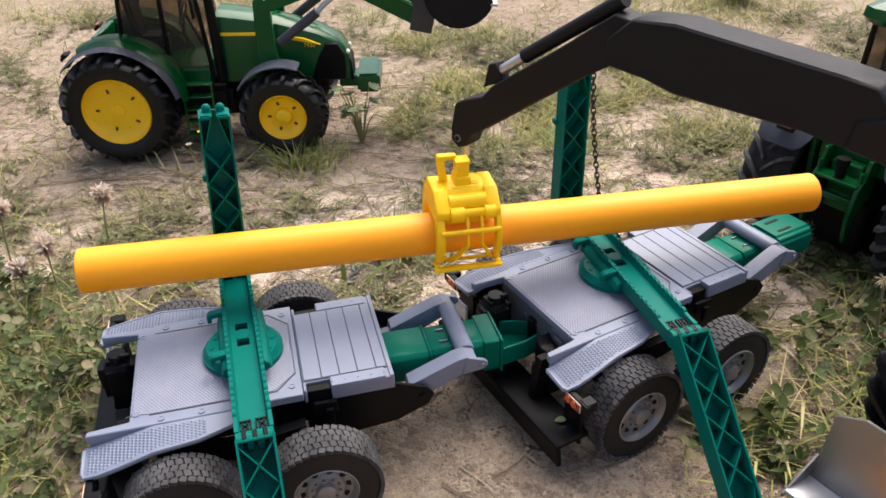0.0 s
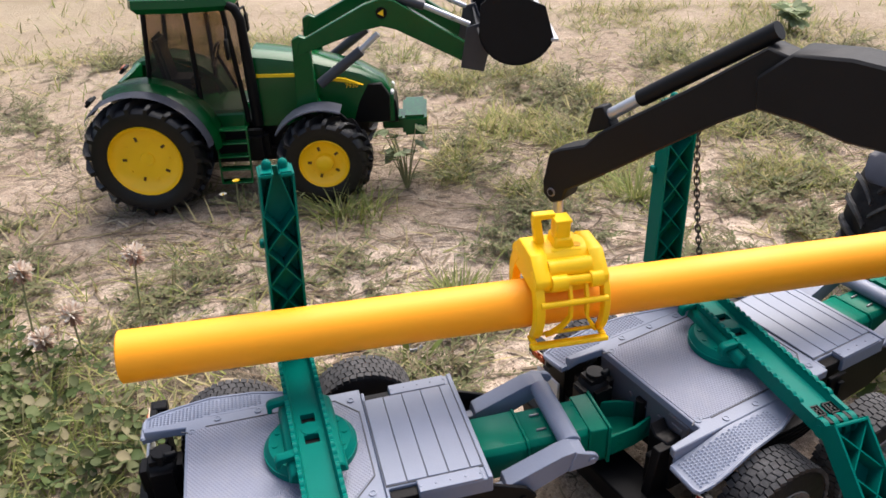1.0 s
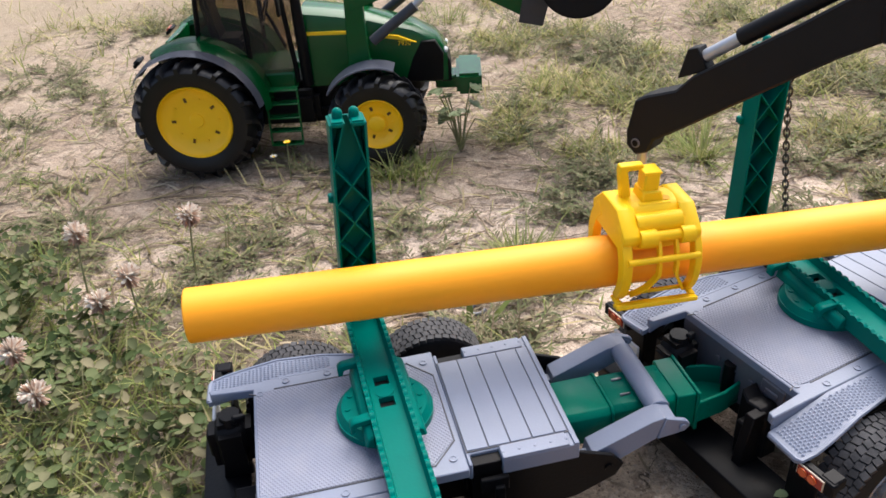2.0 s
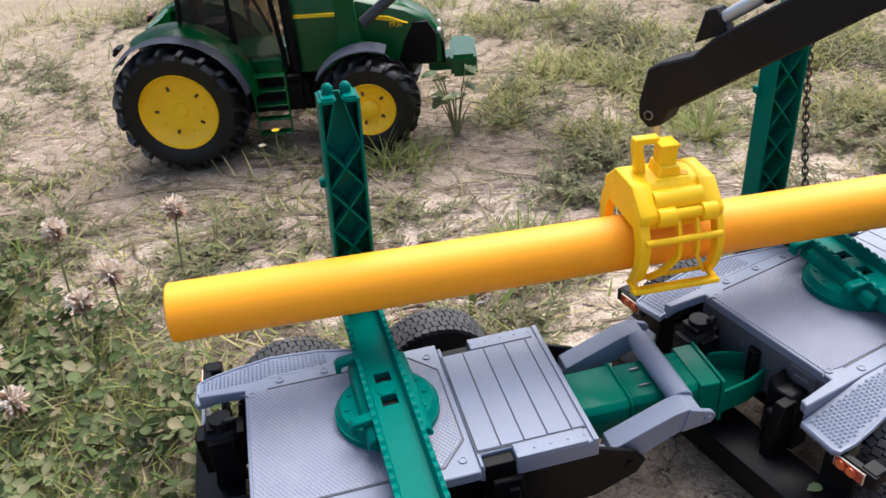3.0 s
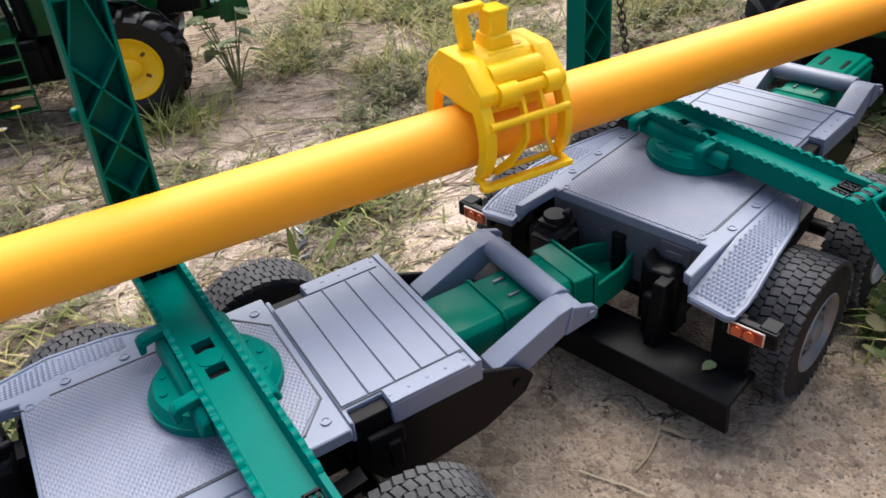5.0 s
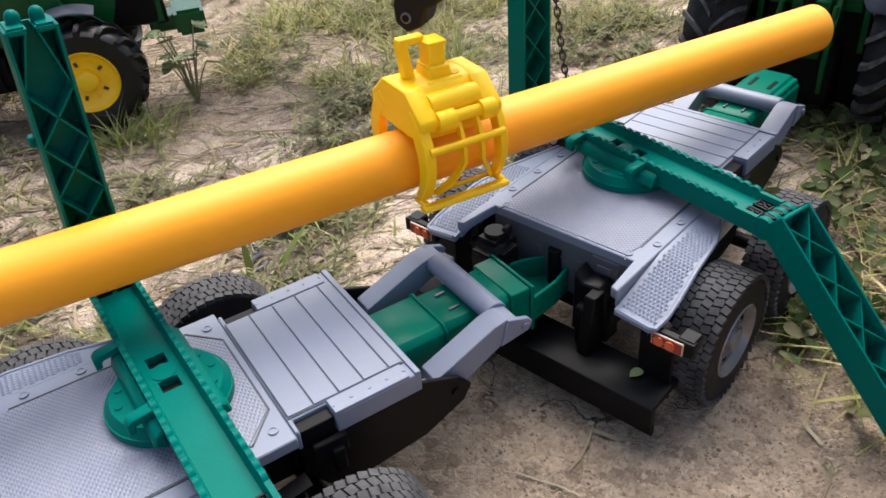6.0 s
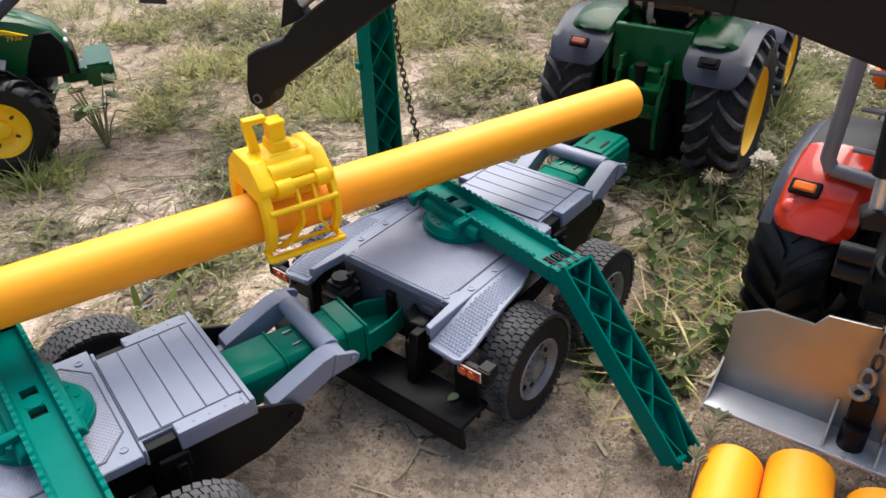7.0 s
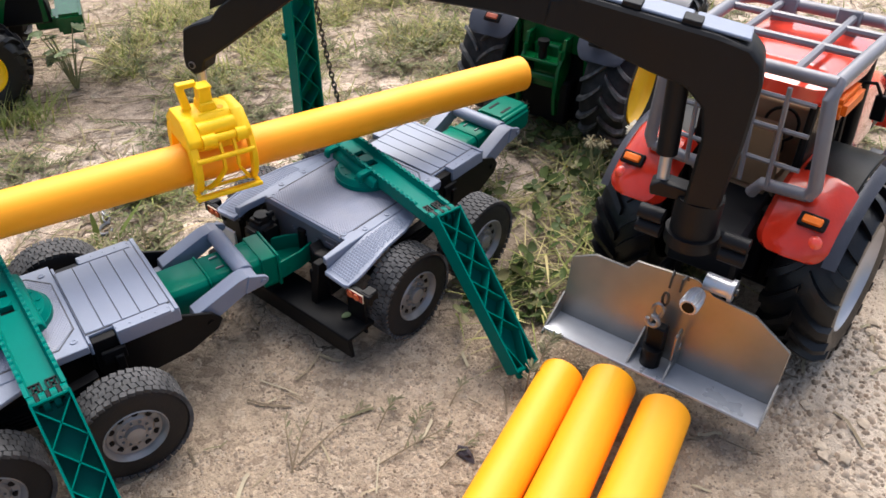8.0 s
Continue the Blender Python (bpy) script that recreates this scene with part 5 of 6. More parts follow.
    box((-0.049, 0, 0.0865), (0.014, 0.037, 0.003), 0.0006, bm)
    hitch = part("hitch_frame", bm, BLACK if red else GREEN, t)
    bm = cyl((-0.049, 0, 0.088), (-0.049, 0, 0.102), 0.0040, n=16)
    cyl((-0.049, 0, 0.1005), (-0.049, 0, 0.1050), 0.0055, n=16, bm=bm)
    part("hitch_socket", bm, BLACK, hitch)
    if not red:
        # added black block stands in for the deep shade between the rear wheels
        bm = box((0.0, 0, 0.056), (0.036, 0.084, 0.084), 0.004, seg=2)
        box((-0.022, 0, 0.040), (0.030, 0.050, 0.046), 0.003, bm)
        part("rear_shade_block", bm, BLACK, hitch)
    else:
        part("tow_hook", prism([(-0.045, 0.034), (-0.060, 0.034), (-0.063, 0.038), (-0.058, 0.043), (-0.045, 0.043)], -0.008, 0.008, "xz", 0.001), BLACK, hitch)
    # mirrors
    for s in (-1, 1):
        bm = tube([(0.058, s * 0.032, 0.165), (0.062, s * 0.045, 0.166), (0.062, s * 0.05, 0.158)], 0.0013, 6)
        box((0.062, s * 0.051, 0.15), (0.003, 0.009, 0.018), 0.001, bm)
        part("mirror", bm, BLACK, cab)
    return t


def front_loader(t):
    """Loader frame with two bent arms, rams and a bucket."""
    ld = part("loader_frame", box((0.160, 0, 0.082), (0.03, 0.076, 0.012), 0.002), GREEN, t)
    for s in (-1, 1):
        y = s * 0.041
        bm = prism([(0.147, 0.076), (0.176, 0.076), (0.184, 0.088), (0.178, 0.098), (0.174, 0.104), (0.172, 0.166), (0.162, 0.170), (0.155, 0.166), (0.152, 0.1)], y - 0.004, y + 0.004, "xz", 0.0008)
        part("loader_post", bm, GREEN, ld)
        bm = prism([(0.158, 0.150), (0.162, 0.164), (0.228, 0.197), (0.246, 0.203), (0.258, 0.200), (0.320, 0.160), (0.338, 0.148), (0.336, 0.136), (0.324, 0.137), (0.258, 0.172), (0.244, 0.176), (0.228, 0.173)],
                   y - 0.0045, y + 0.0045, "xz", 0.0008)
        arm = part("loader_arm", bm, GREEN, ld)
        part("round_emblem", cyl((0.245, y - 0.0055, 0.189), (0.245, y + 0.0055, 0.189), 0.0055, n=16), BLACK, arm)
        part("emblem_mark", cyl((0.245, y - 0.0059, 0.189), (0.245, y + 0.0059, 0.189), 0.0038, n=3), DECAL, arm)
        part("lift_ram", cyl((0.178, y, 0.120), (0.222, y, 0.152), 0.0052, n=12), GREYD, ld, "grey hydraulic ram")
        part("lift_ram", cyl((0.220, y, 0.151), (0.240, y, 0.168), 0.003, n=12), SILVER, ld)
        part("bucket_ram", cyl((0.240, y * 0.9, 0.208), (0.286, y * 0.9, 0.192), 0.0048, n=12), GREYD, ld, "grey hydraulic ram")
        part("bucket_ram", cyl((0.284, y * 0.9, 0.193), (0.330, y * 0.9, 0.172), 0.0028, n=12), SILVER, ld)
        part("bucket_bracket", prism([(0.320, 0.132), (0.343, 0.127), (0.349, 0.150), (0.340, 0.176), (0.327, 0.172)], y - 0.006, y - 0.0045, "xz", 0.0004), GREYD, ld)
    shell = arc(0.373, 0.178, 0.037, 190, 340, 14)
    inner = arc(0.373, 0.178, 0.0352, 340, 190, 14)
    bm = prism(shell + inner, -0.076, 0.076, "xz", 0)
    for y in (-0.076, 0.0745):
        prism(shell + [(0.399, 0.196), (0.357, 0.215), (0.339, 0.200)], y, y + 0.0015, "xz", 0, bm)
    b = part("bucket", bm, CRANE, ld, "black plastic bucket")
    part("bucket_edge", box((0.4085, 0, 0.1645), (0.007, 0.155, 0.003), 0.0006), SILVER, b)


def guard_cage(t):
    """Grey tube guard round the cab of the forestry tractor."""
    c = part("guard_frame", tube([(-0.05, -0.050, 0.137), (-0.05, -0.053, 0.143), (-0.05, -0.048, 0.198), (-0.044, -0.048, 0.2055), (0.040, -0.050, 0.207)], 0.0042, 10), CAGE, t, "grey tube guard")
    part("guard_tube", tube([(-0.05, 0.050, 0.137), (-0.05, 0.053, 0.143), (-0.05, 0.048, 0.198), (-0.044, 0.048, 0.2055), (0.040, 0.050, 0.207)], 0.0042, 10), CAGE, c)
    part("guard_tube", tube([(-0.0445, -0.048, 0.2055), (-0.0445, 0.048, 0.2055)], 0.004, 10), CAGE, c)
    part("guard_tube", tube([(0.040, -0.050, 0.207), (0.050, -0.047, 0.2072), (0.055, -0.040, 0.2074), (0.055, 0.040, 0.2074), (0.050, 0.047, 0.2072), (0.040, 0.050, 0.207)], 0.004, 10), CAGE, c)
    for s in (-1, 1):
        part("guard_tube", tube([(-0.05, s * 0.050, 0.1375), (-0.047, s * 0.022, 0.134), (-0.044, s * 0.016, 0.124)], 0.004, 10), CAGE, c)
    for y in (-0.024, 0.024):
        part("roof_bar", tube([(-0.0445, y, 0.2055), (0.055, y * 0.96, 0.2074)], 0.0026, 8), CAGE, c)
    for x in (-0.002, 0.033):
        part("roof_bar", tube([(x, -0.049, 0.2065), (x, 0.049, 0.2065)], 0.0026, 8), CAGE, c)
    for y in (-0.02, 0.02):
        part("lamp_clip", box((0.051, y, 0.2020), (0.0045, 0.0150, 0.0200), 0.001, None, turn(0, 12, 0)), CAGE, c)
    for z in (0.151, 0.173, 0.192):
        part("rear_bar", tube([(-0.05, -0.042, z), (-0.05, 0.042, z)], 0.0015, 6), CAGE, c)
    for y in (-0.026, -0.009, 0.009, 0.026):
        part("rear_bar", tube([(-0.0505, y, 0.134), (-0.0505, y, 0.199)], 0.0015, 6), CAGE, c)
    for s in (-1, 1):
        part("roof_beacon", box((0.002, s * 0.0440, 0.1765), (0.036, 0.010, 0.0125), 0.003, seg=2), ORANGE, c)


T1 = tractor(pose(-0.3150, 0.9890, 0, 0, 0, 5.7), "dark green toy tractor with yellow rims and a raised front loader", GREEN, RIMY, "green")
front_loader(T1)
tractor(pose(0.4240, 0.7650, 0, 0, 0, 41.0), "dark green toy tractor with yellow rims pulling the trailers", GREEN, RIMY, "dusty")
T3 = tractor(pose(0.4335, 0.4690, 0.003, -2.9, 0, 32.0), "glossy red toy forestry tractor with a grey cab guard", RED, RIMS, "red")
guard_cage(T3)


def winch_plate(m):
    w = thing("winch_plate", m, "brushed steel skidding plate with hook behind the red tractor", "plate")
    bm = prism([(-0.076, 0.004), (0.076, 0.004), (0.076, 0.0525), (0.060, 0.0610), (0.036, 0.0610), (0.031, 0.0685), (-0.010, 0.0720), (-0.022, 0.0655), (-0.050, 0.0630), (-0.076, 0.0480)], -0.0012, 0.0012, "yz", 0.0004)
    part("plate", bm, PLATE, w, "", turn(0, 10, 0))
    part("ledge", box((-0.013, 0, 0.0075), (0.026, 0.152, 0.002), 0.0004, None, turn(0, 8, 0)), SILVER, w)
    for y in (-0.076, -0.012, 0.014, 0.076):
        bm = prism([(-0.027, 0.005), (0.002, 0.008), (0.002, 0.024), (-0.027, 0.008)], y - 0.0006, y + 0.0006, "xz", 0)
        part("rib", bm, PLATE, w)
    bm = box((-0.009, 0.002, 0.0265), (0.008, 0.012, 0.029), 0.001)
    cyl((-0.012, 0.002, 0.008), (-0.012, 0.002, 0.024), 0.0068, n=16, bm=bm)
    part("hook_block", bm, BLACK, w)
    ring = [(-0.012, 0.006 + 0.0040 * math.cos(u), 0.0445 + 0.0040 * math.sin(u)) for u in (2 * math.pi * k / 14 + 1.2 for k in range(13))]
    hook = part("hook", tube(ring, 0.0016, 8), HOOKM, w, "worn steel hook")
    for k, (z, tall, wide, bar) in enumerate(((0.0535, 0.0054, 0.0032, 0.0013), (0.0622, 0.0050, 0.0018, 0.0010))):
        ring = [(0.0012 * math.cos(u) * k, wide * math.cos(u), tall * math.sin(u)) for u in (2 * math.pi * j / 14 for j in range(14))]
        part("link", tube(ring, bar, 6, loop=True), HOOKM if k == 0 else STEEL, hook, "", pose(-0.0105 + 0.003 * k, 0.0045 - 0.002 * k, z, 0, 0, 25 * k))
    for y in (-0.0035, 0.0035):
        part("cable_eye", tube([(-0.001, y, 0.0665), (0.0015, y, 0.0745), (0.0055, y * 1.3, 0.0755), (0.009, y * 1.3, 0.070)], 0.0008, 6), STEEL, w)
    part("hook_bracket", box((-0.0085, -0.0115, 0.0300), (0.010, 0.0018, 0.022), 0.0004), PLATE, w)
    kx, ky, kz = -0.0150, -0.0140, 0.0690
    ribbed = [(1 + (0.12 if i % 2 else -0.02)) * 0.0056 for i in range(36)]
    bm = bmesh.new()
    poly(bm, [[(x, ky + q * r * math.cos(math.pi * i / 18), kz + q * r * math.sin(math.pi * i / 18)) for i, r in enumerate(ribbed)] for x, q in ((kx, 0.86), (kx + 0.0012, 1.0), (-0.004, 1.0), (0.002, 0.8))])
    knob = part("winch_knob", bm, SILVER, w, "ribbed silver winch knob")
    part("knob_hole", cyl((kx - 0.0003, ky, kz), (kx + 0.0004, ky, kz), 0.0040, n=16), BLACK, knob)
    bm = cyl((0.013, -0.031, 0.0720), (0.013, -0.014, 0.0720), 0.0060, n=24)
    cyl((0.013, -0.0330, 0.0720), (0.013, -0.0305, 0.0720), 0.0076, n=24, bm=bm)
    for y in (-0.030, 0.030):
        part("hitch_arm", tube([(0.006, y, 0.030), (0.030, y * 0.9, 0.036), (0.070, y * 0.7, 0.040)], 0.0042, 10), BLACK, w, "black hitch arm")
    drum = part("winch_drum", bm, SILVER, w)
    part("drum_bolt", cyl((0.013, -0.0352, 0.0720), (0.013, -0.0325, 0.0720), 0.0030, n=12), STEEL, drum)
    return w


winch_plate(pose(0.3410, 0.4090, 0.0225, 0, 0, 37.8) @ Matrix.Scale(0.955, 4))


def chain_hook(m):
    h = thing("chain_hook", m, "small steel hook with two links lying on sand", "hook")
    ring = [(0.006 * math.cos(u), 0.004 * math.sin(u), 0.0012) for u in (2 * math.pi * k / 16 for k in range(13))]
    part("hook", tube(ring, 0.0011, 6), HOOKM, h)
    for k, (x, y, a) in enumerate(((0.010, 0.004, 30), (0.0155, 0.0075, 40))):
        ring = [(0.0042 * math.cos(u), 0.0021 * math.sin(u), 0) for u in (2 * math.pi * j / 12 for j in range(12))]
        part("link", tube(ring, 0.0007, 5, loop=True), HOOKM, h, "", pose(x, y, 0.0018, 60 * k, 0, a))


chain_hook(pose(-0.0150, 0.6920, 0.0005, 0, 0, 70) @ Matrix.Scale(1.35, 4))


# ---- plants and litter ----
rnd = random.Random(7)


def fbm(x, y, s, o=0.0):
    p = Vector((x * s + o, y * s - o, o * 0.7))
    return noise.noise(p) + 0.5 * noise.noise(p * 2.1) + 0.25 * noise.noise(p * 4.3)


def smooth(a, b, v):
    t = min(max((v - a) / (b - a), 0), 1)
    return t * t * (3 - 2 * t)


def on_plate(x, y):
    c, s = math.cos(radians(38.2)), math.sin(radians(38.2))
    u, v = (x - 0.354) * c + (y - 0.4235) * s, -(x - 0.354) * s + (y - 0.4235) * c
    return -0.045 < u < 0.035 and abs(v) < 0.09 or u < -0.02 and v < 0.05


def verge_mask(x, y):
    """The strip of weeds between the front trailer and the red tractor."""
    c, s = math.cos(radians(33.84)), math.sin(radians(33.84))
    u, v = (x - 0.1936) * c + (y - 0.5993) * s, -(x - 0.1936) * s + (y - 0.5993) * c
    if u < 0.03 and v < -0.158:           # open soil round the pipe ends
        return 0.0
    v += 0.02 * fbm(x, y, 12, 6.0)
    edge = smooth(-0.075, -0.095, v) if u < 0.115 else smooth(0.03, 0.0, v) * smooth(-0.5, 0.0, fbm(x, y, 14, 3.5) + 0.8 * smooth(-0.02, -0.09, v))
    return edge * smooth(-0.025, 0.025, u + 0.3 * (-0.09 - v)) * smooth(0.29, 0.22, u) * smooth(-0.26, -0.2, v) * (0.0 if on_plate(x, y) else 1.0) * (1 - 0.95 * smooth(1.3, 0.6, math.hypot(x - 0.348, y - 0.690) / 0.044))


def clover_mask(x, y):
    w = 0.05 * fbm(x, y, 11, 8.0)
    a = smooth(-0.15, -0.215, x + w) * smooth(0.71, 0.63, y + w + 0.7 * (x + 0.3)) * smooth(-0.9, -0.5, x)
    return max(a, 0.10 * verge_mask(x, y) * smooth(-0.4, 0.1, fbm(x, y, 16, 2.0)))


BARE = [(0.050, 0.775, 0.030), (0.125, 0.800, 0.030), (0.015, 0.692, 0.032), (0.070, 0.650, 0.035), (-0.078, 0.770, 0.032), (0.165, 0.850, 0.028), (0.048, 0.890, 0.028),
        (0.285, 0.905, 0.035), (-0.185, 0.727, 0.025), (-0.08, 0.985, 0.06), (0.0, 0.945, 0.04), (-0.06, 0.90, 0.035), (-0.06, 1.22, 0.07), (0.25, 0.93, 0.03), (0.345, 0.69, 0.035)]


def bare(x, y):
    """1 on open soil, falling to 0 where plants may grow."""
    x, y = x + 0.012 * fbm(x, y, 25, 2.5), y + 0.012 * fbm(x, y, 25, 7.5)
    return max(smooth(1.35, 0.6, math.hypot(x - a, y - b) / r) for a, b, r in BARE)


def grass_mask(x, y):
    w = 0.07 * fbm(x, y, 6, 3.0)
    meadow = smooth(0.93, 1.0, y + w) * smooth(1.46, 1.30, y + w) * smooth(-0.09, -0.02, x + w) * smooth(0.50, 0.37, x + w)
    clump = smooth(-0.2, 0.2, fbm(x, y, 11, 1.0))
    sparse = 0.16 * (1 - 0.75 * smooth(0.52, 0.62, x)) * smooth(0.15, 0.5, fbm(x, y, 7, 4.0)) * smooth(0.6, 0.7, y)
    behind = 0.35 * smooth(1.36, 1.46, y) * smooth(0.0, 0.35, fbm(x, y, 5, 9.0))
    left = 0.24 * smooth(-0.1, -0.25, x) * smooth(0.3, 0.5, y) * smooth(0.86, 0.74, y + w)
    right = 0.14 * smooth(0.36, 0.42, x) * smooth(0.58, 0.66, y) * smooth(0.86, 0.78, y) * smooth(0.68, 0.58, x)
    g = max(meadow * (0.07 + 1.2 * clump), 0.045 * smooth(0.56, 0.66, y), sparse, behind, left * (0.4 + 0.6 * clump), right)
    return g * (1 - 0.92 * bare(x, y)) * (1 if y > 0.56 or x < -0.15 else 0.2 * smooth(0.45, 0.56, y - 0.25 * max(0, x - 0.05)))


def mat_mask(x, y):
    """Creeping weeds in loose mats with open sand between them."""
    zone = smooth(0.60, 0.66, y) * max(smooth(1.02, 0.92, y), 0.45)
    return zone * (1 - bare(x, y)) * smooth(-0.12, 0.22, fbm(x, y, 10, 5.0)) * (1 - 0.5 * smooth(-0.08, -0.16, x)) * (1 - 0.8 * clover_mask(x, y))


def mesh_object(name, verts, faces, mat, label, category, kind="stuff", group=""):
    me = bpy.data.meshes.new(name)
    me.from_pydata(verts, [], faces)
    me.materials.append(mat)
    me.shade_smooth()
    return tagged(new(name, me), label, category, group, kind)


def blade(V, F, x, y, z, length, width, az, lean, bend):
    """A narrow bent blade of three segments."""
    dx, dy = math.cos(az), math.sin(az)
    px, py = -dy * width / 2, dx * width / 2
    i0 = len(V)
    for k in range(3):
        t = k / 3
        r = length * (math.sin(lean) * t + bend * t * t)
        h = length * (math.cos(lean) * t - bend * 0.55 * t * t)
        w = 1 - 0.55 * t
        V.append((x + dx * r + px * w, y + dy * r + py * w, z + max(h, 0.0006)))
        V.append((x + dx * r - px * w, y + dy * r - py * w, z + max(h, 0.0006)))
    r = length * (math.sin(lean) + bend)
    V.append((x + dx * r, y + dy * r, z + max(length * (math.cos(lean) - bend * 0.55), 0.0006)))
    F += [(i0, i0 + 1, i0 + 3, i0 + 2), (i0 + 2, i0 + 3, i0 + 5, i0 + 4), (i0 + 4, i0 + 5, i0 + 6)]


WHEELS = [(-0.0439, 0.5016, 18.83), (0.1936, 0.5993, 33.84)]


def under_trailer(x, y):
    for cx, cy, a in WHEELS:
        c, s = math.cos(radians(a)), math.sin(radians(a))
        u, v = (x - cx) * c + (y - cy) * s, -(x - cx) * s + (y - cy) * c
        if -0.1 < u < 0.11 and abs(v) < 0.088:
            return True
    return False


def scatter(n, x0, x1, y0, y1, mask):
    out = []
    for _ in range(n):
        x, y = rnd.uniform(x0, x1), rnd.uniform(y0, y1)
        if rnd.random() < mask(x, y) and not under_trailer(x, y):
            out.append((x, y))
    return out


V, F = [], []
for x, y in scatter(105000, -0.8, 1.15, 0.3, 1.75, grass_mask):
    for _ in range(rnd.randint(1, 3)):
        blade(V, F, x + rnd.gauss(0, 0.004), y + rnd.gauss(0, 0.004), height(x, y), rnd.uniform(0.012, 0.034), rnd.uniform(0.0009, 0.0022), rnd.uniform(0, 6.283),
              rnd.uniform(0.5, 1.45), rnd.uniform(0, 0.5))
for _ in range(7000):                      # thinning out around the play area
    a, r = rnd.uniform(0, 6.283), rnd.uniform(0.8, 4.0)
    x, y = 0.15 + r * math.cos(a), 0.9 + r * math.sin(a)
    if y > 1.7 or x > 1.1 or x < -0.75 or y < 0.1:
        for _ in range(3):
            blade(V, F, x + rnd.gauss(0, 0.01), y + rnd.gauss(0, 0.01), height(x, y), rnd.uniform(0.02, 0.05), rnd.uniform(0.0015, 0.003), rnd.uniform(0, 6.283), rnd.uniform(0.3, 1.3), rnd.uniform(0, 0.5))
mesh_object("grass", V, F, GRASS, "thin dry and green grass on sand", "grass")

V, F = [], []
for x, y in scatter(9000, -0.7, 1.0, 0.15, 1.6, lambda x, y: 0.25 + 0.6 * smooth(0.55, 0.7, y)):
    L, w, a = rnd.uniform(0.006, 0.04) * rnd.uniform(0.4, 1), rnd.uniform(0.0004, 0.0012), rnd.uniform(0, 3.1416)
    bend = rnd.uniform(-0.3, 0.3)
    i0 = len(V)
    for k in range(4):
        t = k / 3 - 0.5
        aa = a + bend * t
        cx, cy = x + L * t * math.cos(aa), y + L * t * math.sin(aa)
        zz = height(cx, cy) + 0.0008 + 0.002 * rnd.random()
        V += [(cx - w * math.sin(a), cy + w * math.cos(a), zz), (cx + w * math.sin(a), cy - w * math.cos(a), zz)]
    F += [(i0 + 2 * k, i0 + 2 * k + 1, i0 + 2 * k + 3, i0 + 2 * k + 2) for k in range(3)]
mesh_object("straw_litter", V, F, STRAW, "dry straws and twigs scattered on the soil", "litter")

V, F = [], []
spots = scatter(12000, 0.0, 0.42, 0.32, 0.56, lambda x, y: 1.0)
for x, y in spots + scatter(60000, -0.4, 0.75, 0.25, 1.1, lambda x, y: 0.45 + 0.45 * smooth(0.52, 0.42, y) + 0.2 * smooth(0.36, 0.44, x) * smooth(0.42, 0.36, y)):
    r = rnd.uniform(0.0003, 0.0013) * (1.5 if rnd.random() < 0.1 else 1) * (1.9 if x > 0.4 and y < 0.42 else 1)
    z = height(x, y)
    i0 = len(V)
    a = rnd.uniform(0, 6.28)
    for k in range(5):
        rr = r * rnd.uniform(0.7, 1.3)
        V.append((x + rr * math.cos(a + 1.2566 * k), y + rr * math.sin(a + 1.2566 * k), z - 0.0004))
    for k in range(3):
        rr = r * rnd.uniform(0.4, 0.8)
        V.append((x + rr * math.cos(a + 2.094 * k), y + rr * math.sin(a + 2.094 * k), z + r * rnd.uniform(0.5, 0.9)))
    F += [(i0, i0 + 1, i0 + 5), (i0 + 1, i0 + 6, i0 + 5), (i0 + 1, i0 + 2, i0 + 6), (i0 + 2, i0 + 3, i0 + 6), (i0 + 3, i0 + 7, i0 + 6), (i0 + 3, i0 + 4, i0 + 7),
          (i0 + 4, i0, i0 + 7), (i0, i0 + 5, i0 + 7), (i0 + 5, i0 + 6, i0 + 7)]
mesh_object("pebbles", V, F, PEBBLE, "crumbs of soil and small pebbles", "pebbles")


def leaf(V, F, c, d, n, L, W):
    """A cupped oval leaflet from c along d."""
    s = d.cross(n).normalized()
    i0 = len(V)
    for t, w in ((0, 0.08), (0.3, 0.8), (0.65, 1.0), (0.92, 0.6)):
        p = c + d * (L * t)
        V += [tuple(p + s * (W * w / 2) + n * (0.12 * W * w)), tuple(p - n * (0.04 * L)), tuple(p - s * (W * w / 2) + n * (0.12 * W * w))]
    for k in range(3):
        a = i0 + 3 * k
        F += [(a, a + 1, a + 4, a + 3), (a + 1, a + 2, a + 5, a + 4)]
    V.append(tuple(c + d * L))
    a = i0 + 9
    F += [(a, a + 1, len(V) - 1), (a + 1, a + 2, len(V) - 1)]


V, F = [], []
for x, y in scatter(12500, -0.75, 0.62, 0.34, 0.8, lambda x, y: clover_mask(x, y) * (0.45 + 0.55 * smooth(-0.3, 0.2, fbm(x, y, 14)))):
    h = rnd.uniform(0.004, 0.022)
    c = Vector((x, y, height(x, y) + h))
    n = Vector((rnd.gauss(0, 0.6), rnd.gauss(0, 0.6), 1)).normalized()
    a0, size = rnd.uniform(0, 6.28), rnd.uniform(0.0045, 0.0105)
    for k in range(3):
        a = a0 + k * 2.094
        d = Vector((math.cos(a), math.sin(a), 0))
        d = (d - n * d.dot(n)).normalized()
        leaf(V, F, c, d, n, size, size * rnd.uniform(0.55, 0.9))
mesh_object("clover_patch", V, F, CLOVER, "dense patches of green clover leaves", "clover")

V, F = [], []
for x, y in scatter(19000, -0.75, 0.62, 0.34, 0.82, lambda x, y: clover_mask(x, y)):
    blade(V, F, x, y, height(x, y), rnd.uniform(0.015, 0.04), rnd.uniform(0.0008, 0.0016), rnd.uniform(0, 6.283), rnd.uniform(0.2, 1.2), rnd.uniform(0, 0.6))
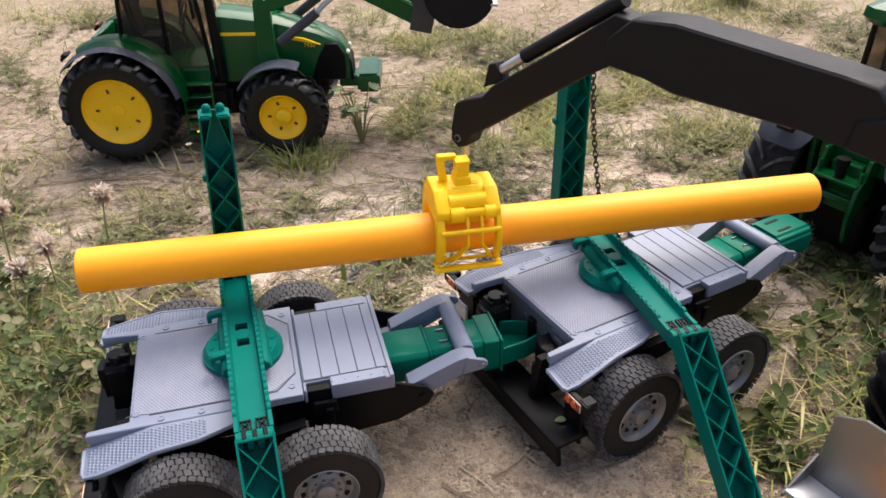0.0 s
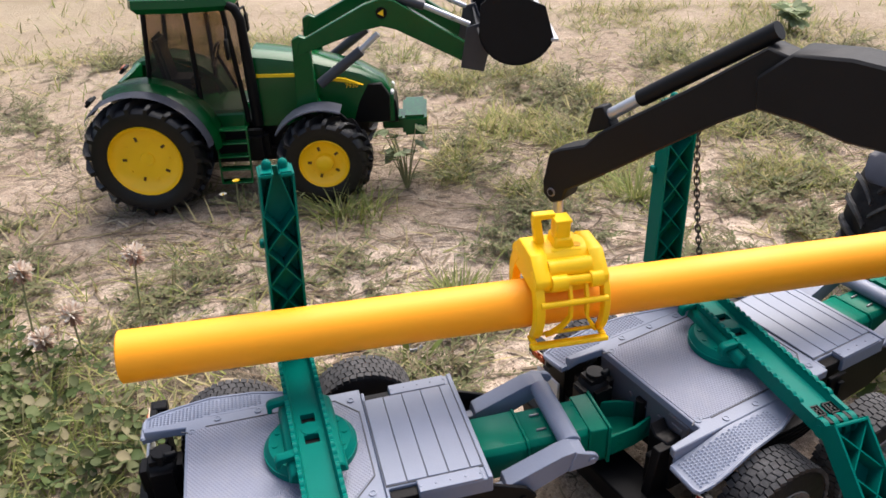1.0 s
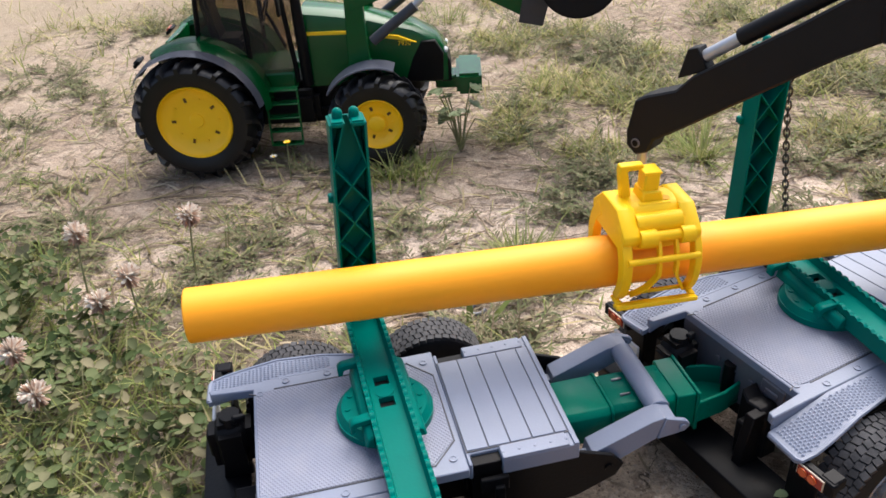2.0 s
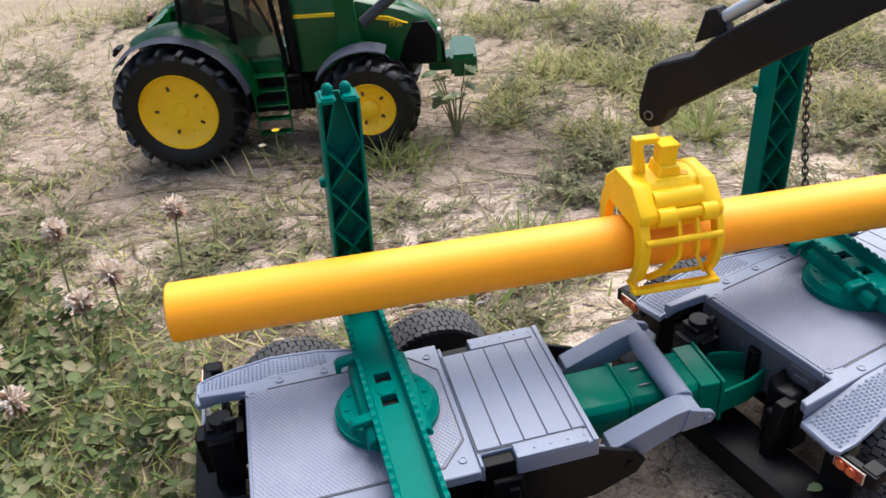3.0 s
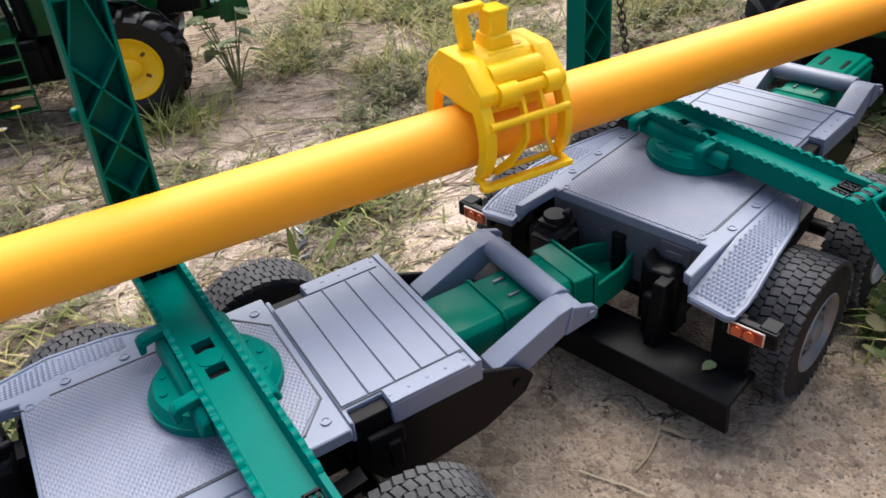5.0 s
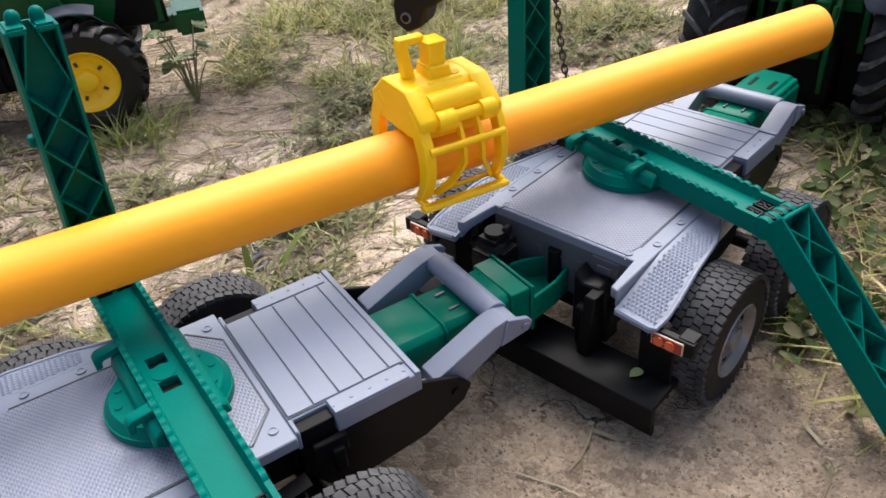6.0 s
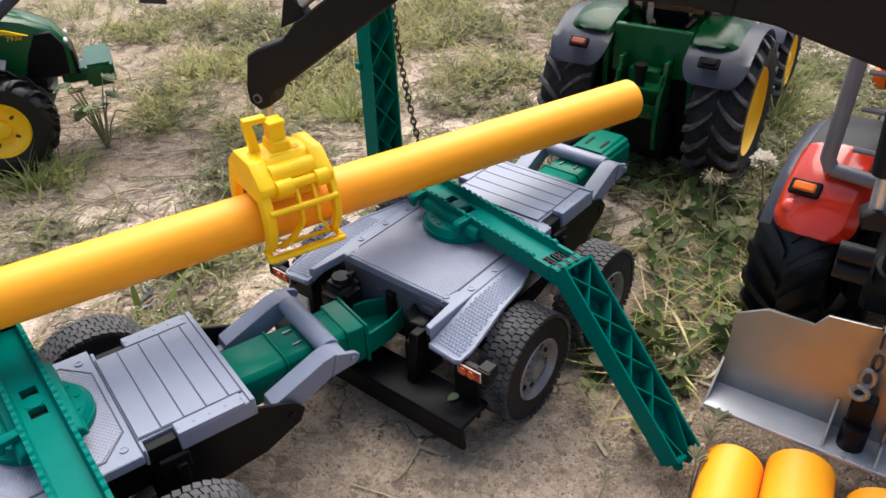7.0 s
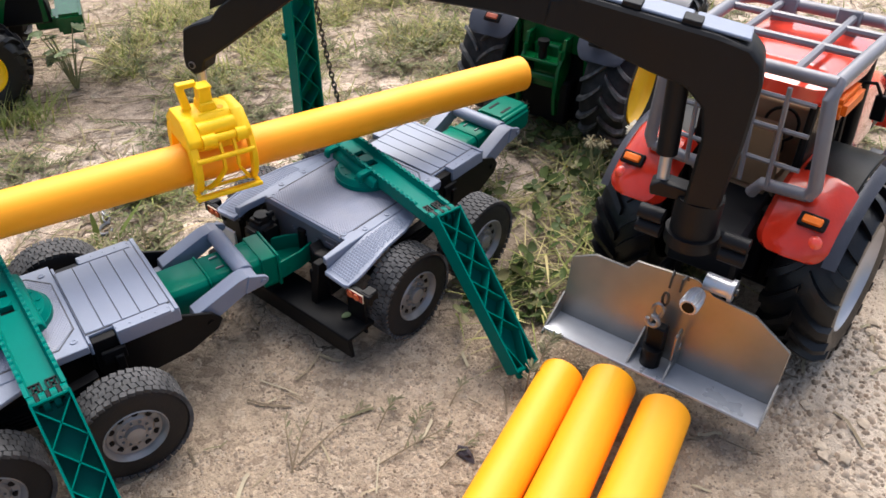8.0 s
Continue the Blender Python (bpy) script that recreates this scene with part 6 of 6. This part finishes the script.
mesh_object("meadow_grass", V, F, TUFT, "fine green and straw-coloured grass among the clover", "grass")

V, F = [], []
for x, y in scatter(1600, 0.2, 0.62, 0.4, 0.86, verge_mask):
    h = rnd.uniform(0.002, 0.016)
    c = Vector((x, y, height(x, y) + h))
    n = Vector((rnd.gauss(0, 0.65), rnd.gauss(0, 0.65), 1)).normalized()
    a0, size = rnd.uniform(0, 6.28), rnd.choice((rnd.uniform(0.005, 0.010), rnd.uniform(0.009, 0.017)))
    for k in range(rnd.choice((1, 2, 3, 3))):
        a = a0 + k * 2.094 + rnd.gauss(0, 0.2)
        d = Vector((math.cos(a), math.sin(a), 0))
        d = (d - n * d.dot(n)).normalized()
        leaf(V, F, c, d, n, size, size * rnd.uniform(0.5, 0.9))
mesh_object("broad_weeds", V, F, BROAD, "broad olive-green weed leaves beside the red tractor", "weeds")

V, F = [], []
for x, y in scatter(2600, 0.2, 0.62, 0.4, 0.86, verge_mask):
    blade(V, F, x, y, height(x, y) + 0.002, rnd.uniform(0.02, 0.05), rnd.uniform(0.0008, 0.0014), rnd.uniform(0, 6.283), rnd.uniform(0.7, 1.4), rnd.uniform(0, 0.6))
for x, y in scatter(260, 0.2, 0.62, 0.4, 0.86, verge_mask):
    blade(V, F, x, y, height(x, y) + 0.004, rnd.uniform(0.025, 0.05), rnd.uniform(0.0018, 0.0026), rnd.uniform(0, 6.283), rnd.uniform(1.0, 1.4), rnd.uniform(0, 0.3))
mesh_object("verge_grass", V, F, GRASS, "dry stems and thin grass among the weeds", "grass")

def small_leaf(V, F, c, d, up, L, W):
    """A narrow leaf folded along its rib."""
    s = d.cross(up).normalized() * (W / 2)
    m = c + d * (L * 0.5)
    i = len(V)
    V += [tuple(c), tuple(m + s + up * (0.25 * W)), tuple(c + d * L), tuple(m - s + up * (0.25 * W))]
    F += [(i, i + 1, i + 2), (i, i + 2, i + 3)]


V, F = [], []
SV, SF = [], []
for mx, my in scatter(1900, -0.7, 0.75, 0.58, 1.5, mat_mask):
    spread = rnd.uniform(0.006, 0.02)
    for _ in range(rnd.randint(4, 11)):
        x, y, a = mx + rnd.gauss(0, spread), my + rnd.gauss(0, spread), rnd.uniform(0, 6.283)
        n, turn, lift = rnd.randint(5, 13), rnd.gauss(0, 0.12), rnd.uniform(0.0, 0.9) ** 2
        if under_trailer(x, y):
            continue
        size, z, i0 = rnd.uniform(0.7, 1.15), 0.001, len(SV)
        for k in range(n):
            g = height(x, y) + z
            SV += [(x - 0.0004 * math.sin(a), y + 0.0004 * math.cos(a), g), (x + 0.0004 * math.sin(a), y - 0.0004 * math.cos(a), g)]
            if k:
                SF.append((i0 + 2 * k - 2, i0 + 2 * k - 1, i0 + 2 * k + 1, i0 + 2 * k))
            for side in (-1, 1):
                b = a + side * rnd.uniform(0.4, 1.0)
                d = Vector((math.cos(b), math.sin(b), rnd.uniform(-0.05, 0.6))).normalized()
                small_leaf(V, F, Vector((x, y, g)), d, (Vector((0, 0, 1)) - d * d.z).normalized(), size * rnd.uniform(0.006, 0.0105), size * rnd.uniform(0.0017, 0.0030))
            a += turn + rnd.gauss(0, 0.15)
            x, y, z = x + 0.004 * math.cos(a), y + 0.004 * math.sin(a), z + 0.004 * lift
mesh_object("creeping_weeds", V, F, MATLEAF, "creeping grey-green narrow-leaved weeds on the sand", "weeds")
mesh_object("creeping_stems", SV, SF, RUNNER, "thin brown stems of creeping weeds on the sand", "stems")


def grass_tuft(x, y, n, L, spread, label):
    V, F = [], []
    for _ in range(n):
        r, a = abs(rnd.gauss(0, spread)), rnd.uniform(0, 6.283)
        blade(V, F, r * math.cos(a), r * math.sin(a), -0.001, L * rnd.uniform(0.45, 1.0), rnd.uniform(0.0010, 0.0019), a + rnd.gauss(0, 0.7), rnd.uniform(0.1, 1.15), rnd.uniform(0.1, 0.6))
    t = thing("grass_tuft", pose(x, y, height(x, y)), label, "grass tuft", "grass tufts")
    me = bpy.data.meshes.new("foliage")
    me.from_pydata(V, [], F)
    me.materials.append(TUFT)
    me.shade_smooth()
    tagged(place("foliage", me, t), kind="stuff")


grass_tuft(0.014, 0.745, 230, 0.05, 0.013, "yellow-green grass tuft on pale sand")
grass_tuft(-0.118, 0.905, 110, 0.050, 0.018, "green grass tuft beside the tractor wheel")
grass_tuft(-0.085, 0.915, 75, 0.045, 0.016, "green grass tuft beside the tractor wheel")
grass_tuft(0.187, 0.948, 130, 0.052, 0.012, "tall yellow-green grass tuft")
grass_tuft(0.575, 0.79, 200, 0.075, 0.025, "dry grass tuft beside the green tractor")
grass_tuft(0.62, 0.86, 150, 0.06, 0.03, "dry grass tuft beside the green tractor")
grass_tuft(0.27, 0.53, 90, 0.03, 0.012, "flattened dry grass beside the trailer wheel")
grass_tuft(-0.09, 0.63, 70, 0.03, 0.012, "short grass tuft behind the trailer")
grass_tuft(0.50, 1.55, 170, 0.05, 0.03, "green weed clump on the far sand")
grass_tuft(-0.114, 1.434, 110, 0.04, 0.03, "green grass clump behind the loader")


def broad_blade(x, y, length, az, lean):
    V, F = [], []
    blade(V, F, 0, 0, -0.001, length, 0.0062, az, lean, 0.12)
    ob = mesh_object("broad_grass", V, F, TUFT, "single broad green grass blade on the sand", "grass blade", "", "broad grass blades")
    ob.location = (x, y, height(x, y))


broad_blade(-0.020, 0.676, 0.036, 1.75, 0.12)
broad_blade(-0.012, 0.667, 0.050, 0.55, 0.75)


def lobed_weed(x, y, n, tall, size, label, drift=(0, 0)):
    """Upright stalks with broad, toothed leaves."""
    t = thing("lobed_weed", pose(x, y, height(x, y)), label, "weed", "lobed weeds")
    V, F = [], []
    for _ in range(n):
        a, r, h = rnd.uniform(0, 6.28), rnd.uniform(0.2, 1.0) * tall * 0.26, rnd.uniform(0.35, 1.0) * tall
        top = Vector((r * math.cos(a) + drift[0] * h / tall, r * math.sin(a) + drift[1] * h / tall, h))
        part("stalk", tube([(0, 0, -0.002), tuple(top * 0.55 + Vector((0, 0, h * 0.1))), tuple(top)], [0.0009, 0.0008, 0.0005], 5), STALK, t)
        nn = Vector((rnd.gauss(0, 0.35), rnd.gauss(0, 0.35), 1)).normalized()
        for b in (-0.9, -0.35, 0.2, 0.75):
            d = Vector((math.cos(a + b), math.sin(a + b), -0.15))
            d = (d - nn * d.dot(nn)).normalized()
            leaf(V, F, top, d, nn, size * rnd.uniform(0.7, 1.1), size * 0.5)
    me = bpy.data.meshes.new("leaves")
    me.from_pydata(V, [], F)
    me.materials.append(PALELEAF)
    tagged(place("foliage", me, t), kind="stuff")


STALK = material("pale_green_stalk", (0.2, 0.2, 0.09), 0.7, bump=0)
lobed_weed(-0.053, 0.972, 14, 0.076, 0.014, "pale green lobed weed beside the tractor's front weight", (-0.004, -0.006))
lobed_weed(0.515, 1.555, 12, 0.045, 0.030, "broad green weed on the far sand")

V, F = [], []                              # brown runners creeping over the sand
for _ in range(330):
    x, y = rnd.uniform(-0.45, 0.5), rnd.uniform(0.60, 1.15)
    a, L, w = rnd.gauss(0, 0.35) + (math.pi if rnd.random() < 0.5 else 0), rnd.uniform(0.03, 0.13), rnd.uniform(0.0005, 0.0011)
    k, steps = rnd.gauss(0, 5.0), 12
    if under_trailer(x, y):
        continue
    i0 = len(V)
    for q in range(steps):
        z = height(x, y) + 0.0012 + 0.0012 * abs(math.sin(q * 0.9 + x * 90))
        V += [(x - w * math.sin(a), y + w * math.cos(a), z), (x, y, z + w), (x + w * math.sin(a), y - w * math.cos(a), z)]
        if q:
            b = i0 + 3 * q
            F += [(b - 3, b - 2, b + 1, b), (b - 2, b - 1, b + 2, b + 1)]
        x, y, a = x + L / steps * math.cos(a), y + L / steps * math.sin(a), a + k * L / steps + rnd.gauss(0, 0.12)
mesh_object("runner_stems", V, F, RUNNER, "thin brown weed runners creeping over the sand", "runners")


def clover_flower(x, y, h, tilt, az, dry, fresh=False):
    t = thing("clover_flower", pose(x, y, height(x, y)), "faded white clover flower on a thin stalk" if not dry else "dried brown flower head on a pale stalk", "flower", "clover flowers")
    top = Vector((h * math.sin(tilt) * math.cos(az), h * math.sin(tilt) * math.sin(az), h * math.cos(tilt)))
    mid = top * 0.5 + Vector((0, 0, h * 0.06))
    part("stalk", tube([(0, 0, -0.002), tuple(mid), tuple(top)], [0.0012, 0.0011, 0.0010] if dry else [0.0009, 0.0008, 0.0007], 6), STALK, t)
    for name, count, low, high, down, mat in (("petals", 0 if dry else 110, -0.1, 1, 0.0, CREAMY if fresh else PETAL), ("withered_petals", 80 if dry else 0 if fresh else 60, -0.75, 0.8 if dry else 0.05, 0.55 if dry else 0.9, DRYPETAL if dry else FADED)):
        V, F = [], []
        for _ in range(count):
            u, a = rnd.uniform(low, high), rnd.uniform(0, 6.283)
            q = math.sqrt(1 - u * u)
            d = Vector((q * math.cos(a), q * math.sin(a), u - down)).normalized()
            leaf(V, F, top + d * 0.0015, d, d.orthogonal().normalized(), rnd.uniform(0.0045, 0.007) if dry else rnd.uniform(0.0070, 0.0095), 0.0016 if dry else 0.0027)
        if count:
            me = bpy.data.meshes.new(name)
            me.from_pydata(V, [], F)
            me.materials.append(mat)
            place(name, me, t)


CREAMY = island_material("cream_white_petals", [(0.82, 0.78, 0.68), (0.74, 0.69, 0.57), (0.86, 0.83, 0.76)], 0.7, 0.3)
FADED = island_material("faded_pink_brown_petals", [(0.42, 0.22, 0.14), (0.60, 0.42, 0.32), (0.30, 0.15, 0.09), (0.66, 0.52, 0.42)], 0.7, 0.2)
DRYPETAL = island_material("dry_petals", [(0.36, 0.31, 0.19), (0.2, 0.17, 0.1), (0.48, 0.43, 0.30)], 0.8, 0.1)
for x, y, h, a, dry in ((-0.325, 0.69, 0.065, 1.0, False), (-0.245, 0.715, 0.07, 0.2, False), (-0.292, 0.655, 0.03, 2.0, False), (-0.305, 0.58, 0.045, 3.0, False),
                        (-0.28, 0.557, 0.035, 4.0, False), (-0.27, 0.665, 0.045, 2.0, False)):
    clover_flower(x, y, h, 0.12, a, dry)
for x, y, h, a, dry in ((0.397, 0.6205, 0.059, 1.97, True), (0.4350, 0.6140, 0.0635, 1.7, False), (0.405, 0.64, 0.045, 0.5, True)):
    clover_flower(x, y, h, 0.2, a, dry, True)


# ---- sprigs and clods on the front soil ----
def weed_sprig(x, y, tip, rise, n, label):
    """A thin branching stalk with small narrow leaves."""
    t = thing("weed_sprig", pose(x, y, height(x, y)), label, "weed", "weed sprigs")
    dx, dy = tip[0] - x, tip[1] - y
    pts = [(dx * k / 5, dy * k / 5, 0.001 + rise * math.sin(math.pi * 0.75 * k / 5)) for k in range(6)]
    part("stalk", tube(pts, [0.0005, 0.0005, 0.0005, 0.0004, 0.0004, 0.0002], 6), DRYSTALK, t)
    V, F = [], []
    for k in range(n):
        f = 0.35 + 0.65 * rnd.random()
        c = Vector((dx * f, dy * f, 0.001 + rise * math.sin(math.pi * 0.75 * f)))
        a = math.atan2(dy, dx) + rnd.choice((-0.7, 0.7)) + rnd.gauss(0, 0.35)
        d = Vector((math.cos(a), math.sin(a), rnd.uniform(-0.05, 0.5))).normalized()
        leaf(V, F, c, d, (Vector((0, 0, 1)) - d * d.z).normalized(), rnd.uniform(0.004, 0.008), rnd.uniform(0.0009, 0.0016))
    me = bpy.data.meshes.new("leaves")
    me.from_pydata(V, [], F)
    me.materials.append(SPRIG)
    place("leaves", me, t)


DRYSTALK = material("dry_brown_stalk", (0.18, 0.135, 0.08), 0.8, bump=0)
SPRIG = island_material("grey_green_sprig", [(0.17, 0.17, 0.09), (0.22, 0.19, 0.12), (0.12, 0.12, 0.06), (0.26, 0.22, 0.15)], 0.8, 0.1)
for x, y, tx, ty, rise, n in ((0.098, 0.407, 0.120, 0.448, 0.012, 4), (0.099, 0.408, 0.100, 0.446, 0.014, 3), (0.103, 0.412, 0.150, 0.443, 0.004, 9), (0.155, 0.424, 0.173, 0.442, 0.008, 14),
                              (0.168, 0.405, 0.190, 0.432, 0.006, 16), (0.150, 0.398, 0.200, 0.412, 0.003, 10), (0.185, 0.385, 0.215, 0.400, 0.004, 10), (0.205, 0.43, 0.222, 0.445, 0.006, 9)):
    weed_sprig(x, y, (tx, ty), rise, n, "dry grey-green weed sprig on the cracked soil")


weed_sprig(0.258, 0.424, (0.286, 0.444), 0.034, 46, "grey-green needle-leaved sprig beside the pipes")
weed_sprig(0.252, 0.418, (0.262, 0.430), 0.024, 26, "grey-green needle-leaved sprig beside the pipes")


def soil_clod(x, y, r, mat, label, squash=(1, 1, 0.7)):
    bm = bmesh.new()
    bmesh.ops.create_icosphere(bm, subdivisions=2, radius=r)
    for v in bm.verts:
        q = 1 + 0.6 * noise.noise(v.co * (1.6 / r) + Vector((x * 90, y * 90, 0)))
        v.co = Vector((v.co.x * squash[0] * q, v.co.y * squash[1] * q, v.co.z * squash[2] * q))
    ob = part("soil_clod", bm, mat, None, label, pose(x, y, height(x, y) + r * squash[2] * 0.5, 0, 0, rnd.uniform(0, 180)))
    tagged(ob, label, "clod", "soil clods")


CLOD = material("pale_clod", (0.42, 0.34, 0.255), 0.95, var=0.25, vscale=200, bump=0.8, bscale=500, spec=0.15)
DARKCLOD = material("dark_clod", (0.05, 0.04, 0.045), 0.85, var=0.25, vscale=200, bump=0.6, bscale=500, spec=0.2)
soil_clod(0.203, 0.390, 0.0045, DARKCLOD, "dark oblong clod on the soil", (1.6, 0.8, 0.8))
for _ in range(90):
    x, y = rnd.uniform(0.34, 0.60), rnd.uniform(0.27, 0.42)
    if x - 0.37 > (y - 0.27) * 0.6:
        soil_clod(x, y, rnd.uniform(0.0018, 0.0052), CLOD, "pale crumbly clod on gravelly soil", (1, rnd.uniform(0.6, 1), rnd.uniform(0.35, 0.65)))


# ---- single flowers and scraps ----
def wild_flower(x, y, h, drift, mat, label):
    """A small open blossom on a thin bent stalk."""
    t = thing("wild_flower", pose(x, y, height(x, y)), label, "flower", "wild flowers")
    top = Vector((drift[0], drift[1], h))
    part("stalk", tube([(0, 0, -0.002), tuple(top * 0.5 + Vector((0, 0, h * 0.08))), tuple(top)], [0.0007, 0.0006, 0.0005], 6), STALK, t)
    V, F = [], []
    for k in range(9):
        d = Vector((math.cos(0.7 * k), math.sin(0.7 * k), 0.35)).normalized()
        leaf(V, F, top, d, Vector((0, 0, 1)), 0.0042, 0.0022)
    me = bpy.data.meshes.new("petals")
    me.from_pydata(V, [], F)
    me.materials.append(mat)
    place("petals", me, t)
    part("flower_centre", ball(tuple(top + Vector((0, 0, 0.0006))), 0.0013, None, 8, (1, 1, 0.7)), DECAL, t)


wild_flower(-0.219, 0.905, 0.042, (0.004, -0.004), DECAL, "small yellow flower beside the tractor's steps")
wild_flower(-0.231, 0.908, 0.024, (-0.003, 0.0), CREAMY, "small white flower beside the tractor's steps")
weed_sprig(-0.093, 0.936, (-0.082, 0.952), 0.055, 7, "tall dry stalk beside the tractor's front wheel")

V, F = [], []
leaf(V, F, Vector((0, 0, 0.0008)), Vector((1, 0.3, 0.05)).normalized(), Vector((0, 0, 1)), 0.0075, 0.0055)
scrap = mesh_object("leaf_scrap", V, F, PALELEAF, "dry pale green leaf scrap lying on the bumper", "leaf", "")
scrap.location = (0.149, 0.5015, 0.0283)
